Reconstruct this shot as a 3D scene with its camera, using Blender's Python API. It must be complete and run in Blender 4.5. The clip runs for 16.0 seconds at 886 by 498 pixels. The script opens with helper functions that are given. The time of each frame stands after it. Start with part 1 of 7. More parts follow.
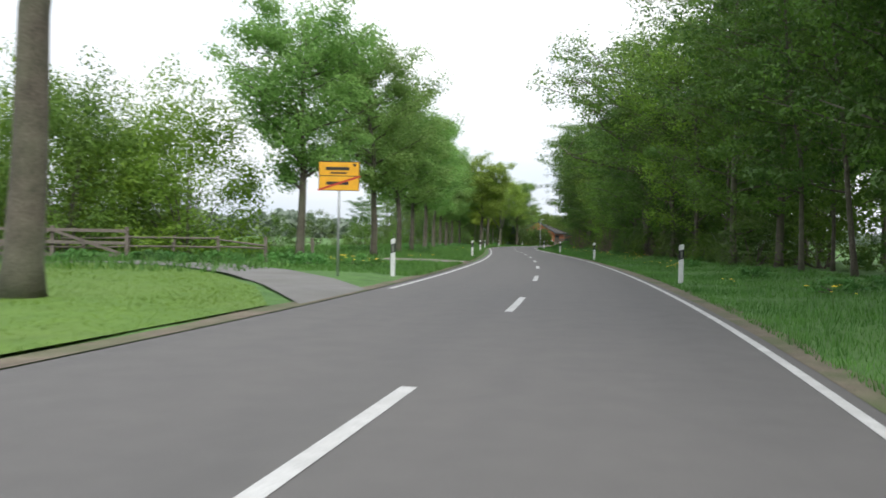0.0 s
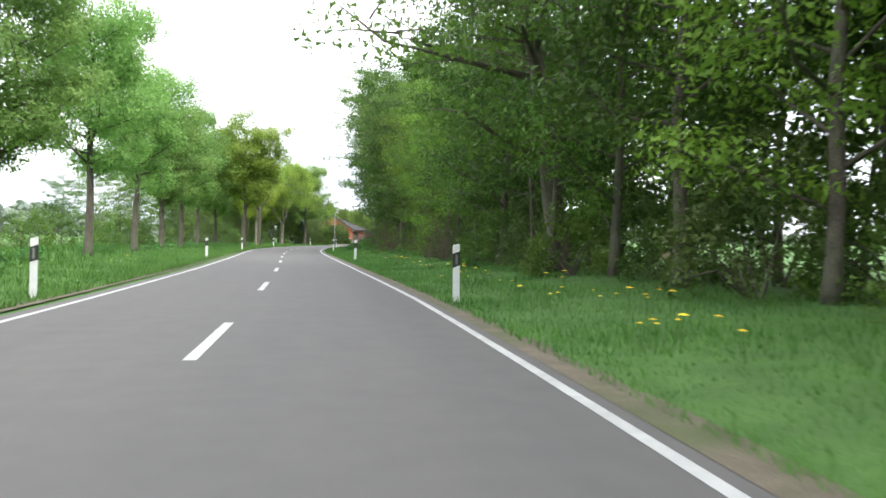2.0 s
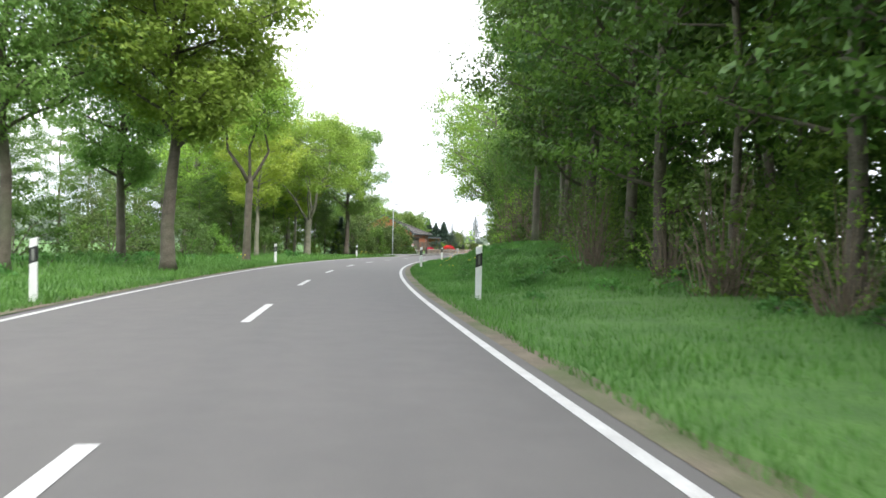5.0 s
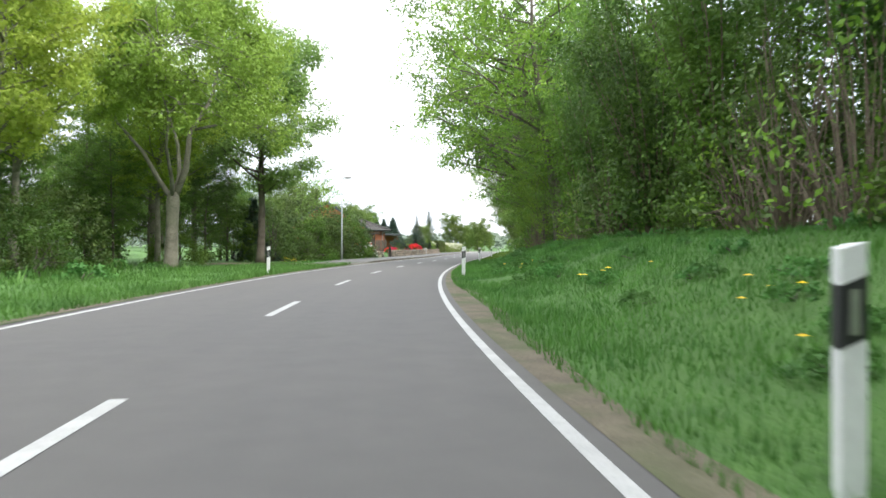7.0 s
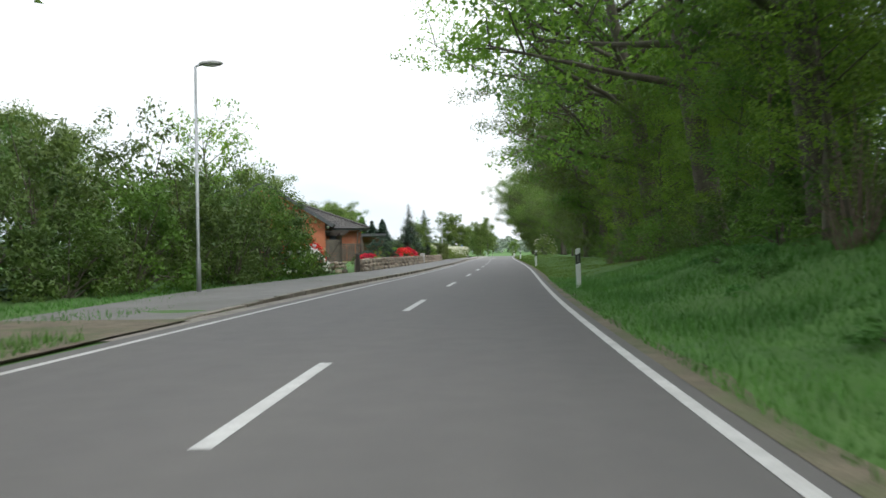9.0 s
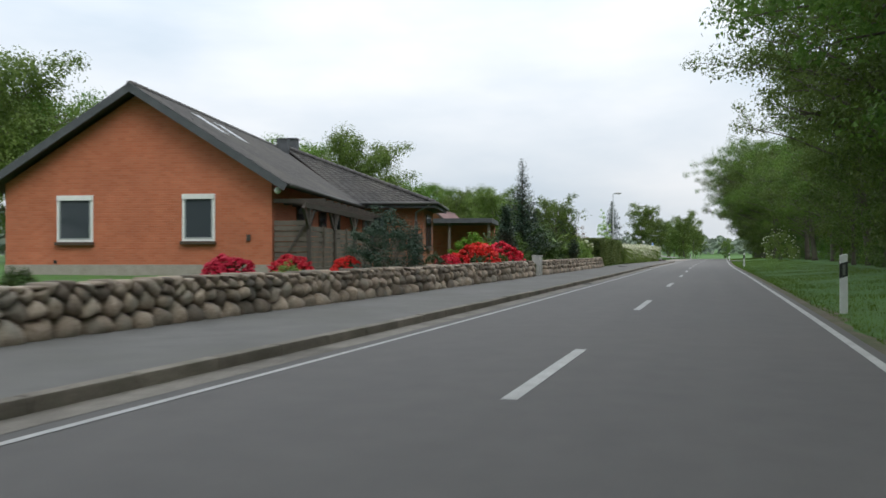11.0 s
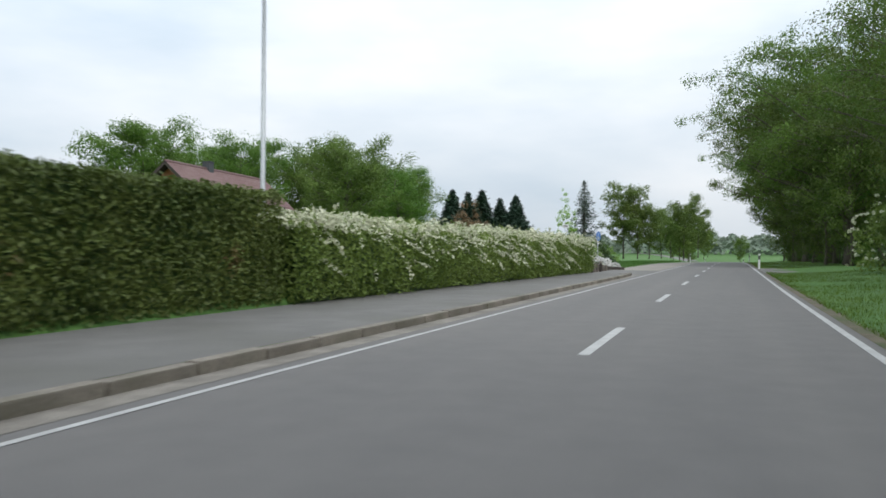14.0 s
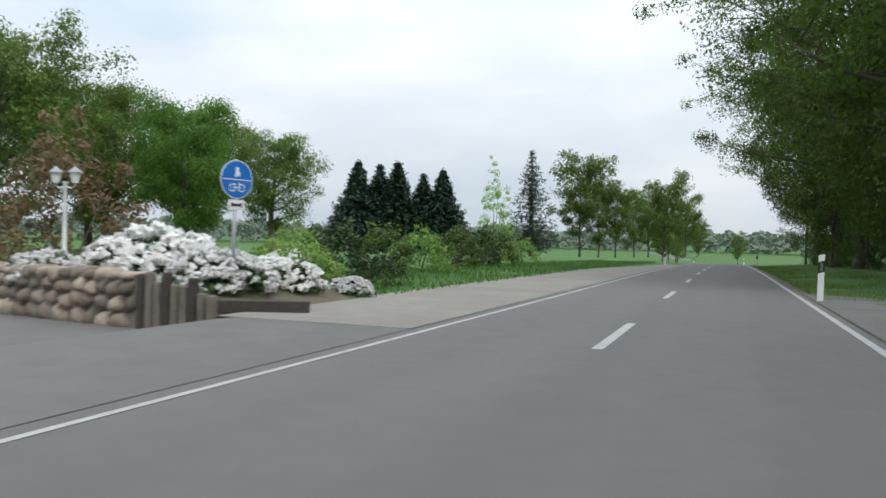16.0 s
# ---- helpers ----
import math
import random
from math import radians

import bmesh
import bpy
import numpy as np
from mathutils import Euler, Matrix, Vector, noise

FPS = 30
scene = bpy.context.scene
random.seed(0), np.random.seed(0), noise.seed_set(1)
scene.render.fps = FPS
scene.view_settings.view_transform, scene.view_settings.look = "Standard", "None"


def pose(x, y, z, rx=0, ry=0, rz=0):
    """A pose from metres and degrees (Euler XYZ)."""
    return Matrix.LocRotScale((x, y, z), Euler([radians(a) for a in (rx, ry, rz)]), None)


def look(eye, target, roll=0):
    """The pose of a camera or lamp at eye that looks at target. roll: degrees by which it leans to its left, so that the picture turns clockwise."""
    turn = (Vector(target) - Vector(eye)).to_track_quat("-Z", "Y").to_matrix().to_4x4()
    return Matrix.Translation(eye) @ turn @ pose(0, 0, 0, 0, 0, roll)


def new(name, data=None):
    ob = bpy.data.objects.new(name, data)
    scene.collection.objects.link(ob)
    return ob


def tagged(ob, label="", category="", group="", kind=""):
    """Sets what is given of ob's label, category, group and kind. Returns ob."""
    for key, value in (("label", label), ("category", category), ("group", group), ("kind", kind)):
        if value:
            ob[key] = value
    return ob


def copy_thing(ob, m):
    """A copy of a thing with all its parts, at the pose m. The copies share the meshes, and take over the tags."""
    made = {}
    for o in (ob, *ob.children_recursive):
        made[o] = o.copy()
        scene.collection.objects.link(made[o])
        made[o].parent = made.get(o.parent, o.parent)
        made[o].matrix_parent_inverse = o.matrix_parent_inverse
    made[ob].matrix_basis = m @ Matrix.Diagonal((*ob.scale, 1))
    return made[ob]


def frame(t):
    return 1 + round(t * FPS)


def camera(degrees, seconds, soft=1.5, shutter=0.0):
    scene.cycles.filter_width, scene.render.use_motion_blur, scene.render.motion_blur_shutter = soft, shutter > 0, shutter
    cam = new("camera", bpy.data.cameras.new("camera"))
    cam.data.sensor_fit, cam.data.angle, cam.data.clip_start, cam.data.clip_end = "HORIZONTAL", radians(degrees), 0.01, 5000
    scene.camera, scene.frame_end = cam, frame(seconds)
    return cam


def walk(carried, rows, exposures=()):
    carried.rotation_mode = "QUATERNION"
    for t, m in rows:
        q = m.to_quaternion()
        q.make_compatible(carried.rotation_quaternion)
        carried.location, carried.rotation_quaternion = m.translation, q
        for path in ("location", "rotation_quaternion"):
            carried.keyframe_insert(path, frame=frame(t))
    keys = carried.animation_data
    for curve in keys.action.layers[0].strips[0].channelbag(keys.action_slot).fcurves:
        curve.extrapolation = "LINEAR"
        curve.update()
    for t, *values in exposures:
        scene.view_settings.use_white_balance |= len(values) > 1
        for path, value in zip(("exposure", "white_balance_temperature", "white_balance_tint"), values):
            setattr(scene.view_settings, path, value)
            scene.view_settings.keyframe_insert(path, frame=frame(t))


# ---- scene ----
# The camera and its drive
cam = camera(60.09, 16.0, soft=1.6, shutter=0.12)
PATH = [
    (0, 0.845, -0.057, 1.060, 89.246, -1.179, 0.319),
    (0.5, 2.297, 7.196, 1.070, 89.606, -1.721, -10.651),
    (1, 3.590, 15.060, 1.080, 89.704, -1.331, -17.006),
    (1.5, 4.699, 22.716, 1.077, 89.495, -1.372, -16.102),
    (2, 5.704, 31.096, 1.073, 89.377, -1.006, -14.522),
    (2.5, 6.459, 39.068, 1.070, 89.563, -1.486, -13.154),
    (3, 7.125, 47.950, 1.055, 89.624, -1.407, -11.881),
    (3.5, 7.648, 56.230, 1.040, 89.645, -1.474, -11.258),
    (3.9, 8.061, 63.029, 1.023, 89.844, -1.734, -11.089),
    (4, 8.182, 64.816, 1.019, 89.884, -1.746, -11.093),
    (4.2, 8.400, 68.393, 1.010, 89.932, -1.714, -11.123),
    (6.3, 11.637, 104.333, 0.997, 89.831, -0.395, -13.559),
    (6.4, 11.847, 106.104, 0.997, 89.878, -0.393, -13.833),
    (6.5, 12.010, 107.450, 0.996, 89.933, -0.411, -14.177),
    (6.8, 12.876, 113.009, 0.994, 89.922, -0.257, -15.267),
    (7, 13.457, 116.280, 0.993, 89.879, -0.166, -16.016),
    (7.5, 15.090, 124.247, 0.990, 89.921, -0.025, -18.011),
    (7.9, 16.608, 130.821, 0.982, 89.945, -0.091, -19.692),
    (8, 17.013, 132.487, 0.981, 90.002, -0.151, -20.071),
    (8.3, 18.304, 137.444, 0.975, 90.190, -0.309, -21.212),
    (8.5, 19.140, 140.460, 0.970, 90.263, -0.033, -21.746),
    (8.7, 20.177, 144.005, 0.965, 90.250, 0.409, -20.154),
    (10.8, 32.839, 178.204, 1.040, 90.364, 0.136, -1.330),
    (11, 34.156, 181.520, 1.040, 90.294, 0.062, -1.517),
    (11.5, 37.312, 189.867, 1.040, 90.214, -0.174, -1.747),
    (12, 40.734, 198.355, 1.040, 90.240, -0.178, -1.453),
    (12.5, 43.998, 206.801, 1.040, 90.180, -0.127, -1.192),
    (13, 47.097, 215.147, 1.040, 90.231, -0.038, -1.023),
    (13.5, 50.082, 223.241, 1.040, 90.268, -0.004, -0.863),
    (14, 53.163, 231.552, 1.040, 90.140, -0.401, -0.795),
    (14.5, 56.341, 239.930, 1.040, 90.105, -0.607, -0.758),
    (15, 59.541, 248.288, 1.040, 89.985, -0.622, -0.827),
    (15.5, 62.807, 256.607, 1.040, 89.848, -0.888, -0.841),
    (16, 66.052, 264.956, 1.040, 89.655, -1.343, -1.088),
]
walk(cam, [(t, pose(*p)) for t, *p in PATH],
     exposures=[(0.0, 0.5, 6500, 12), (0.5, 0.86, 6500, 13), (1.0, 1.1, 6500, 13), (2.0, 1.36, 6500, 13), (4.2, 1.42, 6500, 13), (6.3, 1.36, 6500, 12), (7.7, 1.18, 6500, 11), (8.7, 0.78, 6450, 10), (9.6, 0.26, 6400, 10), (10.8, 0.02, 6350, 10), (12.5, 0.0, 6300, 9.5), (14.5, 0.04, 6250, 9), (16.0, 0.0, 6250, 9)])

# World: overcast daylight, a bright even sky with a faint wide sun behind the cloud
SUN_ELEV, SUN_ROT = radians(48), radians(150)
world = bpy.data.worlds.new("overcast_sky")
scene.world = world
world.use_nodes = True
wn, wl = world.node_tree.nodes, world.node_tree.links
wn.clear()
w_out = wn.new("ShaderNodeOutputWorld")
w_bg = wn.new("ShaderNodeBackground")
w_sky = wn.new("ShaderNodeTexSky")
w_sky.sky_type, w_sky.sun_disc, w_sky.sun_elevation, w_sky.sun_rotation = "NISHITA", False, SUN_ELEV, SUN_ROT
w_sky.air_density, w_sky.dust_density = 1.0, 4.0
w_co = wn.new("ShaderNodeTexCoord")
w_noise = wn.new("ShaderNodeTexNoise")
w_noise.inputs["Scale"].default_value, w_noise.inputs["Detail"].default_value = 2.2, 5.0
w_map = wn.new("ShaderNodeMapping")
w_map.inputs["Scale"].default_value = (1, 1, 3.0)
w_ramp = wn.new("ShaderNodeValToRGB")
w_ramp.color_ramp.elements[0].position, w_ramp.color_ramp.elements[0].color = 0.32, (7.3, 8.3, 9.2, 1)
w_ramp.color_ramp.elements[1].position, w_ramp.color_ramp.elements[1].color = 0.66, (11.0, 11.15, 11.25, 1)
w_mix = wn.new("ShaderNodeMixRGB")
w_mix.inputs[0].default_value = 0.9
wl.new(w_co.outputs["Generated"], w_map.inputs["Vector"])
wl.new(w_map.outputs[0], w_noise.inputs["Vector"])
wl.new(w_noise.outputs[0], w_ramp.inputs[0])
wl.new(w_sky.outputs[0], w_mix.inputs[1])
wl.new(w_ramp.outputs[0], w_mix.inputs[2])
w_xyz = wn.new("ShaderNodeSeparateXYZ")
w_rise = wn.new("ShaderNodeMapRange")
for _k, _v in ((1, 0.0), (2, 0.6), (3, 0.74), (4, 1.34)):
    w_rise.inputs[_k].default_value = _v
w_tone = wn.new("ShaderNodeVectorMath")
w_tone.operation = "SCALE"
wl.new(w_co.outputs["Generated"], w_xyz.inputs[0])
wl.new(w_xyz.outputs["Z"], w_rise.inputs[0])
wl.new(w_mix.outputs[0], w_tone.inputs[0])
wl.new(w_rise.outputs[0], w_tone.inputs["Scale"])
wl.new(w_tone.outputs[0], w_bg.inputs[0])
w_bg.inputs[1].default_value = 0.105
wl.new(w_bg.outputs[0], w_out.inputs[0])
sun_data = bpy.data.lights.new("sun", "SUN")
sun_data.energy, sun_data.angle, sun_data.color = 1.4, radians(25), (1.0, 0.97, 0.92)
sun = new("sun", sun_data)
sun.matrix_world = look((0, 0, 50), (-math.sin(SUN_ROT) * math.cos(SUN_ELEV), -math.cos(SUN_ROT) * math.cos(SUN_ELEV), 50 - math.sin(SUN_ELEV)))


# ---- materials ----
def material(name):
    m = bpy.data.materials.new(name)
    m.use_nodes = True
    nt = m.node_tree
    return m, nt.nodes, nt.links, nt.nodes["Principled BSDF"]


def surface(name, dark, light, scale=6.0, rough=0.8, bump=0.3, fine=60.0, stain=None, stain_scale=0.35, stain_amount=0.5, spread=0.0, metal=0.0, depth=0.01):
    """Two noise scales of colour, an optional large stain colour, fine bump and some change from object to object."""
    m, n, l, b = material(name)
    co = n.new("ShaderNodeTexCoord")
    geo = n.new("ShaderNodeNewGeometry")
    big = n.new("ShaderNodeTexNoise")
    big.inputs["Scale"].default_value, big.inputs["Detail"].default_value = scale, 6.0
    small = n.new("ShaderNodeTexNoise")
    small.inputs["Scale"].default_value, small.inputs["Detail"].default_value = fine, 3.0
    l.new(geo.outputs["Position"], big.inputs["Vector"])
    l.new(geo.outputs["Position"], small.inputs["Vector"])
    add = n.new("ShaderNodeMath")
    add.operation = "MULTIPLY_ADD"
    add.inputs[1].default_value = 0.5
    half = n.new("ShaderNodeMath")
    half.operation = "MULTIPLY"
    half.inputs[1].default_value = 0.5
    l.new(small.outputs[0], half.inputs[0])
    l.new(big.outputs[0], add.inputs[0])
    l.new(half.outputs[0], add.inputs[2])
    ramp = n.new("ShaderNodeValToRGB")
    ramp.color_ramp.elements[0].position, ramp.color_ramp.elements[0].color = 0.32, (*dark, 1)
    ramp.color_ramp.elements[1].position, ramp.color_ramp.elements[1].color = 0.68, (*light, 1)
    l.new(add.outputs[0], ramp.inputs[0])
    out = ramp.outputs[0]
    if stain:
        sn = n.new("ShaderNodeTexNoise")
        sn.inputs["Scale"].default_value, sn.inputs["Detail"].default_value = stain_scale, 5.0
        l.new(geo.outputs["Position"], sn.inputs["Vector"])
        sr = n.new("ShaderNodeValToRGB")
        sr.color_ramp.elements[0].position, sr.color_ramp.elements[1].position = 0.45, 0.7
        l.new(sn.outputs[0], sr.inputs[0])
        fac = n.new("ShaderNodeMath")
        fac.operation = "MULTIPLY"
        fac.inputs[1].default_value = stain_amount
        l.new(sr.outputs[0], fac.inputs[0])
        mx = n.new("ShaderNodeMixRGB")
        mx.inputs[2].default_value = (*stain, 1)
        l.new(fac.outputs[0], mx.inputs[0])
        l.new(out, mx.inputs[1])
        out = mx.outputs[0]
    if spread:
        oi = n.new("ShaderNodeObjectInfo")
        hsv = n.new("ShaderNodeHueSaturation")
        mr = n.new("ShaderNodeMapRange")
        mr.inputs["To Min"].default_value, mr.inputs["To Max"].default_value = 1 - spread, 1 + spread
        l.new(oi.outputs["Random"], mr.inputs["Value"])
        l.new(mr.outputs[0], hsv.inputs["Value"])
        l.new(out, hsv.inputs["Color"])
        out = hsv.outputs[0]
    l.new(out, b.inputs["Base Color"])
    b.inputs["Roughness"].default_value, b.inputs["Metallic"].default_value = rough, metal
    if bump:
        bp = n.new("ShaderNodeBump")
        bp.inputs["Strength"].default_value, bp.inputs["Distance"].default_value = bump, depth
        l.new(add.outputs[0], bp.inputs["Height"])
        l.new(bp.outputs[0], b.inputs["Normal"])
    return m


def leafy(name, dark, light, trans=0.3, rough=0.55, tip=None):
    """Leaves: each one its own shade, part of the light shining through."""
    m, n, l, b = material(name)
    geo = n.new("ShaderNodeNewGeometry")
    oi = n.new("ShaderNodeObjectInfo")
    ramp = n.new("ShaderNodeValToRGB")
    ramp.color_ramp.elements[0].color, ramp.color_ramp.elements[1].color = (*dark, 1), (*light, 1)
    if tip:
        e = ramp.color_ramp.elements.new(0.93)
        e.color = (*light, 1)
        ramp.color_ramp.elements[2].color = (*tip, 1)
    big = n.new("ShaderNodeTexNoise")
    big.inputs["Scale"].default_value, big.inputs["Detail"].default_value = 0.7, 3.0
    l.new(geo.outputs["Position"], big.inputs["Vector"])
    ma = n.new("ShaderNodeMath")
    ma.operation = "MULTIPLY_ADD"
    ma.inputs[1].default_value = 0.3
    mb = n.new("ShaderNodeMath")
    mb.operation = "MULTIPLY_ADD"
    mb.inputs[1].default_value, mb.inputs[2].default_value = 1.7, -0.5
    l.new(big.outputs[0], mb.inputs[0])
    l.new(geo.outputs["Random Per Island"], ma.inputs[0])
    l.new(mb.outputs[0], ma.inputs[2])
    l.new(ma.outputs[0], ramp.inputs[0])
    hsv = n.new("ShaderNodeHueSaturation")
    mr = n.new("ShaderNodeMapRange")
    mr.inputs["To Min"].default_value, mr.inputs["To Max"].default_value = 0.85, 1.15
    l.new(oi.outputs["Random"], mr.inputs["Value"])
    l.new(mr.outputs[0], hsv.inputs["Value"])
    mh = n.new("ShaderNodeMapRange")
    mh.inputs["To Min"].default_value, mh.inputs["To Max"].default_value = 0.488, 0.508
    l.new(oi.outputs["Random"], mh.inputs["Value"])
    l.new(mh.outputs[0], hsv.inputs["Hue"])
    l.new(ramp.outputs[0], hsv.inputs["Color"])
    l.new(hsv.outputs[0], b.inputs["Base Color"])
    b.inputs["Roughness"].default_value = rough
    b.inputs["Specular IOR Level"].default_value = 0.3
    if trans:
        tr = n.new("ShaderNodeBsdfTranslucent")
        l.new(hsv.outputs[0], tr.inputs["Color"])
        mix = n.new("ShaderNodeMixShader")
        mix.inputs[0].default_value = trans
        out = n["Material Output"]
        l.new(b.outputs[0], mix.inputs[1])
        l.new(tr.outputs[0], mix.inputs[2])
        l.new(mix.outputs[0], out.inputs["Surface"])
    return m


def plain(name, colour, rough=0.5, metal=0.0, spec=0.5):
    m, n, l, b = material(name)
    nz = n.new("ShaderNodeTexNoise")
    geo = n.new("ShaderNodeNewGeometry")
    l.new(geo.outputs["Position"], nz.inputs["Vector"])
    nz.inputs["Scale"].default_value, nz.inputs["Detail"].default_value = 9.0, 5.0
    r = n.new("ShaderNodeValToRGB")
    r.color_ramp.elements[0].position, r.color_ramp.elements[0].color = 0.3, (*[c * 0.86 for c in colour], 1)
    r.color_ramp.elements[1].position, r.color_ramp.elements[1].color = 0.7, (*colour, 1)
    l.new(nz.outputs[0], r.inputs[0])
    l.new(r.outputs[0], b.inputs["Base Color"])
    b.inputs["Roughness"].default_value, b.inputs["Metallic"].default_value = rough, metal
    b.inputs["Specular IOR Level"].default_value = spec
    return m


def brickwork(name, a, b2, mortar, width=0.25, height=0.077):
    m, n, l, b = material(name)
    co = n.new("ShaderNodeTexCoord")
    sep = n.new("ShaderNodeSeparateXYZ")
    l.new(co.outputs["Object"], sep.inputs[0])
    add = n.new("ShaderNodeMath")
    l.new(sep.outputs[0], add.inputs[0])
    l.new(sep.outputs[1], add.inputs[1])
    com = n.new("ShaderNodeCombineXYZ")
    l.new(add.outputs[0], com.inputs[0])
    l.new(sep.outputs[2], com.inputs[1])
    br = n.new("ShaderNodeTexBrick")
    br.inputs["Scale"].default_value = 1.0
    br.inputs["Brick Width"].default_value, br.inputs["Row Height"].default_value = width, height
    br.inputs["Mortar Size"].default_value, br.inputs["Mortar Smooth"].default_value = 0.008, 0.2
    br.inputs["Color1"].default_value, br.inputs["Color2"].default_value, br.inputs["Mortar"].default_value = (*a, 1), (*b2, 1), (*mortar, 1)
    l.new(com.outputs[0], br.inputs["Vector"])
    nz = n.new("ShaderNodeTexNoise")
    nz.inputs["Scale"].default_value, nz.inputs["Detail"].default_value = 0.8, 5.0
    l.new(co.outputs["Object"], nz.inputs["Vector"])
    mr = n.new("ShaderNodeMapRange")
    mr.inputs["To Min"].default_value, mr.inputs["To Max"].default_value = 0.75, 1.2
    l.new(nz.outputs[0], mr.inputs["Value"])
    hsv = n.new("ShaderNodeHueSaturation")
    l.new(mr.outputs[0], hsv.inputs["Value"])
    l.new(br.outputs["Color"], hsv.inputs["Color"])
    l.new(hsv.outputs[0], b.inputs["Base Color"])
    b.inputs["Roughness"].default_value = 0.9
    bp = n.new("ShaderNodeBump")
    bp.inputs["Strength"].default_value, bp.inputs["Distance"].default_value, bp.invert = 0.6, 0.01, True
    l.new(br.outputs["Fac"], bp.inputs["Height"])
    l.new(bp.outputs[0], b.inputs["Normal"])
    return m


def glazing(name, tint=(0.05, 0.06, 0.07)):
    m, n, l, b = material(name)
    b.inputs["Base Color"].default_value = (*tint, 1)
    b.inputs["Roughness"].default_value = 0.04
    b.inputs["Specular IOR Level"].default_value = 0.3
    return m


M_ASPHALT = surface("asphalt", (0.085, 0.0825, 0.080), (0.107, 0.1035, 0.100), scale=2.6, fine=110, rough=0.82, bump=0.35, stain=(0.13, 0.124, 0.116), stain_scale=0.3, stain_amount=0.12, depth=0.006)
# the lighter open-sky look past the trees is painted in: value rises along y
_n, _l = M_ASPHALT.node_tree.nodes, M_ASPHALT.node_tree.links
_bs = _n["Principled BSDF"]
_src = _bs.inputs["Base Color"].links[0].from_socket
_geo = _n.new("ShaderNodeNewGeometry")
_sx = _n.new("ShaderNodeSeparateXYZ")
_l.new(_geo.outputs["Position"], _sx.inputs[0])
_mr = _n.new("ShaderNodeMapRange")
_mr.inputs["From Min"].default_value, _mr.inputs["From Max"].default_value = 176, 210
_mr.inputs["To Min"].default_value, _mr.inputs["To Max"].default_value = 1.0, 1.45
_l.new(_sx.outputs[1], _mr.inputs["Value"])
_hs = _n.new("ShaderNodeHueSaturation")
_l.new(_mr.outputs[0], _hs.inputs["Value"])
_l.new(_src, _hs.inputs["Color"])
# wheel tracks, tyre polish and long dry stains along the lanes: u runs across the road, v along it, both in metres
_uv = _n.new("ShaderNodeUVMap")
_uv.uv_map = "lane"
_mp = _n.new("ShaderNodeMapping")
_mp.inputs["Scale"].default_value = (1.3, 0.035, 1)
_l.new(_uv.outputs[0], _mp.inputs[0])
_st = _n.new("ShaderNodeTexNoise")
_st.inputs["Scale"].default_value, _st.inputs["Detail"].default_value = 1.0, 6.0
_l.new(_mp.outputs[0], _st.inputs["Vector"])
_sr = _n.new("ShaderNodeValToRGB")
_sr.color_ramp.elements[0].position, _sr.color_ramp.elements[0].color = 0.3, (0.94, 0.93, 0.925, 1)
_sr.color_ramp.elements[1].position, _sr.color_ramp.elements[1].color = 0.72, (1.07, 1.05, 1.03, 1)
_l.new(_st.outputs[0], _sr.inputs[0])
_mu = _n.new("ShaderNodeMixRGB")
_mu.blend_type = "MULTIPLY"
_mu.inputs[0].default_value = 1.0
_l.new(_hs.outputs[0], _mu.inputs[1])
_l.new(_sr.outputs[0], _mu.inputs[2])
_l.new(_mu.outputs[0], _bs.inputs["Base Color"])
M_FOOTWAY = surface("pale_footway", (0.21, 0.19, 0.165), (0.31, 0.285, 0.25), scale=2.0, fine=70, rough=0.92, bump=0.4, stain=(0.16, 0.15, 0.13), stain_scale=0.5, stain_amount=0.5)
M_GUTTER_DARK = plain("dark_zinc", (0.07, 0.07, 0.068), 0.5)
M_WOOD_BROWN = surface("brown_screen_wood", (0.075, 0.062, 0.05), (0.17, 0.145, 0.12), scale=3.0, fine=40, rough=0.9, bump=0.4, stain=(0.05, 0.042, 0.035), stain_scale=1.0, stain_amount=0.4)
M_PAVE = surface("pavement_asphalt", (0.12, 0.116, 0.11), (0.185, 0.18, 0.17), scale=2.0, fine=70, rough=0.9, bump=0.4, stain=(0.10, 0.098, 0.08), stain_scale=0.5, stain_amount=0.5)
M_GUTTER = surface("gutter_grit", (0.16, 0.145, 0.125), (0.29, 0.265, 0.23), scale=4.0, fine=50, rough=0.95, bump=0.6, stain=(0.07, 0.062, 0.05), stain_scale=1.2, stain_amount=0.6)
M_KERB = surface("kerb_concrete", (0.15, 0.132, 0.11), (0.30, 0.27, 0.228), scale=3.0, fine=40, rough=0.95, bump=0.5, stain=(0.06, 0.06, 0.035), stain_scale=1.5, stain_amount=0.6, spread=0.15)
M_PAINT = surface("road_paint", (0.36, 0.36, 0.35), (0.54, 0.54, 0.525), scale=5.0, fine=45, rough=0.7, bump=0.2, stain=(0.33, 0.32, 0.31), stain_scale=1.7, stain_amount=0.5)
M_GRASS_SOIL = surface("meadow", (0.03, 0.085, 0.015), (0.09, 0.2, 0.035), scale=1.6, fine=30, rough=0.95, bump=0.8, stain=(0.07, 0.135, 0.03), stain_scale=0.12, stain_amount=0.6, depth=0.05)
M_DIRT = surface("verge_soil", (0.082, 0.068, 0.047), (0.185, 0.155, 0.11), scale=3.0, fine=35, rough=0.98, bump=0.8, stain=(0.06, 0.09, 0.025), stain_scale=0.9, stain_amount=0.85, depth=0.03)
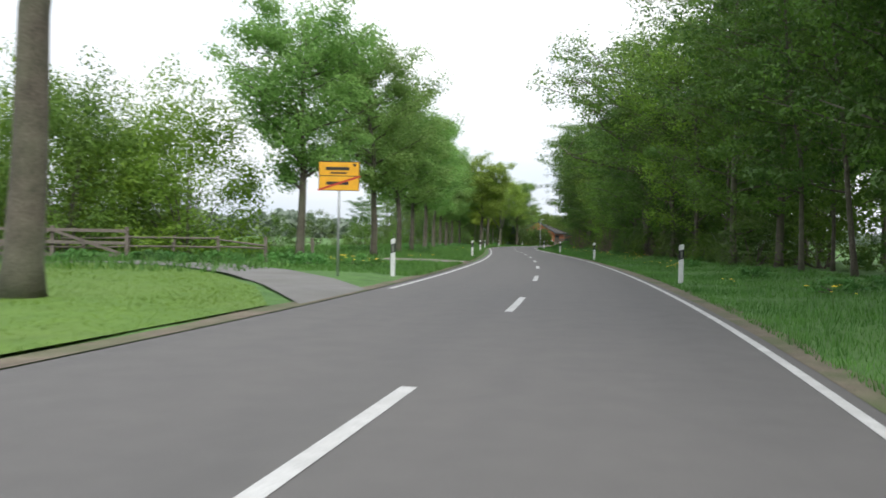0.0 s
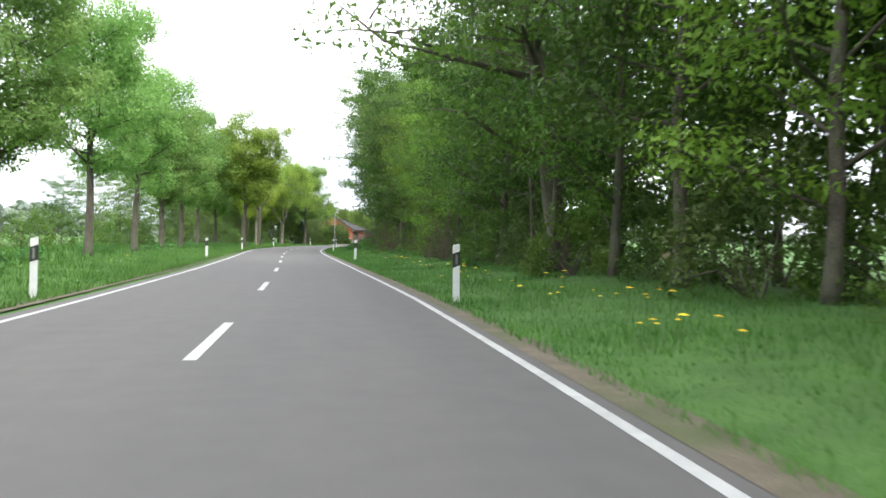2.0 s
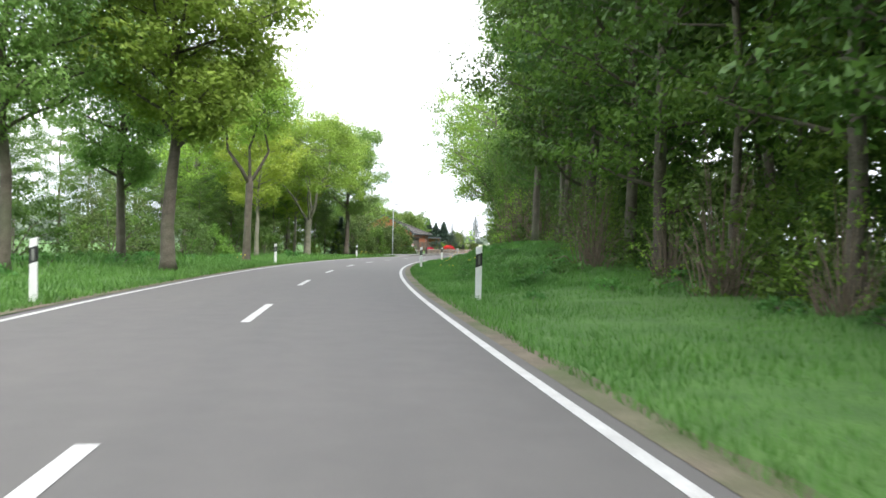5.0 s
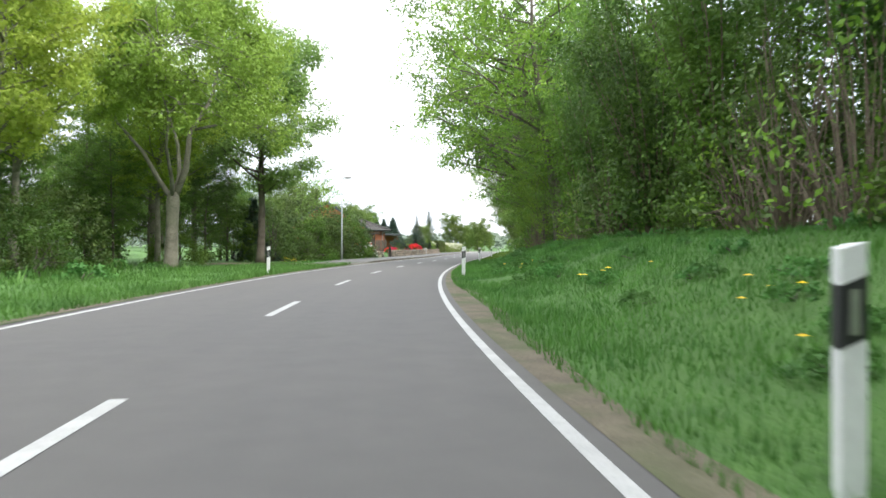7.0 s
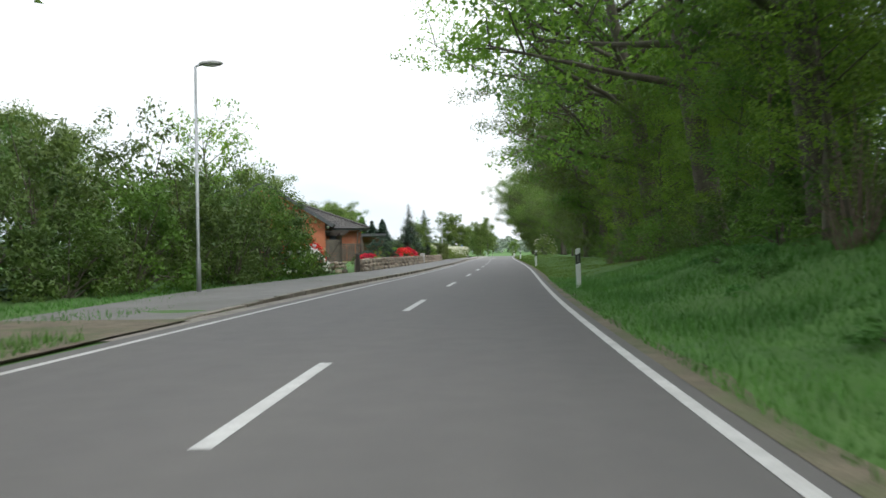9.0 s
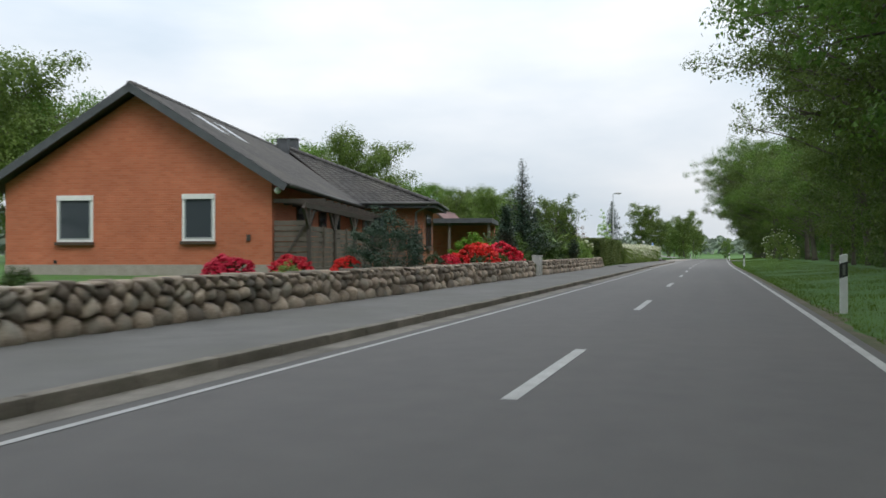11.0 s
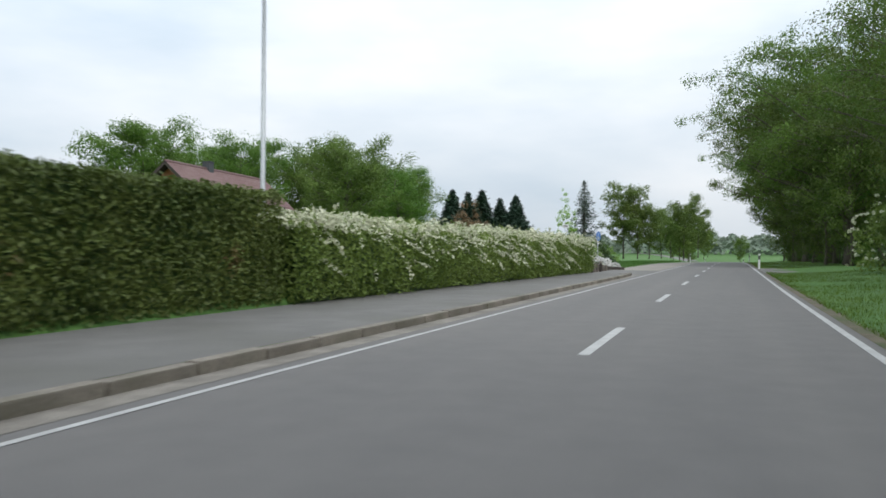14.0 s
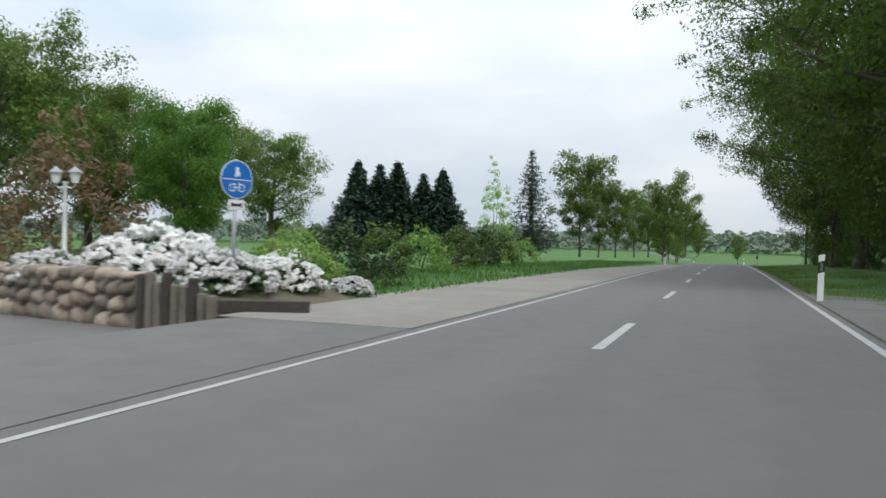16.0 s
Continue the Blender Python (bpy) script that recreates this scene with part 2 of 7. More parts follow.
M_LAWN = surface("mown_lawn", (0.055, 0.125, 0.012), (0.11, 0.205, 0.02), scale=2.5, fine=60, rough=0.95, bump=0.8, stain=(0.12, 0.17, 0.035), stain_scale=0.5, stain_amount=0.35, depth=0.02)
M_BLADE = leafy("grass_blades", (0.04, 0.12, 0.02), (0.12, 0.265, 0.05), trans=0.3)
M_BLADE_LAWN = leafy("lawn_blades", (0.07, 0.135, 0.014), (0.145, 0.24, 0.025), trans=0.25)
M_BARK = surface("bark", (0.05, 0.042, 0.032), (0.14, 0.12, 0.095), scale=4.0, fine=25, rough=0.95, bump=1.0, stain=(0.10, 0.12, 0.07), stain_scale=0.8, stain_amount=0.5, depth=0.03)
M_TWIG = surface("brown_twigs", (0.08, 0.06, 0.042), (0.21, 0.165, 0.12), scale=4.0, fine=25, rough=0.9, bump=0.5, depth=0.01)
M_BARK_PALE = surface("pale_bark", (0.09, 0.085, 0.06), (0.27, 0.25, 0.20), scale=3.0, fine=22, rough=0.95, bump=0.9, stain=(0.14, 0.16, 0.09), stain_scale=0.8, stain_amount=0.5, depth=0.03)
M_LEAF_LIME = leafy("lime_leaves", (0.115, 0.235, 0.055), (0.265, 0.445, 0.12), trans=0.5)
M_LEAF_OAK = leafy("young_oak_leaves", (0.14, 0.25, 0.035), (0.33, 0.49, 0.085), trans=0.42)
M_LEAF_GOLD = leafy("golden_oak_leaves", (0.20, 0.31, 0.035), (0.44, 0.56, 0.09), trans=0.45)
M_LEAF_FRESH = leafy("fresh_wood_leaves", (0.047, 0.118, 0.017), (0.165, 0.285, 0.046), trans=0.4)
M_LEAF_OLIVE = leafy("olive_oak_leaves", (0.04, 0.075, 0.014), (0.145, 0.21, 0.038), trans=0.32)
M_LEAF_GARDEN = leafy("garden_oak_leaves", (0.055, 0.105, 0.02), (0.185, 0.27, 0.055), trans=0.35)
M_COPPER = leafy("copper_leaves", (0.10, 0.07, 0.04), (0.26, 0.17, 0.09), trans=0.3)
M_WEED = leafy("weed_leaves", (0.04, 0.135, 0.03), (0.12, 0.28, 0.06), trans=0.3)
M_LEAF_WOOD = leafy("wood_leaves", (0.025, 0.068, 0.012), (0.105, 0.195, 0.032), trans=0.32)
M_LEAF_YOUNG = leafy("young_hazel_leaves", (0.085, 0.185, 0.02), (0.25, 0.40, 0.05), trans=0.38)
M_LEAF_BUSH = leafy("bush_leaves", (0.035, 0.075, 0.018), (0.12, 0.18, 0.04), trans=0.25, tip=(0.16, 0.12, 0.06))
M_LEAF_HEDGE = leafy("clipped_hedge_leaves", (0.05, 0.085, 0.018), (0.15, 0.195, 0.05), trans=0.2, tip=(0.19, 0.14, 0.06))
M_LEAF_SPIR = leafy("spiraea_leaves", (0.11, 0.195, 0.035), (0.29, 0.41, 0.11), trans=0.35)
M_LEAF_RHODO = leafy("rhododendron_leaves", (0.018, 0.05, 0.012), (0.06, 0.11, 0.03), trans=0.1, rough=0.4)
M_NEEDLE = leafy("spruce_needles", (0.016, 0.04, 0.026), (0.055, 0.095, 0.06), trans=0.0)
M_NEEDLE_BLUE = leafy("cedar_needles", (0.05, 0.08, 0.06), (0.12, 0.16, 0.12), trans=0.1)
M_NEEDLE_SOFT = leafy("larch_needles", (0.05, 0.09, 0.03), (0.14, 0.19, 0.06), trans=0.2)
M_RED = leafy("red_blossom", (0.50, 0.012, 0.02), (0.80, 0.035, 0.05), trans=0.2)
M_WHITE = leafy("white_blossom", (0.82, 0.81, 0.79), (0.93, 0.92, 0.9), trans=0.3)
M_CREAM = leafy("cream_blossom", (0.50, 0.52, 0.36), (0.76, 0.76, 0.60), trans=0.25)
M_YELLOW = leafy("yellow_blossom", (0.75, 0.50, 0.02), (0.90, 0.68, 0.03), trans=0.1)
M_STONE = surface("boulder", (0.18, 0.14, 0.105), (0.42, 0.345, 0.275), scale=2.2, fine=30, rough=0.9, bump=0.6, stain=(0.21, 0.2, 0.17), stain_scale=3.0, stain_amount=0.8, spread=0.5, depth=0.02)
M_BRICK = brickwork("orange_brick", (0.40, 0.115, 0.053), (0.47, 0.15, 0.075), (0.37, 0.165, 0.10))
M_BRICK_RED = brickwork("red_brick", (0.33, 0.105, 0.05), (0.42, 0.15, 0.07), (0.30, 0.20, 0.14))
M_TILE = surface("roof_tile", (0.045, 0.043, 0.042), (0.10, 0.095, 0.092), scale=3.0, fine=30, rough=0.75, bump=0.3, stain=(0.13, 0.12, 0.10), stain_scale=0.6, stain_amount=0.4)
M_TILE_RED = surface("brown_roof_tile", (0.13, 0.072, 0.068), (0.20, 0.12, 0.115), scale=3.0, fine=30, rough=0.7, bump=0.3, stain=(0.22, 0.15, 0.14), stain_scale=0.5, stain_amount=0.4)
M_WOOD_DARK = surface("dark_stained_wood", (0.030, 0.024, 0.020), (0.075, 0.06, 0.05), scale=4.0, fine=40, rough=0.8, bump=0.5)
M_WOOD_GREY = surface("weathered_wood", (0.10, 0.085, 0.07), (0.22, 0.19, 0.16), scale=4.0, fine=40, rough=0.9, bump=0.6)
M_SLATE = surface("slate_fascia", (0.045, 0.05, 0.055), (0.085, 0.092, 0.10), scale=3.0, fine=40, rough=0.7, bump=0.2)
M_PLINTH = surface("rendered_plinth", (0.24, 0.22, 0.185), (0.36, 0.335, 0.29), scale=3.0, fine=30, rough=0.95, bump=0.3)
M_WHITE_PLASTIC = plain("white_plastic", (0.72, 0.73, 0.72), 0.45)
M_BLACK_PLASTIC = plain("black_band", (0.018, 0.018, 0.02), 0.5)
M_REFLECTOR = plain("reflector", (0.42, 0.42, 0.40), 0.15, 0.6)
M_STEEL = plain("galvanised_steel", (0.42, 0.44, 0.45), 0.5, 0.7)
M_LAMP_HEAD = plain("lamp_housing", (0.42, 0.42, 0.41), 0.55)
M_SIGN_YELLOW = plain("sign_yellow", (0.85, 0.42, 0.015), 0.45)
M_SIGN_BLACK = plain("sign_black", (0.02, 0.02, 0.02), 0.5)
M_SIGN_RED = plain("sign_red", (0.55, 0.05, 0.02), 0.5)
M_SIGN_BLUE = plain("sign_blue", (0.015, 0.16, 0.55), 0.4)
M_SIGN_WHITE = plain("sign_white", (0.80, 0.81, 0.80), 0.4)
M_GLASS = glazing("window_glass")
M_FRAME_WHITE = plain("white_frame", (0.74, 0.75, 0.74), 0.4)
M_FRAME_BROWN = plain("brown_frame", (0.07, 0.045, 0.03), 0.5)
M_CURTAIN = plain("net_curtain", (0.30, 0.32, 0.33), 0.9)
M_BOX_GREY = surface("grey_cabinet", (0.36, 0.36, 0.34), (0.50, 0.50, 0.47), scale=5.0, fine=40, rough=0.6, bump=0.1)
# greyed green: distance haze is mixed into the colour
M_HILL = surface("far_woods", (0.10, 0.15, 0.11), (0.17, 0.22, 0.16), scale=0.02, fine=0.2, rough=1.0, bump=0.0)
M_LIGHT_GLASS = plain("lantern_glass", (0.75, 0.75, 0.72), 0.3)


# ---- mesh helpers ----
def link_mesh(name, me, mat, parent=None, label=""):
    ob = new(name, me)
    if mat is not None and not me.materials:
        me.materials.append(mat)
    if parent is not None:
        ob.parent = parent
    if label:
        tagged(ob, label)
    return ob


def part(name, bm, mat, parent=None, label="", smooth=False):
    me = bpy.data.meshes.new(name)
    bm.to_mesh(me)
    bm.free()
    if smooth:
        me.polygons.foreach_set("use_smooth", [True] * len(me.polygons))
    return link_mesh(name, me, mat, parent, label)


def raw(name, verts, faces_n, mat, parent=None, label="", smooth=False):
    """A mesh from an array of faces_n-sided separate faces: verts is (count, faces_n, 3)."""
    verts = np.asarray(verts, dtype=np.float32)
    c = verts.shape[0]
    me = bpy.data.meshes.new(name)
    me.vertices.add(c * faces_n)
    me.vertices.foreach_set("co", verts.reshape(-1))
    me.loops.add(c * faces_n)
    me.loops.foreach_set("vertex_index", np.arange(c * faces_n, dtype=np.int32))
    me.polygons.add(c)
    me.polygons.foreach_set("loop_start", np.arange(0, c * faces_n, faces_n, dtype=np.int32))
    me.update(calc_edges=True)
    if smooth:
        me.polygons.foreach_set("use_smooth", [True] * c)
    return link_mesh(name, me, mat, parent, label)


def grid_mesh(name, pts, mat, parent=None, label="", smooth=True):
    """A sheet from a (rows, columns, 3) array of places."""
    pts = np.asarray(pts, dtype=np.float64)
    r, c = pts.shape[:2]
    idx = np.arange(r * c).reshape(r, c)
    faces = np.stack([idx[:-1, :-1], idx[:-1, 1:], idx[1:, 1:], idx[1:, :-1]], -1).reshape(-1, 4)
    me = bpy.data.meshes.new(name)
    me.from_pydata(pts.reshape(-1, 3).tolist(), [], faces.tolist())
    if smooth:
        me.polygons.foreach_set("use_smooth", [True] * len(me.polygons))
    return link_mesh(name, me, mat, parent, label)


def box(bm, x0, y0, z0, x1, y1, z1, m=None, bevel=0.0):
    r = bmesh.ops.create_cube(bm, size=1.0)
    vs = r["verts"]
    bmesh.ops.scale(bm, vec=(x1 - x0, y1 - y0, z1 - z0), verts=vs)
    bmesh.ops.translate(bm, vec=((x0 + x1) / 2, (y0 + y1) / 2, (z0 + z1) / 2), verts=vs)
    if bevel:
        es = list({e for v in vs for e in v.link_edges})
        q = bmesh.ops.bevel(bm, geom=es, offset=bevel, segments=2, affect="EDGES", profile=0.7)
        vs = list({v for f in q["faces"] for v in f.verts} | {v for v in vs if v.is_valid})
    if m is not None:
        bmesh.ops.transform(bm, matrix=m, verts=vs)
    return vs


def boxes(*dims, m=None, bevel=0.0):
    bm = bmesh.new()
    for d in dims:
        box(bm, *d, m=m, bevel=bevel)
    return bm


def tube(bm, path, radii, sides=8, cap=True):
    """A tapered tube along a list of places."""
    rings = []
    path = [Vector(p) for p in path]
    for i, p in enumerate(path):
        d = (path[min(i + 1, len(path) - 1)] - path[max(i - 1, 0)]).normalized()
        a = d.orthogonal().normalized()
        if abs(d.z) > 0.5:
            a = (Vector((1, 0, 0)) - d * d.x).normalized()
        b = d.cross(a)
        rings.append([bm.verts.new(p + (a * math.cos(2 * math.pi * k / sides) + b * math.sin(2 * math.pi * k / sides)) * radii[i]) for k in range(sides)])
    for r0, r1 in zip(rings, rings[1:]):
        for k in range(sides):
            bm.faces.new((r0[k], r0[(k + 1) % sides], r1[(k + 1) % sides], r1[k]))
    if cap:
        bm.faces.new(list(reversed(rings[0])))
        bm.faces.new(rings[-1])


def empty(name, m, label, category, group="", kind=""):
    ob = new(name)
    ob.matrix_basis = m
    return tagged(ob, label, category, group, kind)


# ---- the road's line: x of the centre for each y ----
ROAD_Y = np.array([-160.0, -60, -20, 0, 10, 20, 30, 40, 50, 60, 70, 80, 90, 100, 110, 120, 130, 140, 150, 160, 170, 180, 190, 210, 240, 285, 330, 380, 430, 480, 540, 620, 720, 900])
ROAD_X = np.array([-34.39, -13.28, -5.58, -0.61, 1.54, 3.15, 4.42, 5.44, 6.25, 6.92, 7.49, 8.05, 8.72, 9.60, 10.82, 12.49, 14.67, 17.37, 20.57, 24.18, 28.05, 32.02, 35.97, 43.64, 54.98, 72.63, 90.40, 110.00, 128.50, 144.00, 158.00, 170.00, 176.00, 180.00])
ROAD_M = np.gradient(ROAD_X, ROAD_Y)


def xc(y):
    y = np.asarray(y, float)
    i = np.clip(np.searchsorted(ROAD_Y, y) - 1, 0, len(ROAD_Y) - 2)
    hh = ROAD_Y[i + 1] - ROAD_Y[i]
    u = (y - ROAD_Y[i]) / hh
    return (2 * u**3 - 3 * u**2 + 1) * ROAD_X[i] + (u**3 - 2 * u**2 + u) * hh * ROAD_M[i] + (-2 * u**3 + 3 * u**2) * ROAD_X[i + 1] + (u**3 - u**2) * hh * ROAD_M[i + 1]


def slope(y):
    return (xc(np.asarray(y) + 0.5) - xc(np.asarray(y) - 0.5))


def zroad(y):
    """The road is level, dips beyond the village and climbs again."""
    return np.interp(y, [-1000, 300, 340, 400, 450, 520, 620, 760, 1000, 3000], [0, 0, -0.25, -1.6, -2.7, -2.9, -0.6, 2.0, 3.5, 10])


def smooth01(a, b, v):
    u = np.clip((np.asarray(v, float) - a) / (b - a), 0, 1)
    return u * u * (3 - 2 * u)


def right_line(y):
    """Way of the verge-side edge line from the centre line."""
    return np.interp(y, [0, 12, 45, 56, 66, 165, 186], [2.95, 2.92, 2.88, 2.72, 2.68, 2.71, 2.8])


def lane_dip(lat, y):
    """How far the side road and the bed beyond it lie below the road."""
    return 0.27 * smooth01(-4.9, -6.2, lat) * smooth01(266.3, 270.5, y) * (1 - smooth01(276.5, 280, y))


def ground_z(lat, y):
    """Height of the soil by distance from the centre line and way along it."""
    lat, y = np.asarray(lat, float), np.asarray(y, float)
    z = zroad(y) + 0 * lat
    bank = smooth01(92, 114, y) * (1 - smooth01(166, 190, y))
    z = z + bank * 1.05 * smooth01(3.9, 8.6, lat) + 0.25 * smooth01(3.6, 9, lat) * (y > 0)
    garden = smooth01(183.5, 187, y) * (1 - smooth01(262.5, 265.5, y))
    z = z + garden * 0.34 * smooth01(-5.55, -5.95, lat)
    z = z + 0.05 * smooth01(-3.6, -5.0, lat) * (1 - smooth01(150, 157, y))
    z = z - 0.5 * smooth01(-13, -30, lat) * (1 - smooth01(130, 170, y))
    far = np.clip(np.abs(lat) - 60, 0, None)
    z = z + far * 0.0012
    z = z - lane_dip(lat, y) * 1.2
    under = (lat > -3.1) & (lat < right_line(y) + 0.2)
    return z - np.where(under, 0.05, 0.0)


def at(y, lat, dz=0.0, soil=True):
    """A place lat metres right of the centre line, square to the road, dz over the soil (or over the road's level)."""
    s = float(slope(y))
    n = math.hypot(s, 1)
    px, py = float(xc(y)) + lat / n, y - lat * s / n
    return Vector((px, py, (float(ground_z(lat, y)) if soil else float(zroad(y))) + dz))


def heading(y):
    """Degrees by which the road's way is turned from +y."""
    return -math.degrees(math.atan(float(slope(y))))


def strip(name, y0, y1, l0, l1, z, mat, parent=None, step=1.0, label="", cols=2, zfun=None):
    ys = np.arange(y0, y1 + step * 0.5, step)
    ys[-1] = y1
    lats = np.linspace(0, 1, cols)
    pts = []
    for y in ys:
        a = l0(y) if callable(l0) else l0
        b = l1(y) if callable(l1) else l1
        pts.append([(lambda v: (v.x, v.y, float(zroad(y)) + (z(y) if callable(z) else z)))(at(y, a + (b - a) * u, 0, False)) for u in lats])
    return grid_mesh(name, pts, mat, parent, label)


def left_line(y):
    return float(np.interp(y, [-200, 15, 40, 60, 78, 95, 145, 153, 160, 184, 236, 250, 400], [-2.85, -2.85, -2.68, -2.6, -2.6, -2.9, -2.88, -2.75, -2.62, -2.27, -2.25, -2.15, -2.1]))


def left_edge(y):
    return float(np.interp(y, [-200, 15, 40, 60, 78, 95, 150, 170, 184, 236, 250, 267, 280, 300, 330], [-3.1, -3.1, -2.95, -2.86, -2.86, -3.12, -3.1, -2.8, -2.48, -2.46, -2.42, -2.42, -2.42, -2.42, -2.42]))


# ---- ground ----
_ys = np.unique(np.concatenate([np.arange(-160, 0, 8.0), np.arange(0, 300, 1.5), np.arange(300, 500, 8.0), np.arange(500, 900, 40.0), [900, 1300, 2000, 3000]]))
_lats = np.concatenate([[-2500, -1200, -600, -300, -160, -100, -70, -50, -38, -30, -24, -19, -15], np.arange(-12, -6.2, 1.0), np.arange(-6.2, -2.5, 0.3), [-1.5, 0, 1.5], np.arange(2.6, 9.2, 0.4), [10, 12, 15, 19, 24, 30, 40, 60, 100, 160, 300, 600, 1200, 2500]])
_pts = []
for _y in _ys:
    _x0 = float(xc(min(_y, 900)))
    _row = []
    for _l in _lats:
        _p = at(_y, _l) if abs(_l) <= 16 and _y <= 500 else Vector((_x0 + _l, _y, float(ground_z(_l, _y))))
        if 16 < abs(_l) < 40 and _y <= 500:
            _w = (40 - abs(_l)) / 24
            _p = _p.lerp(at(_y, _l), _w)
        _row.append((_p.x, _p.y, _p.z + 0.06 * noise.noise(Vector((_p.x * 0.4, _p.y * 0.4, 0))) * (3.5 < abs(_l)) - 0.12 * ((263.6 < _y < 276.5 and -32 < _l < -2.3) or (270 < _y < 330 and -5.3 < _l < -2.3))))
    _pts.append(_row)
ground = tagged(grid_mesh("ground", _pts, M_GRASS_SOIL), "green spring meadow and grass verges beside the road", "ground", kind="structure")

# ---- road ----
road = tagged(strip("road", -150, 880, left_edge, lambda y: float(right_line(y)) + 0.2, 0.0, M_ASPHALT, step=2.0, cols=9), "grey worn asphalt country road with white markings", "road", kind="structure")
_uvl = road.data.uv_layers.new(name="lane")
_vi = np.zeros(len(road.data.loops), dtype=np.int32)
road.data.loops.foreach_get("vertex_index", _vi)
_uvl.data.foreach_set("uv", np.stack([(_vi % 9) * 0.7, (_vi // 9) * 2.0], 1).astype(np.float32).ravel())
strip("edge_line", -150, 880, lambda y: float(right_line(y)) - 0.05, lambda y: float(right_line(y)) + 0.05, 0.004, M_PAINT, road, step=1.0, label="solid white line along the verge")
strip("edge_line", 15.5, 880, lambda y: left_line(y) - float(np.interp(y, [160, 176], [0.05, 0.034])), lambda y: left_line(y) + float(np.interp(y, [160, 176], [0.05, 0.034])), 0.004, M_PAINT, road, step=1.0, label="solid white line along the kerb")
_ay = np.arange(-160, 480, 0.25)
_as = np.concatenate([[0], np.cumsum(np.hypot(np.diff(xc(_ay)), np.diff(_ay)))])
_as -= np.interp(-60, _ay, _as) + 60
for _k in range(-8, 55):
    # three metres of paint at every ninth metre, with a jump where the village stretch was painted anew
    _s1 = _k * 9.0 + (6.86 if _k < 23 else 7.95 if _k == 23 else 8.85)
    _y0, _y1 = np.interp([_s1 - 3.0, _s1], _as, _ay)
    strip("centre_dash", _y0, _y1, -0.06, 0.06, 0.004, M_PAINT, road, step=0.75)

# ---- pavement and kerb beside the gardens ----
PAVE0, PAVE1 = 158.0, 266.5


def wall_line(y):
    return float(np.interp(y, [170, 186, 230, 245, 262, 268], [-6.2, -5.5, -5.46, -5.35, -4.6, -4.3]))


def kerb_line(y):
    return float(np.interp(y, [158, 172, 184, 232, 245, 262, 265.5, 266.5], [-3.3, -3.1, -2.79, -2.77, -2.68, -2.62, -2.75, -3.1]))


pavement = tagged(strip("pavement", PAVE0, 264.6, lambda y: wall_line(y) + (-0.1 if y < 230.2 else -0.3 if y < 244 else -1.6), lambda y: kerb_line(y) - 0.16, lambda y: float(np.interp(y, [158, 167], [-0.01, 0.1])), M_PAVE, step=1.0, cols=5), "grey asphalt footway with stains behind the kerb", "pavement", kind="structure")
gutter = tagged(strip("gutter", PAVE0, 264.9, kerb_line, lambda y: left_edge(y) + 0.02, 0.003, M_GUTTER, step=1.0, cols=3), "gritty concrete gutter strip along the kerb", "gutter", kind="structure")
kerb = tagged(strip("kerb", PAVE0, 264.5, lambda y: kerb_line(y) - 0.16, lambda y: kerb_line(y) - 0.01, lambda y: float(np.interp(y, [158, 167], [-0.03, 0.06])), M_KERB, step=1.0), "weathered concrete kerb between gutter and footway", "kerb", kind="structure")
_bm = boxes((-0.075, -0.49, -0.12, 0.075, 0.49, 0.108), bevel=0.018)
_first = part("kerb_stone", _bm, M_KERB, kerb)
_me = _first.data
_y = 159.0
while _y < 264.3:
    if _y > 159.0:
        _o = link_mesh("kerb_stone", _me, None, kerb)
    else:
        _o = _first
    _p = at(_y, kerb_line(_y) - 0.075, 0.0, False)
    _o.matrix_basis = pose(_p.x, _p.y, _p.z + random.uniform(-0.006, 0.006) + float(np.interp(_y, [158, 167], [-0.12, 0])), 0, random.uniform(-0.6, 0.6), heading(_y) + random.uniform(-0.3, 0.3))
    _y += 1.0 / math.hypot(1, float(slope(_y)))

# the kerb's rounded, sinking end at the lane, with its paved gutter
def nose(r, a, dz=0.0):
    v = at(264.6 + r * math.sin(radians(a)), kerb_line(264.6) - 1.6 + r * math.cos(radians(a)), 0, False)
    return Vector((v.x, v.y, v.z + dz))


grid_mesh("footway_end", [[tuple(nose(r, a, 0.1 - 0.05 * (a / 85) * (r > 0.5))) for r in (0.0, 0.6, 1.0, 1.45)] for a in range(0, 91, 9)], M_PAVE, pavement)
grid_mesh("gutter_end", [[tuple(nose(r, a, 0.006)) for r in (1.58, 1.75, 1.98)] for a in range(0, 91, 6)], M_GUTTER, gutter)
_small = boxes((-0.075, -0.155, -0.12, 0.075, 0.155, 0.12), bevel=0.018)
_so = part("kerb_stone", _small, M_KERB, kerb)
for _k in range(-3, 7):
    _o = _so if _k == -3 else link_mesh("kerb_stone", _so.data, None, kerb)
    _v = nose(1.52, 6 + 12.2 * _k, -0.008 - 0.012 * max(0, _k))
    _o.matrix_basis = pose(_v.x, _v.y, _v.z, 0, random.uniform(-1, 1), heading(264.6) + 6 + 12.2 * _k)

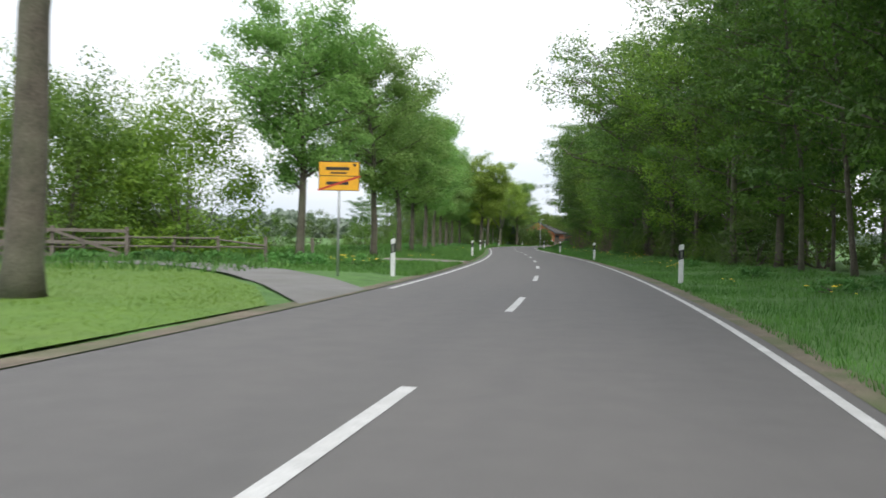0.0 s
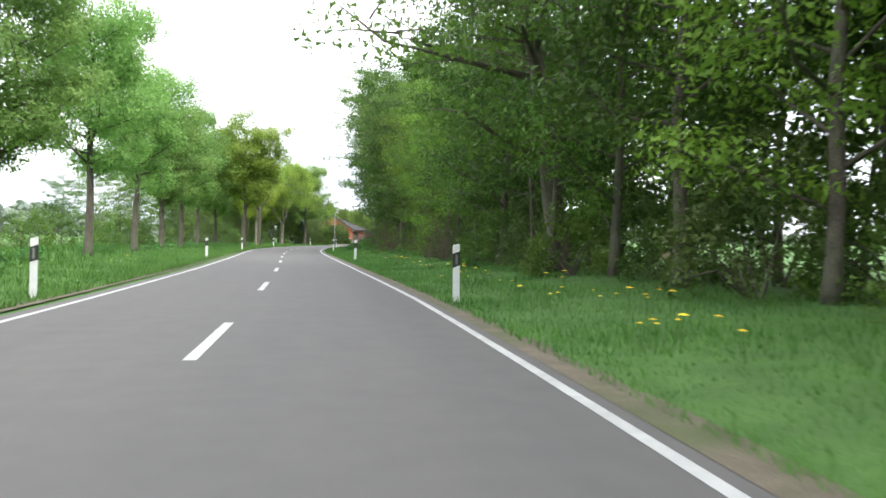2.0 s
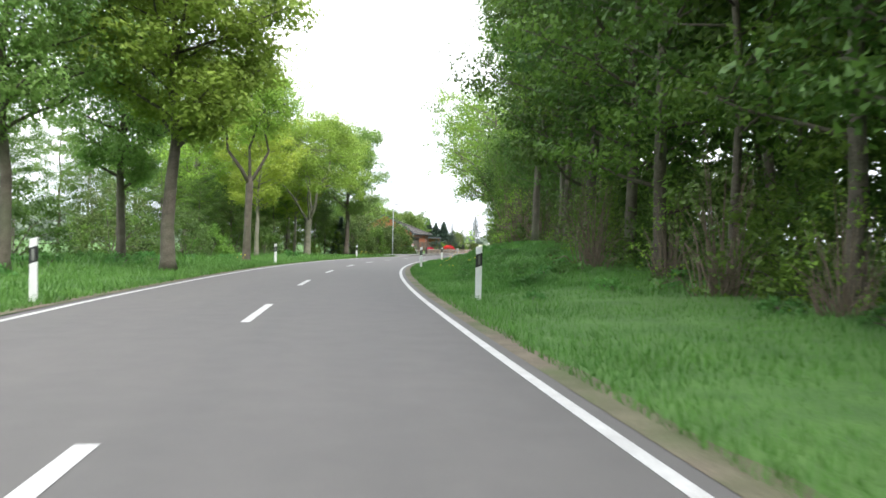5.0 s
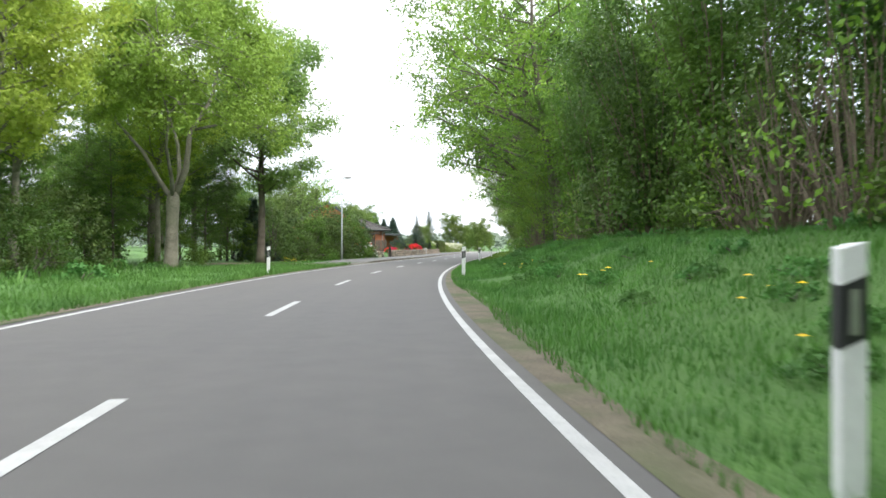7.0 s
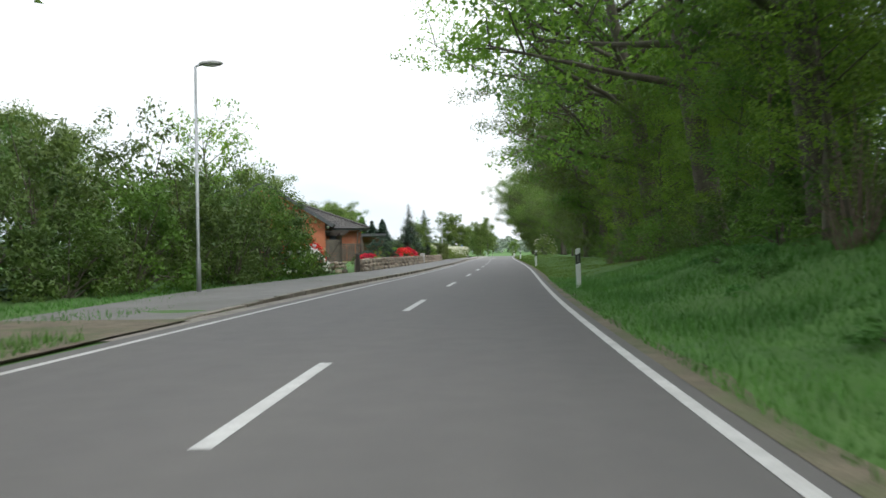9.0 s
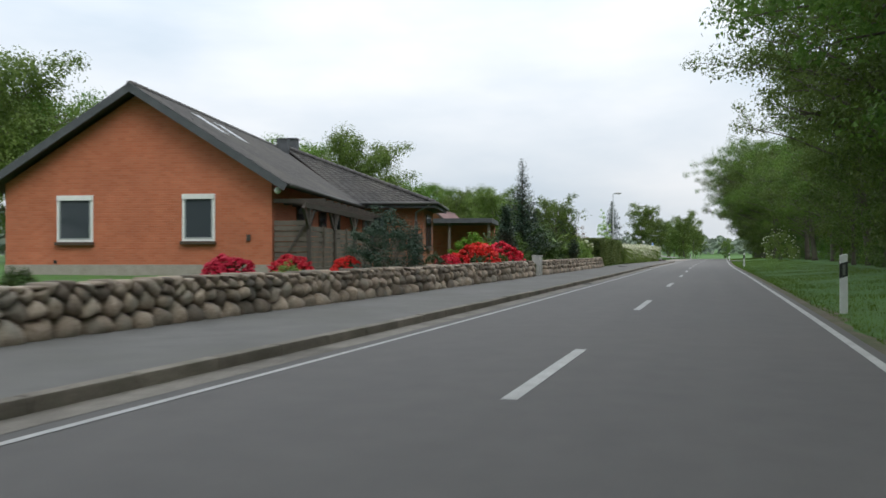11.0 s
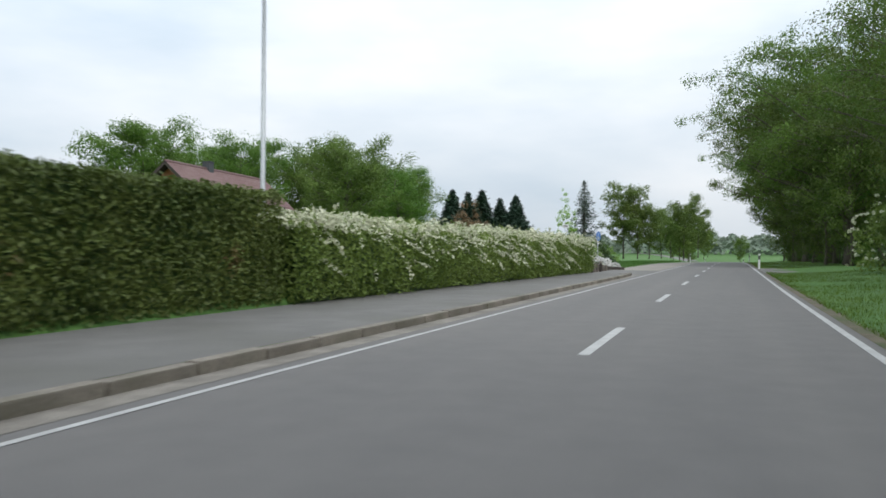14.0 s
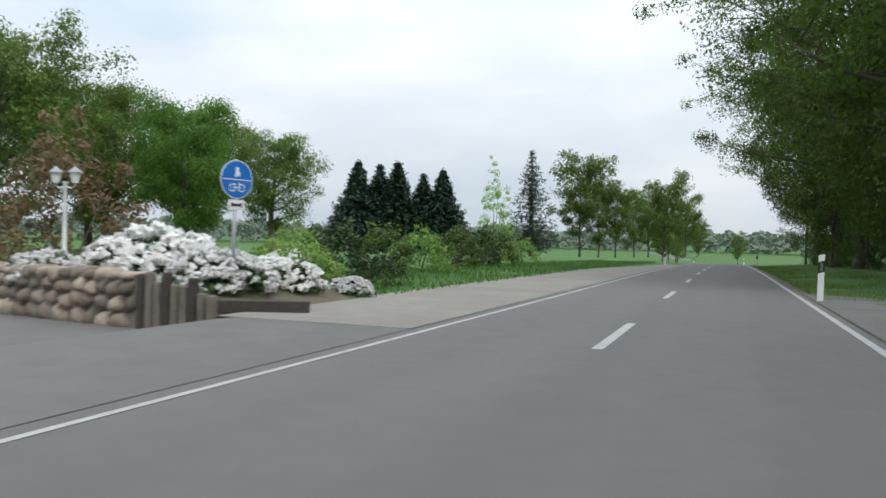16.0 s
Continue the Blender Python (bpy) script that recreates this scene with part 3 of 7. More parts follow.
# side road and yard entrance beyond the white hedge, footway again behind it
side_road = tagged(grid_mesh("side_road", [[(lambda v: (v.x, v.y, 0.005 - float(lane_dip(l, y))))(at(y, l, 0, False)) for l in (-30, -18, -9, -7.5, -6.6, -6.2, -5.9, -5.5, -5.2, -4.9, -3.6, -2.36)] for y in (263.4, 265, 266.3, 267, 268, 269, 270, 270.5, 272, 274.7)], M_PAVE), "grey asphalt lane joining the road", "side road", kind="structure")
footway = tagged(strip("footway", 273.4, 325, lambda y: float(np.interp(y, [273, 276, 300, 325], [-5.2, -5.3, -5.4, -3.4])), lambda y: float(np.interp(y, [269, 300, 325], [-2.36, -2.36, -2.36])), 0.009, M_FOOTWAY, step=2.0, cols=3), "pale grey asphalt footway running beside the road", "footway", kind="structure")
field_entry = tagged(strip("field_entry", 271.5, 285, 3.0, lambda y: float(np.interp(y, [271.5, 274.5, 281, 285], [3.1, 9, 9, 3.1])), 0.016, M_PAVE, step=1.0, cols=6), "asphalt field entrance across the verge", "field entry", kind="structure")
# path that leaves across the lawn, and the yard entrance by the first lamp
path = tagged(grid_mesh("footpath", [[(lambda v: (v.x, v.y, v.z + (0.05 if l < -3.2 else 0.006)))(at(y, l)) for y, l in row] for row in
              (((11.0, -3.1), (14.8, -3.1)), ((14.0, -5.0), (17.2, -4.6)), ((18.0, -7.6), (20.6, -6.9)), ((21.2, -10.5), (23.6, -9.6)), ((22.6, -14), (25.0, -13.6)), ((22.9, -24), (25.3, -24)))], M_PAVE), "grey asphalt footpath curving away over the lawn", "footpath", kind="structure")
yard = tagged(grid_mesh("yard_entrance", [[(lambda v: (v.x, v.y, v.z + 0.03))(at(y, l)) for l in (-12, -7.5, -5.0, -3.1)] for y in (156.2, 158.2, 160.5)], M_DIRT), "gravelly earth entrance off the road", "entrance", kind="structure")
def lawn_end(l):
    return float(np.interp(l, [-24, -14, -10.5, -7.6, -5.0, -3.5], [22.7, 22.3, 20.9, 17.6, 13.6, 10.6]))


lawn = tagged(grid_mesh("lawn", [[(lambda v: (v.x, v.y, v.z + 0.035))(at(y, l)) for y, l in [(-30 + (lawn_end(l) + 30) * u, l) for l in (-24, -19, -14, -12, -10.5, -9, -7.6, -6, -5, -4.2, -3.5)]] for u in np.linspace(0, 1, 30)], M_LAWN), "bright mown lawn beside the road", "lawn", kind="structure")
gravel_patch = tagged(grid_mesh("gravel_patch", [[(lambda v: (v.x, v.y, v.z + 0.03))(at(y, l)) for l in (-7.5, -5.2, -3.6, -3.05)] for y in (33.0, 34.5, 36.5)], M_GUTTER), "pale gravel field entrance in the verge", "entrance", kind="structure")
def bare_width(y):
    return np.interp(y, [8, 20, 30, 36, 98, 106, 112, 120, 126, 129, 133, 136, 145], [0.15, 0.35, 0.3, 0.18, 0.15, 0.2, 0.2, 0.2, 0.3, 0.5, 0.45, 0.22, 0.1])


bare_verge = tagged(strip("bare_verge", 0, 330, lambda y: float(right_line(y)) + 0.17, lambda y: float(right_line(y)) + 0.34 + float(bare_width(y)) + 0.2 * noise.noise(Vector((y * 0.35, 3, 0))) + 0.12 * noise.noise(Vector((y * 1.7, 8, 0))), 0.004, M_DIRT, step=0.6, cols=4), "trodden brown earth along the asphalt's edge", "verge", kind="structure")
bare_verge_b = tagged(strip("bare_verge_far_side", -20, 158, lambda y: -3.45 + 0.2 * noise.noise(Vector((y * 0.35, 30, 0))), -3.1, 0.012, M_DIRT, step=0.6, cols=4), "thin strip of bare earth along the asphalt", "verge", kind="structure")

# far hills all round
_hp = []
for _a in np.linspace(0, 2 * math.pi, 145):
    _r = 1500 + 150 * math.sin(_a * 3)
    _h = 16 + 8 * noise.noise(Vector((math.cos(_a) * 3, math.sin(_a) * 3, 1))) + 7 * noise.noise(Vector((math.cos(_a) * 11, math.sin(_a) * 11, 5)))
    _hp.append([(60 + _r * math.cos(_a), 200 + _r * math.sin(_a), 3.0), (60 + (_r + 10) * math.cos(_a), 200 + (_r + 10) * math.sin(_a), 6 + _h), (60 + (_r + 120) * math.cos(_a), 200 + (_r + 120) * math.sin(_a), 4)])
hills = tagged(grid_mesh("backdrop", _hp, M_HILL), "hazy wooded rise on the horizon", "hills", kind="structure")

# ---- plants ----
RNG = np.random.default_rng(7)


def leaves(centres, size, rng, up=0.35, narrow=0.5, corners=4):
    """A leaf for each centre: a slim blade turned at random, or facing out of its clump where the way out is given."""
    n = len(centres)
    c = np.asarray(centres)[:, :3]
    if np.shape(centres)[1] == 6:
        nrm = np.asarray(centres)[:, 3:] * 1.1 + rng.normal(size=(n, 3)) * 0.42
        nrm[:, 2] += up
    else:
        nrm = rng.normal(size=(n, 3))
        nrm[:, 2] = np.abs(nrm[:, 2]) + up
    nrm /= np.linalg.norm(nrm, axis=1)[:, None]
    t = np.cross(nrm, rng.normal(size=(n, 3)))
    t /= np.linalg.norm(t, axis=1)[:, None] + 1e-9
    b = np.cross(nrm, t)
    s = (size * rng.uniform(0.6, 1.3, n))[:, None]
    if corners == 3:
        return np.stack([c - t * s * 0.7 - b * s * narrow, c - t * s * 0.7 + b * s * narrow, c + t * s], 1)
    return np.stack([c - t * s, c + b * s * narrow - t * s * 0.1, c + t * s, c - b * s * narrow - t * s * 0.1], 1)


def scatter(centres, radius, per, rng, flat=0.8):
    """Places in a lump round each centre, with the way out of the lump in three more columns."""
    k = np.asarray(centres)
    c = np.repeat(k, per, axis=0)
    size = np.repeat(radius * rng.uniform(0.65, 1.25, len(k)), per)
    d = rng.normal(size=c.shape)
    d /= np.linalg.norm(d, axis=1)[:, None] + 1e-9
    out = d.copy()
    d *= (size * rng.random(len(c)) ** 0.42)[:, None]
    d[:, 2] *= flat
    return np.concatenate([c + d, out], axis=1)


def tree(name, label, rng, h=13, clear=3.5, spread=3.6, limbs=16, trunk_r=0.2, leaf=0.16, per=26, clump=0.75, leaf_mat=None, bark=None, rise=0.5, fork=0.0, widest=0.42, category="tree", subs=4, corners=3, flat=0.8, thin=1.0):
    bark, leaf_mat = bark or M_BARK, leaf_mat or M_LEAF_LIME
    root = empty(name, Matrix(), label, category)
    bm = bmesh.new()
    px, py, path = 0.0, 0.0, []
    n = 7
    for i in range(n + 1):
        u = i / n
        path.append(Vector((px, py, u * h * 0.87)))
        px += rng.normal() * 0.012 * h * (0.3 + u) + fork * 0.3
        py += rng.normal() * 0.012 * h * (0.3 + u)
    radii = [trunk_r * (1.35 if i == 0 else 1.0) * (1 - 0.88 * i / n) ** 0.8 for i in range(n + 1)]
    path.insert(1, path[0].lerp(path[1], 0.25))
    radii.insert(1, trunk_r * 1.03)
    tube(bm, path, radii, 10)

    def on_trunk(z):
        for a, b in zip(path, path[1:]):
            if a.z <= z <= b.z:
                return a.lerp(b, (z - a.z) / (b.z - a.z))
        return path[-1]

    tips = []
    for k in range(limbs):
        u = ((k + rng.uniform(0, 0.8)) / limbs) ** 0.85
        z0 = clear + (h * 0.86 - clear) * u
        v = (z0 - clear) / (h - clear)
        prof = math.sin(math.pi * min(1, 0.5 * v / widest if v < widest else 0.5 + 0.5 * (v - widest) / (1 - widest))) ** 0.6
        length = max(0.9, spread * (0.35 + 0.65 * prof) * rng.uniform(0.8, 1.15))
        az = k * 2.4 + rng.uniform(-0.5, 0.5)
        d = Vector((math.cos(az), math.sin(az), rise * rng.uniform(0.5, 1.4) * (1 - 0.3 * u)))
        p0 = on_trunk(z0)
        pts = [p0 + d * (length * q) + Vector((rng.normal() * 0.1 * length * q, rng.normal() * 0.1 * length * q, 0.12 * length * q * q)) for q in (0, 0.33, 0.66, 1.0)]
        r0 = max(0.025, trunk_r * 0.42 * (1 - 0.7 * u))
        tube(bm, pts, [r0, r0 * 0.7, r0 * 0.45, r0 * 0.18], 5)
        tips += [pts[2], pts[3], pts[1].lerp(pts[2], 0.6)]
        for s in range(subs):
            a = pts[1].lerp(pts[3], rng.uniform(0.0, 0.95))
            e = a + Vector((rng.normal(), rng.normal(), 0.55 * abs(rng.normal()) - 0.12)).normalized() * length * rng.uniform(0.25, 0.5)
            tube(bm, [a, a.lerp(e, 0.5) + Vector((0, 0, 0.06)), e], [r0 * 0.35, r0 * 0.22, r0 * 0.08], 3)
            tips += [e, a.lerp(e, 0.55)]
    part("trunk", bm, bark, root, smooth=True)
    c = np.array([tuple(t) for t in tips])
    keep = rng.random(len(c)) < thin
    c = c[keep]
    pts = scatter(c, clump, per, rng, flat)
    pts = pts[pts[:, 2] > 0.15]
    raw("crown", leaves(pts, leaf, rng, corners=corners), corners, leaf_mat, root)
    return root


def shrub(name, label, rng, h=2.0, w=1.6, leaf=0.08, clumps=60, per=30, clump=0.3, leaf_mat=None, category="shrub", stems=7, bark=None, corners=4, bloom=None, bloom_n=0, bloom_r=0.09, boxy=1.0, spiky=0.0):
    """A rounded bush on several stems, with blossom heads where it flowers."""
    root = empty(name, Matrix(), label, category)
    bm = bmesh.new()
    c = []
    for k in range(clumps):
        v = rng.normal(size=3)
        v /= np.linalg.norm(v)
        v[2] = abs(v[2])
        r = rng.uniform(0.55, 1.0) ** 0.5
        lump = 1 + 0.22 * noise.noise(Vector((v[0] * 2.2, v[1] * 2.2, v[2] * 2.2 + h)))
        c.append((v[0] * w * r * lump, v[1] * w * r * lump, max(0.08 * h, v[2] * h * r * lump * (0.9 + spiky * rng.random()))))
    for k in range(stems):
        e = Vector(c[rng.integers(len(c))])
        foot = Vector((e.x * 0.55 * (k % 5) / 4, e.y * 0.55 * (k % 4) / 3, -0.1)) if stems > 40 else Vector((0.06 * k % 0.3 - 0.1, 0.1 * (k % 3) - 0.1, -0.1))
        stout = 0.02 if stems > 40 else 0.035
        tube(bm, [foot, foot.lerp(e, 0.5) + Vector((0, 0, 0.1 * h)), e], [stout, stout * 0.63, 0.006], 5)
    tagged(part("stem", bm, bark or M_BARK, root), kind="stuff")
    pts = scatter(np.array(c), clump, per, rng)
    pts[:, 2] = np.maximum(pts[:, 2], 0.03)
    raw("foliage", leaves(pts, leaf, rng, corners=corners), corners, leaf_mat or M_LEAF_BUSH, root)
    if bloom is not None:
        heads = []
        for k in range(bloom_n):
            v = rng.normal(size=3)
            v /= np.linalg.norm(v)
            v[2] = abs(v[2]) * 0.9 + 0.05
            lump = 1 + 0.22 * noise.noise(Vector((v[0] * 2.2, v[1] * 2.2, v[2] * 2.2 + h)))
            heads.append((v[0] * w * 1.04 * lump, v[1] * w * 1.04 * lump, v[2] * h * 1.02 * lump + 0.03))
        hp = scatter(np.array(heads), bloom_r, 14, rng, 0.7)
        raw("blossom", leaves(hp, bloom_r * 0.55, rng, narrow=0.8), 4, bloom, root)
    return root


def spruce(name, label, rng, h=10, w=2.3, mat=None, whorls=26, per=9, droop=0.25, needle=0.16, gappy=0.0, dense=12, taper=0.85):
    root = empty(name, Matrix(), label, "conifer")
    bm = bmesh.new()
    tube(bm, [(0, 0, 0), (0.02, 0.01, h * 0.5), (0, 0, h)], [0.02 * h, 0.012 * h, 0.012], 7)
    c = []
    for k in range(whorls):
        u = (k + 0.5) / whorls
        z = 0.05 * h + u * h * 0.95
        r = w * (1 - u) ** taper * rng.uniform(0.85, 1.1) + 0.05
        for j in range(per):
            if rng.random() < gappy:
                continue
            az = j * 2 * math.pi / per + k * 0.7 + rng.uniform(-0.25, 0.25)
            rr = r * rng.uniform(0.75, 1.1)
            e = Vector((math.cos(az) * rr, math.sin(az) * rr, z - droop * rr + 0.1 * rr))
            if r > 0.35:
                tube(bm, [(0, 0, z), e * 0.5 + Vector((0, 0, z * 0.5)), e], [0.02, 0.014, 0.005], 4)
            m = max(4, int(rr * dense))
            for q in range(m):
                s = (q + rng.random()) / m
                c.append((e.x * s + rng.normal() * 0.06, e.y * s + rng.normal() * 0.06, z + (e.z - z) * s - 0.05 * rng.random() - 0.12 * droop * math.sin(s * 3)))
    part("trunk", bm, M_BARK, root)
    cc = np.repeat(np.array(c), 3, axis=0) + RNG.normal(size=(len(c) * 3, 3)) * (0.045 + 0.01 * h)
    raw("needles", leaves(cc, needle, rng, up=1.2, narrow=0.32, corners=3), 3, mat or M_NEEDLE, root)
    return root


class Nursery:
    """Protos of one kind: the first time each is planted itself, later as a copy."""

    def __init__(self, *protos):
        self.protos, self.used = protos, 0

    def plant(self, p, size=1.0, turn=None, tall=1.0, group="", label="", lean=0.0):
        ob = self.protos[self.used % len(self.protos)]
        m = Matrix.Translation(p) @ Matrix.Rotation(radians(-lean), 4, "Y") @ Matrix.Rotation(radians(random.uniform(0, 360) if turn is None else turn), 4, "Z") @ Matrix.Diagonal((size, size, size * tall, 1))
        if self.used < len(self.protos):
            ob.matrix_basis = m
        else:
            ob = copy_thing(ob, m)
            ob.matrix_basis = m
        self.used += 1
        return tagged(ob, label=label, group=group)


lime = Nursery(*[tree("lime_tree", "slim roadside lime tree in fresh green spring leaf", np.random.default_rng(10 + i), h=11.4 + 0.5 * (i % 2), clear=3.0 + 0.3 * i, spread=3.1, limbs=30, trunk_r=0.2, leaf=0.09, per=92, clump=0.78, rise=0.5, widest=0.36, subs=5) for i in range(3)])
youngoak = Nursery(*[tree("oak_tree", "slender oak in bright yellow-green young leaf", np.random.default_rng(25 + i), h=11.3, clear=3.4, spread=2.7, limbs=30, trunk_r=0.17, leaf=0.09, per=62, clump=0.66, leaf_mat=M_LEAF_GOLD, bark=M_BARK_PALE, rise=0.7, subs=5) for i in range(2)])
oak = Nursery(*[tree("oak_tree", "broad oak with yellow-green young leaves and forked limbs", np.random.default_rng(30 + i), h=15, clear=3.6, spread=5.4, limbs=22, trunk_r=0.34, leaf=0.13, per=80, clump=1.0, leaf_mat=M_LEAF_OAK, bark=M_BARK_PALE, rise=0.75, fork=0.4, subs=5) for i in range(2)])
wood = Nursery(*[tree("woodland_tree", "dense green tree at the wood's edge with low boughs", np.random.default_rng(50 + i), h=13 + 1.5 * (i % 3), clear=0.9 + 0.9 * (i % 2), spread=3.5, limbs=28, trunk_r=0.15, leaf=0.08, per=64, clump=0.9, leaf_mat=(M_LEAF_WOOD, M_LEAF_FRESH, M_LEAF_FRESH, M_LEAF_WOOD)[i], rise=0.38, widest=0.3, flat=0.4) for i in range(4)])
freshwood = Nursery(*[tree("woodland_tree", "fresh green tree at the wood's edge on the bank", np.random.default_rng(60 + i), h=12.5 + i, clear=1.0, spread=3.7, limbs=26, trunk_r=0.12, leaf=0.078, per=60, clump=0.95, leaf_mat=(M_LEAF_YOUNG, M_LEAF_FRESH, M_LEAF_YOUNG)[i], rise=0.6, widest=0.4, flat=0.6) for i in range(3)])
tallwood = Nursery(*[tree("woodland_tree", "tall bare-stemmed tree inside the wood", np.random.default_rng(70 + i), h=17, clear=5.0, spread=3.8, limbs=20, trunk_r=0.16, leaf=0.085, per=78, clump=0.9, leaf_mat=(M_LEAF_FRESH, M_LEAF_YOUNG)[i], rise=0.6) for i in range(2)])
underwood = Nursery(*[shrub("undergrowth_bush", "leafy hazel and bramble bush under the trees", np.random.default_rng(80 + i), h=2.6 + 0.6 * i, w=1.8, leaf=0.07, clumps=80, per=48, clump=0.42, corners=3, leaf_mat=(M_LEAF_FRESH, M_LEAF_WOOD, M_LEAF_BUSH)[i]) for i in range(3)])
brush = Nursery(*[shrub("bare_brush", "tangle of brown bare stems with thin young leaf", np.random.default_rng(85 + i), h=3.0, w=1.5, leaf=0.07, clumps=80, per=7, clump=0.35, leaf_mat=(M_LEAF_BUSH, M_LEAF_YOUNG)[i], stems=60, spiky=0.4, bark=M_TWIG) for i in range(2)])
oldoak = Nursery(*[tree("oak_tree", "spreading mature oak with dark limbs and loose young leaf", np.random.default_rng(90 + i), h=16, clear=3.0, spread=7.3, limbs=24, trunk_r=0.36, leaf=0.13, per=42, clump=0.95, leaf_mat=(M_LEAF_FRESH, M_LEAF_YOUNG)[i], rise=0.5, subs=5, widest=0.3) for i in range(2)])

darkoak = Nursery(*[tree("oak_tree", "spreading mature oak with dark limbs and dull olive leaf", np.random.default_rng(95 + i), h=16, clear=2.6, spread=7.3, limbs=28, trunk_r=0.36, leaf=0.105, per=110, clump=1.0, leaf_mat=(M_LEAF_OLIVE, M_LEAF_FRESH)[i], rise=0.5, subs=5, widest=0.3) for i in range(2)])
highoak = Nursery(tree("oak_tree", "tall oak with high boughs reaching over the road", np.random.default_rng(93), h=16.5, clear=5.5, spread=7.0, limbs=30, trunk_r=0.33, leaf=0.105, per=110, clump=1.0, leaf_mat=M_LEAF_GARDEN, rise=0.35, subs=5, widest=0.3))
darkwood = Nursery(*[tree("woodland_tree", "dense olive-green tree at the wood's edge leafed to the ground", np.random.default_rng(98 + i), h=14, clear=0.7, spread=3.9, limbs=28, trunk_r=0.14, leaf=0.12, per=40, clump=1.0, leaf_mat=M_LEAF_OLIVE, rise=0.45, widest=0.35) for i in range(2)])


def hazel(rng, mat):
    """Many slim stems from one stool, fanning out, leafed in their upper part."""
    root = empty("hazel_bush", Matrix(), "tall coppiced hazel with many grey stems and fresh leaf", "hazel")
    bm, c = bmesh.new(), []
    for k in range(20):
        az = k * 2.4
        out, h = rng.uniform(0.6, 2.6), rng.uniform(5.0, 8.0)
        q = [Vector((math.cos(az) * (0.25 + out * u ** 1.5), math.sin(az) * (0.25 + out * u ** 1.5), h * u - 0.1)) for u in (0, 0.3, 0.6, 0.85, 1.0)]
        tube(bm, q, [0.036, 0.03, 0.022, 0.013, 0.005], 6)
        for u in np.linspace(0.1, 1.0, 13):
            i = min(3, int(u * 4))
            p = q[i].lerp(q[i + 1], u * 4 - i)
            s = Vector((rng.normal(), rng.normal(), 0.2 * rng.normal())) * 0.45 * (1.3 - u)
            c += [tuple(p), tuple(p + s)]
    tagged(part("stem", bm, M_TWIG, root, smooth=True), kind="stuff")
    pts = scatter(np.array(c), 0.75, 40, rng, 0.5)
    raw("foliage", leaves(pts, 0.075, rng, corners=3), 3, mat, root)
    return root


hazels = Nursery(hazel(np.random.default_rng(140), M_LEAF_WOOD), hazel(np.random.default_rng(141), M_LEAF_FRESH))
backwood = Nursery(*[tree("woodland_tree", "tree inside the wood", np.random.default_rng(150 + i), h=14, clear=0.8, spread=3.9, limbs=22, trunk_r=0.14, leaf=0.26, per=15, clump=1.15, leaf_mat=(M_LEAF_WOOD, M_LEAF_FRESH)[i], rise=0.4, subs=2) for i in range(2)])
stemwood = Nursery(*[tree("woodland_tree", "slim dark-stemmed tree with leaf hanging over the verge", np.random.default_rng(160 + i), h=14, clear=2.0, spread=4.0, limbs=24, trunk_r=0.085, leaf=0.08, per=46, clump=0.8, leaf_mat=(M_LEAF_WOOD, M_LEAF_FRESH, M_LEAF_WOOD)[i], rise=0.25, fork=0.5, flat=0.35) for i in range(3)])
firstlime = tree("lime_tree", "tall roadside lime with a leaning dark trunk", np.random.default_rng(9), h=17, clear=7.5, spread=4.0, limbs=16, trunk_r=0.27, leaf=0.18, per=30, clump=0.9, rise=0.7)
firstlime.matrix_basis = Matrix.Translation(at(9.8, -7.0)) @ Matrix.Rotation(radians(4), 4, "Y")

# row of limes on the open side
for _y, _l in ((30.5, -9.8), (40.2, -8.6), (49.6, -8.6), (57.0, -8.6), (68.4, -8.6), (79.0, -8.6), (88.0, -8.6), (96.0, -8.6), (104.9, -8.8), (114.0, -8.8)):
    lime.plant(at(_y, _l), random.uniform(0.92, 1.0), group="limes along the road")
for _y, _l, _s in ((137.8, -9.9, 0.97), (143.5, -12.8, 1.0), (154.0, -12.5, 0.95)):
    youngoak.plant(at(_y, _l), _s, group="oaks along the road")
for _y, _l, _s in ((158.5, -15.0, 0.8), (141, -17, 0.8), (148, -20, 0.9)):
    oak.plant(at(_y, _l), _s, group="oaks along the road")
for _y, _l, _s in ((159.5, -9.0, 1.28), (166, -16, 1.0)):
    lime.plant(at(_y, _l), _s, tall=0.9 if _s > 1 else 1.0, group="limes along the road")
tallroad = tree("oak_tree", "tall roadside oak with a straight brown trunk", np.random.default_rng(35), h=13.4, clear=4.2, spread=3.5, limbs=30, trunk_r=0.22, leaf=0.1, per=120, clump=0.82, leaf_mat=M_LEAF_OAK, rise=0.7, subs=5)
tallroad.matrix_basis = Matrix.Translation(at(107.5, -4.9)) @ Matrix.Diagonal((1.08, 1.08, 0.9, 1))


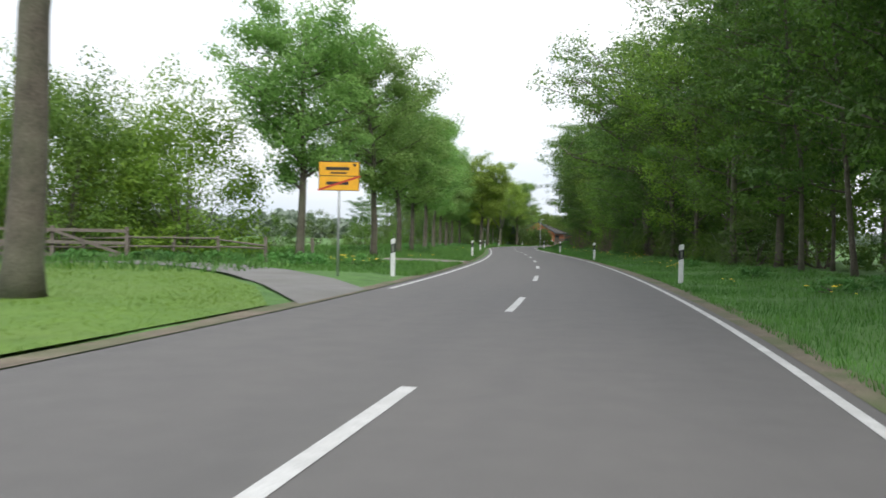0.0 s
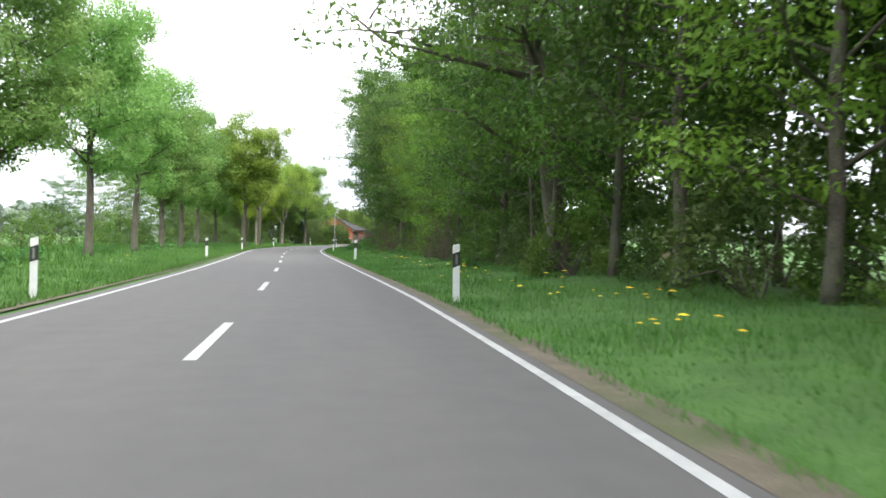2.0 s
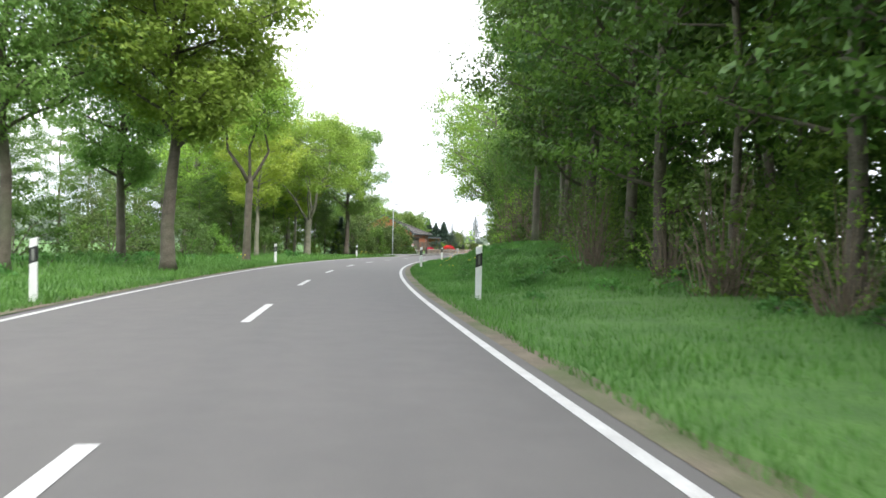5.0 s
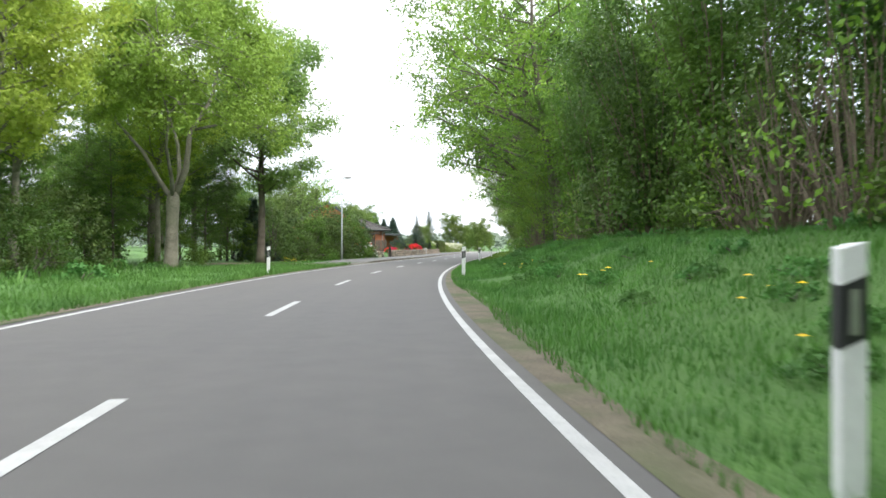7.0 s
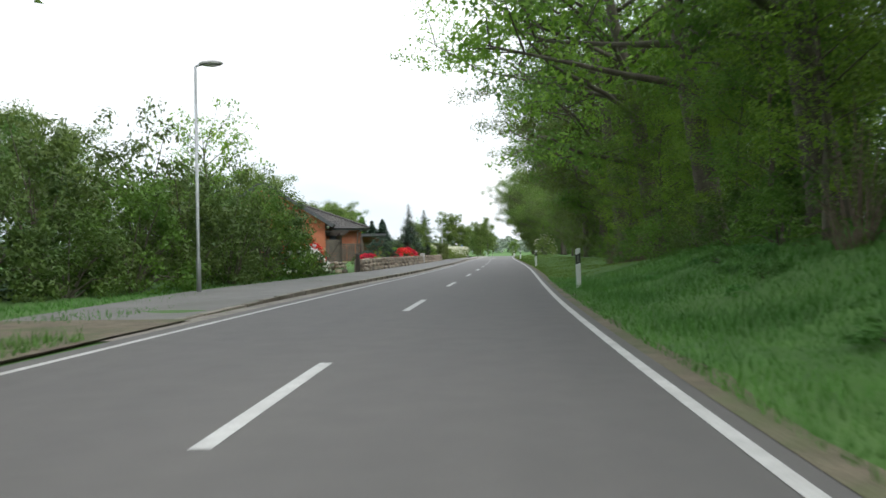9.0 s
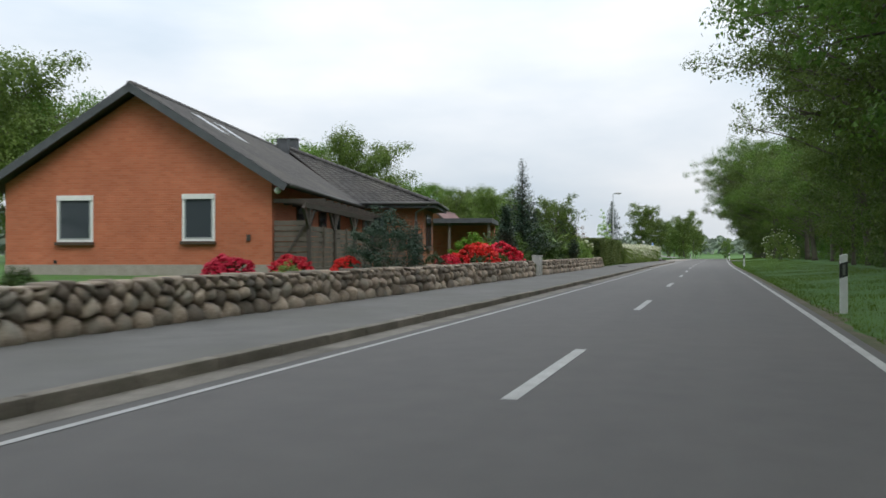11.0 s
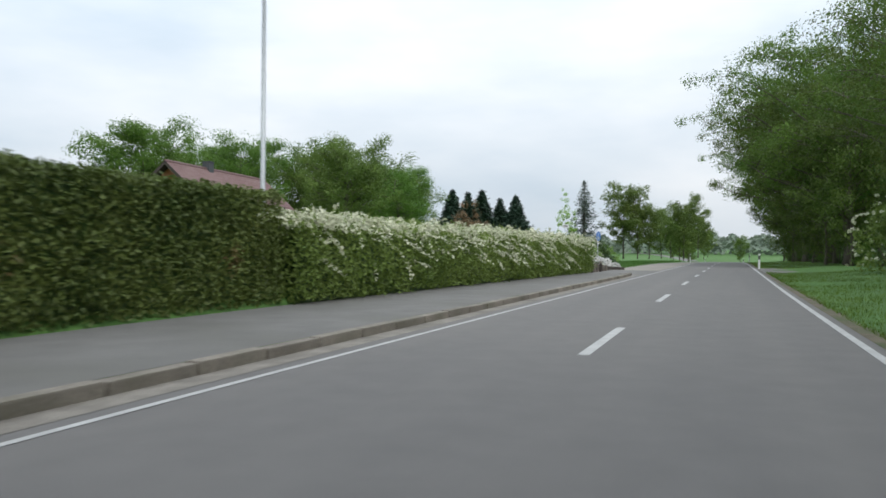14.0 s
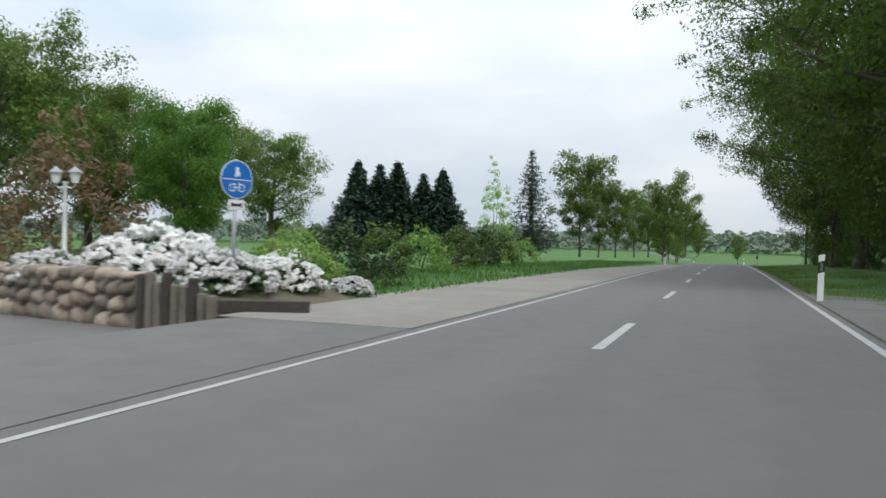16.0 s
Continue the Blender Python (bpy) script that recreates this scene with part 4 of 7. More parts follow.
def forked_oak(p, rng, label, trunk, leaders, height, dome, bark, leaf_mat, per, clump):
    """A stout trunk that forks into leaders (azimuth, tilt, length, radius), with boughs that reach out to a domed crown (x, y, z, radius, half height)."""
    mid, wide, tall = Vector(dome[:3]), dome[3], dome[4]
    root = empty("oak_tree", Matrix.Translation(p), label, "tree", "oaks along the road")
    bm, tips, limbs = bmesh.new(), [], []
    tube(bm, [(0, 0, -0.2), (0.02, 0, 0.3), (0.05, 0.02, height * 0.45), (0.1, 0.05, height * 0.9), (0.12, 0.05, height + 0.05)], [trunk * 1.35, trunk * 1.08, trunk * 0.9, trunk * 0.98, trunk * 0.75], 14)
    for az, tilt, ln, r in leaders:
        d = Vector((math.cos(az) * math.sin(tilt), math.sin(az) * math.sin(tilt), math.cos(tilt)))
        q = [Vector((0.1, 0.04, height - 0.35)) + d * (ln * u) + Vector((rng.normal() * 0.45 * u, rng.normal() * 0.45 * u, 1.4 * u * u)) for u in (0, 0.2, 0.4, 0.6, 0.8, 1.0)]
        tube(bm, q, [r, r * 0.85, r * 0.66, r * 0.45, r * 0.26, r * 0.08], 9)
        limbs.append((q, r))
    for k in range(150):
        v = Vector(rng.normal(size=3)).normalized()
        if v.z < -0.6:
            continue
        lump = 0.86 + 0.26 * noise.noise(v * 1.8 + Vector((trunk * 9, 0, 0))) + 0.1 * noise.noise(v * 5)
        e = mid + Vector((v.x * wide, v.y * wide, v.z * tall)) * (lump * rng.uniform(0.5, 1.0) ** 0.35)
        q, r = min(limbs, key=lambda w: min((e - b).length for b in w[0][1:]))
        i = min(range(1, 5), key=lambda j: (e - q[j]).length + 0.8 * max(0.0, q[j].z - e.z))
        a = q[i].lerp(q[i + 1], rng.random())
        c = a.lerp(e, 0.5) + Vector((rng.normal() * 0.2, rng.normal() * 0.2, 0.12 * (e - a).length))
        tube(bm, [a, c, e], [r * 0.26 * (1 - 0.15 * i), 0.03, 0.008], 5)
        tips += [e, c.lerp(e, 0.6)]
        for _ in range(4):
            f = e + Vector((rng.normal(), rng.normal(), 0.7 * rng.normal())) * 0.55
            tube(bm, [c.lerp(e, 0.7), f], [0.014, 0.005], 3)
            tips.append(f)
    part("trunk", bm, bark, root, smooth=True)
    c = scatter(np.array([tuple(t) for t in tips]), clump, per, rng, 0.75)
    raw("crown", leaves(c, 0.085, rng, corners=3), 3, leaf_mat, root)
    return root


forked_oak(at(149.0, -9.5), np.random.default_rng(38), "stout forked oak with a pale trunk and yellow-green young leaf", 0.29, ((2.7, 0.66, 6.4, 0.13), (0.1, 0.36, 7.4, 0.17), (4.6, 0.62, 6.0, 0.1), (1.5, 0.5, 7.0, 0.12)), 3.3, (0.7, 0.0, 8.5, 4.9, 4.6), M_BARK_PALE, M_LEAF_OAK, 92, 0.78)
forked_oak(at(122.3, -5.75), np.random.default_rng(39), "old roadside oak with a stout dark trunk forking high", 0.2, ((3.6, 0.6, 4.4, 0.12), (0.2, 0.36, 4.2, 0.1), (1.6, 0.4, 4.8, 0.1)), 4.4, (-0.4, 0.0, 8.1, 2.9, 3.0), M_BARK, M_LEAF_OAK, 34, 0.6)
# wood behind the oaks on the open side
for _y, _l, _s in ((127, -22, 0.75), (132, -26, 0.8), (137, -22.5, 0.7), (141.5, -18.5, 0.6), (146, -24, 0.8), (150.5, -18.5, 0.55), (155, -22, 0.7), (160, -19, 0.6), (164.5, -22, 0.7), (170, -19, 0.6), (120, -24, 0.7), (113, -24, 0.6), (172, -25, 0.9), (178, -29, 1.0), (165, -28, 0.9), (158, -26, 0.8), (151, -27, 0.9), (143, -29, 0.9), (141, -15.5, 0.42), (146, -16.5, 0.46), (153, -15.8, 0.42), (157, -18, 0.5), (163.5, -14.8, 0.42), (168.5, -15.2, 0.46), (174, -16.5, 0.5), (148.5, -19, 0.5), (136, -19, 0.5), (131, -18.5, 0.5), (144, -14.5, 0.5), (152.5, -14.0, 0.5), (157, -14.5, 0.55), (161, -13.0, 0.5), (165.5, -13.5, 0.5), (149, -16.5, 0.62), (155, -17, 0.65), (160, -16, 0.62), (138.5, -14.5, 0.5), (133.5, -15, 0.5)):
    wood.plant(at(_y, _l), _s, group="trees behind the oaks")
highwood = Nursery(*[tree("woodland_tree", "tall close-crowned tree inside the wood", np.random.default_rng(170 + i), h=15.5, clear=4.4, spread=3.9, limbs=24, trunk_r=0.15, leaf=0.2, per=44, clump=0.95, leaf_mat=M_LEAF_WOOD, rise=0.35, subs=4, flat=0.6) for i in range(2)])
_y = 3.0
while _y < 104:
    for _l in () if 18 < _y < 33 or 45 < _y < 74 else (11.8, 16.5):
        highwood.plant(at(_y + random.uniform(-1, 1), _l + random.uniform(-0.8, 0.8)), random.uniform(0.85, 1.05), group="wood edge trees")
    _y += 4.6
# the wood on the level: leafy edge, stems and trees behind, filled with undergrowth
_y, _k = 4.0, 0
while _y < 112:
    _edge = float(np.interp(_y, [0, 30, 60, 100, 112], [8.4, 8.2, 7.6, 8.0, 9.0]))
    _gap = 17 < _y < 28
    (stemwood if _gap or _k % 4 == 1 or 49 < _y < 58 else freshwood if (38 < _y < 52 or 63 < _y < 84) and _k % 2 == 0 else wood).plant(at(_y, _edge + random.uniform(0, 0.9)), random.uniform(0.88, 1.1) * float(np.interp(_y, [62, 66, 78, 86], [1, 0.72, 0.72, 1.15])), group="wood edge trees")
    if _gap:
        for _q in range(3):
            stemwood.plant(at(_y + random.uniform(-1, 2.4), _edge + 1.6 + 2.0 * _q + random.uniform(-0.8, 0.8)), random.uniform(0.7, 0.9), tall=1.1, group="wood edge trees")
        underwood.plant(at(_y + 1.5, _edge + 3.5), random.uniform(0.4, 0.6), group="undergrowth bushes")
    else:
        backwood.plant(at(_y + 1.8, _edge + 3.2 + random.uniform(-0.6, 0.6)), random.uniform(0.6, 0.85), group="wood edge trees")
        underwood.plant(at(_y + 1.4, _edge + (0.2 if _y < 62 else 0.9) + random.uniform(-0.3, 0.6)), random.uniform(0.5, 0.9), group="undergrowth bushes")
        underwood.plant(at(_y + 0.4, _edge + 2.2 + random.uniform(-0.3, 0.8)), random.uniform(0.8, 1.15), group="undergrowth bushes")
        if _y > 62:
            brush.plant(at(_y + 2.2, _edge - 0.3 + random.uniform(-0.2, 0.9)), random.uniform(0.5, 0.8), group="bare brush")
    if not 21 < _y < 31:
        backwood.plant(at(_y, _edge + 7.5 + random.uniform(-1, 1)), random.uniform(0.5, 0.65), group="wood edge trees")
    _y += random.uniform(3.2, 4.2)
    _k += 1
# the wood on the bank: tall stems first, then brown brush and hazels
for _y, _l, _s in ((121.5, 11.5, 0.85), (124.5, 12.4, 0.85), (118.2, 10.2, 0.8)):
    wood.plant(at(_y, _l), _s, group="wood edge trees")
for _y, _l in ((110.5, 8.9), (114.0, 9.4), (117.5, 8.8), (119.5, 10.6), (122.5, 11.5), (126.0, 10.5), (112.5, 12.5), (116, 13), (121.5, 9.3), (124.5, 13), (128.5, 12.2), (131.5, 11.4), (135, 12.6), (115, 11.6), (113.5, 10.4), (118.5, 12.4), (120.5, 13.2)):
    tallwood.plant(at(_y, _l), random.uniform(0.85, 1.0), group="wood edge trees")
for _y, _l, _s in ((113, 11.5, 0.7), (116.5, 11, 0.7), (121, 9.6, 0.85), (123, 8.8, 1.0), (125, 9.0, 1.05), (127.2, 8.6, 1.1), (129.5, 8.7, 1.1), (132, 9.2, 1.0), (142, 8.6, 0.9), (149, 8.6, 0.9), (155, 8.8, 0.9)):
    brush.plant(at(_y, _l), _s, group="bare brush")
for _y, _l, _s in ((128.5, 10.4, 0.9), (134, 9.3, 1.0), (138, 8.9, 1.0), (141.5, 9.4, 1.05), (145, 8.8, 1.0), (152, 9.0, 1.0), (160, 9.2, 1.0), (168, 9.3, 0.9)):
    hazels.plant(at(_y, _l), _s, group="hazels on the bank")
for _y in (156, 159.5, 163, 166.5, 170, 173.5, 177, 180.5, 184, 187.5):
    freshwood.plant(at(_y, 7.6 + random.uniform(-0.3, 0.6)), random.uniform(0.42, 0.62), group="wood edge trees")
    (brush if random.random() < 0.5 else underwood).plant(at(_y + 1.7, 7.0 + random.uniform(-0.3, 0.4)), random.uniform(0.45, 0.7))
_y, _k = 112.0, 0
while _y < 188:
    if _y > 126:
        (wood if _y < 143 else freshwood).plant(at(_y + 1, 10.6 + random.uniform(-0.5, 0.8)), random.uniform(0.8, 1.0) * (0.72 if _y < 152 else 1.0), group="wood edge trees")
    if _y > 120:
        underwood.plant(at(_y + 0.5, 9.9 + random.uniform(-0.5, 0.5)), random.uniform(0.7, 1.1), group="undergrowth bushes")
    underwood.plant(at(_y + 2.0, 12.5 + random.uniform(-0.5, 0.5)), random.uniform(0.8, 1.2), group="undergrowth bushes")
    if _y > 152:
        backwood.plant(at(_y, 14.0 + random.uniform(-0.8, 0.8)), random.uniform(0.45, 0.6), group="wood edge trees")
    backwood.plant(at(_y + 2, 19.0 + random.uniform(-1, 1)), random.uniform(0.5, 0.7) * (0.62 if _y < 152 else 1.0), group="wood edge trees")
    _y += random.uniform(3.8, 4.8)
    _k += 1
# spreading oaks whose crowns hang over the road
for _y, _l, _s in ((52.5, 8.4, 0.95), (157, 8.4, 0.95), (165, 8.3, 1.1), (173, 8.2, 1.15), (181, 8.2, 1.15), (189.5, 8.2, 1.12)):
    oldoak.plant(at(_y, _l), _s, group="oaks beside the road", lean=9)
for _y, _l, _s in ((196.5, 10.2, 1.05), (204.5, 10.2, 1.05), (213, 10.4, 0.98), (243, 11.4, 0.66), (252, 11.4, 0.64), (260, 10.8, 0.68), (268, 11.0, 0.76), (288.5, 9.2, 1.02), (296, 9.0, 1.02), (304, 8.7, 1.08), (313, 8.6, 1.05), (323, 8.6, 1.0), (334, 8.6, 0.95)):
    darkoak.plant(at(_y, _l), _s, group="oaks beside the road", lean=8 if _y < 215 else 4)
for _y, _l, _s in ((220.5, 9.6, 0.92), (230.5, 10.4, 0.84)):
    highoak.plant(at(_y, _l), _s, group="oaks beside the road", lean=5)
for _y, _l, _s in ((214, 10.0, 0.9), (220, 10.2, 0.9), (226, 10.2, 0.85), (232, 9.7, 0.8), (238, 9.9, 0.78)):
    darkwood.plant(at(_y, _l), _s, group="wood edge trees")
for _y in (284.5, 289.5, 294.5, 300, 306, 312, 318.5, 325, 332, 340):
    darkwood.plant(at(_y, 8.2 + random.uniform(-0.5, 0.8)), random.uniform(0.7, 0.95), group="wood edge trees")
_y = 190.0
while _y < 345:
    _edge = float(np.interp(_y, [178, 200, 230, 262, 280, 345], [9.5, 9.2, 9.5, 12.0, 8.6, 7.5]))
    _sz = float(np.interp(_y, [215, 228, 268, 280], [1, 0.62, 0.7, 1]))
    backwood.plant(at(_y + 4, _edge + 5 + random.uniform(-1, 1)), _sz * random.uniform(0.9, 1.1), group="wood edge trees")
    backwood.plant(at(_y, _edge + 9 + random.uniform(-1, 1)), _sz * random.uniform(0.9, 1.1), group="wood edge trees")
    underwood.plant(at(_y + 2, _edge + 1.5 + random.uniform(-0.5, 0.8)), random.uniform(0.8, 1.2), group="undergrowth bushes")
    _y += random.uniform(5.5, 7.0)


# ---- delineator posts ----
def delineator(p, turn, label="white plastic roadside marker post with a slanted black band"):
    """The usual verge post: three-cornered hollow section, sloping top, slanting black band with a reflector."""
    root = empty("marker_post", Matrix.Translation(p) @ Matrix.Rotation(radians(turn), 4, "Z"), label, "marker post", "marker posts")
    prof = [(-0.06, -0.035), (0.06, -0.035), (0.064, -0.02), (0.03, 0.055), (-0.03, 0.055), (-0.064, -0.02)]

    def body(z0, z1, grow=0.0, slant=0.0):
        bm = bmesh.new()
        lo = [bm.verts.new((x * (1 + grow), y * (1 + grow), z0 + slant * x)) for x, y in prof]
        hi = [bm.verts.new((x * (1 + grow), y * (1 + grow), z1 + slant * x)) for x, y in prof]
        for k in range(6):
            bm.faces.new((lo[k], lo[(k + 1) % 6], hi[(k + 1) % 6], hi[k]))
        bm.faces.new(hi)
        bm.faces.new(list(reversed(lo)))
        return bm
    part("post_body", body(-0.15, 0.985, 0, 0.25), M_WHITE_PLASTIC, root)
    part("black_band", body(0.60, 0.85, 0.05, 0.35), M_BLACK_PLASTIC, root, "slanted black band")
    part("reflector", boxes((-0.022, -0.041, 0.635, 0.022, -0.036, 0.815), bevel=0.0), M_REFLECTOR, root, "upright grey reflector")
    return root


POSTS = ((20.4, -3.87), (44.8, -3.53), (70.3, -3.6), (94.6, -3.58), (119.0, -3.47), (143.6, -3.59), (20.55, 3.78), (44.4, 3.52), (70.1, 3.66), (96.6, 3.75), (119.4, 3.52), (143.1, 3.46), (168.5, 3.53), (195.6, 3.4), (238.6, 3.6), (282.4, 3.1), (328, 3.4), (375, 3.4), (322, -3.3), (372, -3.3))
_proto = None
for _y, _l in POSTS:
    _p = at(_y, _l)
    _p.z = max(_p.z, float(zroad(_y)) + 0.02) if abs(_l) < 3.7 else float(zroad(_y)) + 0.05
    _m = Matrix.Translation(_p) @ Matrix.Rotation(radians(heading(_y) + (8 if _l > 0 else -8)), 4, "Z") @ Matrix.Rotation(radians(random.uniform(-1, 1)), 4, "Y")
    if _proto is None:
        _proto = delineator((0, 0, 0), 0)
        _proto.matrix_basis = _m
    else:
        copy_thing(_proto, _m)


# ---- street lamps ----
def street_lamp(p, turn, h=5.8):
    root = empty("street_lamp", Matrix.Translation(p) @ Matrix.Rotation(radians(turn), 4, "Z"), "slim galvanised street lamp with a short arm and flat head", "street lamp", "street lamps")
    bm = bmesh.new()
    tube(bm, [(0, 0, -0.2), (0, 0, 0.9), (0, 0, 0.95), (0, 0, h)], [0.062, 0.062, 0.045, 0.036], 12)
    part("pole", bm, M_STEEL, root, smooth=True)
    bm = bmesh.new()
    tube(bm, [(0, 0, h - 0.05), (0.03, 0, h + 0.02), (0.22, 0, h + 0.06)], [0.034, 0.032, 0.028], 8)
    part("arm", bm, M_STEEL, root, smooth=True)
    bm = bmesh.new()
    tube(bm, [(0.10, 0, h + 0.05), (0.2, 0, h + 0.075), (0.42, 0, h + 0.085), (0.62, 0, h + 0.075), (0.70, 0, h + 0.065)], [0.05, 0.105, 0.125, 0.10, 0.03], 12)
    for v in bm.verts:
        v.co.z = h + 0.075 + (v.co.z - h - 0.075) * 0.6
    head = part("lamp_head", bm, M_LAMP_HEAD, root, "grey rounded lamp housing", smooth=True)
    bm = bmesh.new()
    tube(bm, [(0.22, 0, h + 0.028), (0.42, 0, h + 0.012), (0.6, 0, h + 0.03)], [0.05, 0.09, 0.05], 10)
    for v in bm.verts:
        v.co.z = h + 0.02 + (v.co.z - h - 0.02) * 0.35
    part("lens", bm, M_LIGHT_GLASS, root, "pale lamp glass", smooth=True)
    return root


street_lamp(at(167.3, -6.0), heading(167) + 5, 5.75)
street_lamp(at(243.0, -6.45), heading(243) + 5, 5.6)


# ---- houses ----
def tile_plane(name, a, b, c, d, mat, parent, tw=0.3, th=0.34):
    """Courses of roof tiles on the plane with eave a-b and ridge d-c; each tile lifts its lower edge and rolls at one side."""
    a, b, c, d = (Vector(v) for v in (a, b, c, d))
    nrm = (b - a).cross(d - a).normalized()
    if nrm.z < 0:
        nrm = -nrm
    slope_len = max((d - a).length, (c - b).length)
    rows = max(2, int(slope_len / th))
    q = []
    for r in range(rows):
        u0, u1 = r / rows, (r + 1.12) / rows
        l0, r0 = a.lerp(d, u0), b.lerp(c, u0)
        l1, r1 = a.lerp(d, min(u1, 1)), b.lerp(c, min(u1, 1))
        w = (r0 - l0).length
        n = int(round(w / tw))
        for k in range(n):
            s0, s1 = k / n, (k + 0.97) / n
            lift = nrm * (0.035 + 0.008 * random.random())
            p0, p1, p2, p3 = l0.lerp(r0, s0) + lift, l0.lerp(r0, s1) + lift, l1.lerp(r1, s1) + nrm * 0.012, l1.lerp(r1, s0) + nrm * 0.012
            m0, m1 = p0.lerp(p1, 0.72) - nrm * 0.02, p3.lerp(p2, 0.72) - nrm * 0.02
            q.append((p0, m0, m1, p3))
            q.append((m0, p1 + nrm * 0.018, p2 + nrm * 0.018, m1))
            q.append((p0 - lift, m0 - lift * 0.6, m0, p0))
    return raw(name, np.array([[tuple(v) for v in f] for f in q]), 4, mat, parent)


def slab(a, b, c, d, thick):
    """A roof board under the tiles."""
    bm = bmesh.new()
    vs = [Vector(v) for v in (a, b, c, d)]
    n = (vs[1] - vs[0]).cross(vs[3] - vs[0]).normalized()
    if n.z < 0:
        n = -n
    top = [bm.verts.new(v) for v in vs]
    bot = [bm.verts.new(v - n * thick) for v in vs]
    bm.faces.new(top)
    bm.faces.new(list(reversed(bot)))
    for k in range(4):
        bm.faces.new((top[k], bot[k], bot[(k + 1) % 4], top[(k + 1) % 4]))
    bmesh.ops.recalc_face_normals(bm, faces=bm.faces)
    return bm


def prism(profile, y0, y1):
    bm = bmesh.new()
    f = [bm.verts.new((x, y0, z)) for x, z in profile]
    g = [bm.verts.new((x, y1, z)) for x, z in profile]
    bm.faces.new(f)
    bm.faces.new(list(reversed(g)))
    for k in range(len(f)):
        bm.faces.new((f[k], g[k], g[(k + 1) % len(f)], f[(k + 1) % len(f)]))
    bmesh.ops.recalc_face_normals(bm, faces=bm.faces)
    return bm


def window(parent, m, w, h, frame_mat, label, curtain=False, shutter=False, sill_mat=None):
    """A window in the plane y = 0 of the pose m, looking to -y, its foot at z = 0: frame, sash, panes, sill."""
    def tf(bm):
        bmesh.ops.transform(bm, matrix=m, verts=bm.verts)
        return bm
    win = part("window", tf(boxes((-w / 2, -0.045, 0, -w / 2 + 0.07, 0.03, h), (w / 2 - 0.07, -0.045, 0, w / 2, 0.03, h), (-w / 2 + 0.07, -0.045, h - 0.07, w / 2 - 0.07, 0.03, h), (-w / 2 + 0.07, -0.045, 0, w / 2 - 0.07, 0.03, 0.07))), frame_mat, parent, label)
    part("pane", tf(boxes((-w / 2 + 0.06, -0.02, 0.06, w / 2 - 0.06, -0.012, h - 0.06))), M_GLASS, win, "dark reflecting window glass")
    part("sash", tf(boxes((-w / 2 + 0.07, -0.035, 0.07, -w / 2 + 0.12, -0.022, h - 0.07), (w / 2 - 0.12, -0.035, 0.07, w / 2 - 0.07, -0.022, h - 0.07), (-w / 2 + 0.12, -0.035, 0.07, w / 2 - 0.12, -0.022, 0.12), (-w / 2 + 0.12, -0.035, h - 0.12, w / 2 - 0.12, -0.022, h - 0.07))), M_FRAME_BROWN if frame_mat is M_FRAME_BROWN else M_STEEL, win)
    if shutter:
        part("shutter_box", tf(boxes((-w / 2, -0.075, h - 0.16, w / 2, -0.046, h), bevel=0.006)), M_FRAME_WHITE, win, "white roller shutter box")
    if curtain:
        part("curtain", tf(boxes((-w / 2 + 0.13, -0.0115, 0.13, -w / 2 + 0.62, -0.008, h - 0.2))), M_CURTAIN, win, "grey net curtain")
    if sill_mat:
        part("sill", tf(boxes((-w / 2 - 0.04, -0.13, -0.10, w / 2 + 0.04, 0.02, -0.002), bevel=0.008)), sill_mat, win, "dark brick sill")
    return win


HOUSE = Matrix.Translation((25.1, 206.0, 0.0)) @ Matrix.Rotation(radians(-7), 4, "Z")
house = empty("house", HOUSE, "single-storey orange brick house with dark tiled gable roof", "house")
W2, RIDGE, EV = 4.4, 6.32, 3.12
part("wall", prism([(-W2, 0.68), (W2, 0.68), (W2, 3.28), (0, 6.05), (-W2, 3.28)], 0.0, 16.2), M_BRICK, house, "orange brick wall")
part("plinth", boxes((-W2 - 0.02, -0.02, 0.05, W2 + 0.02, 16.2, 0.68)), M_PLINTH, house, "beige rendered plinth")
part("wall", boxes((W2, 11.7, 0.3, 7.72, 15.7, 3.3)), M_BRICK_RED, house, "red brick wall of the wing")
for _s in (-1, 1):
    _e, _r = (_s * 5.05, EV), (0.0, RIDGE)
    part("roof", slab((_e[0], -0.45, _e[1]), (_e[0], 16.6, _e[1]), (0, 16.6, RIDGE), (0, -0.45, RIDGE), 0.10), M_WOOD_DARK, house, "dark boarded roof")
    tile_plane("roof_tiles", (_e[0], -0.46, _e[1]), (_e[0], 16.6, _e[1]), (0, 16.6, RIDGE), (0, -0.46, RIDGE), M_TILE, house)
    part("bargeboard", slab((_e[0], -0.50, _e[1] + 0.02), (_e[0], -0.44, _e[1] + 0.02), (0, -0.44, RIDGE + 0.03), (0, -0.50, RIDGE + 0.03), 0.24), M_SLATE, house, "slate-grey bargeboard")
    bm = bmesh.new()
    tube(bm, [(_s * 5.1, -0.4, EV + 0.0), (_s * 5.1, 11.0 if _s > 0 else 16.5, EV)], [0.07, 0.07], 8)
    part("gutter_pipe", bm, M_GUTTER_DARK, house, "dark grey roof gutter", smooth=True)
bm = bmesh.new()
for _k in range(48):
    tube(bm, [(0, -0.46 + _k * 0.355, RIDGE - 0.01), (0, -0.46 + _k * 0.355 + 0.37, RIDGE + 0.01)], [0.105, 0.115], 8)
part("ridge_tile", bm, M_TILE, house, "rounded ridge tiles", smooth=True)
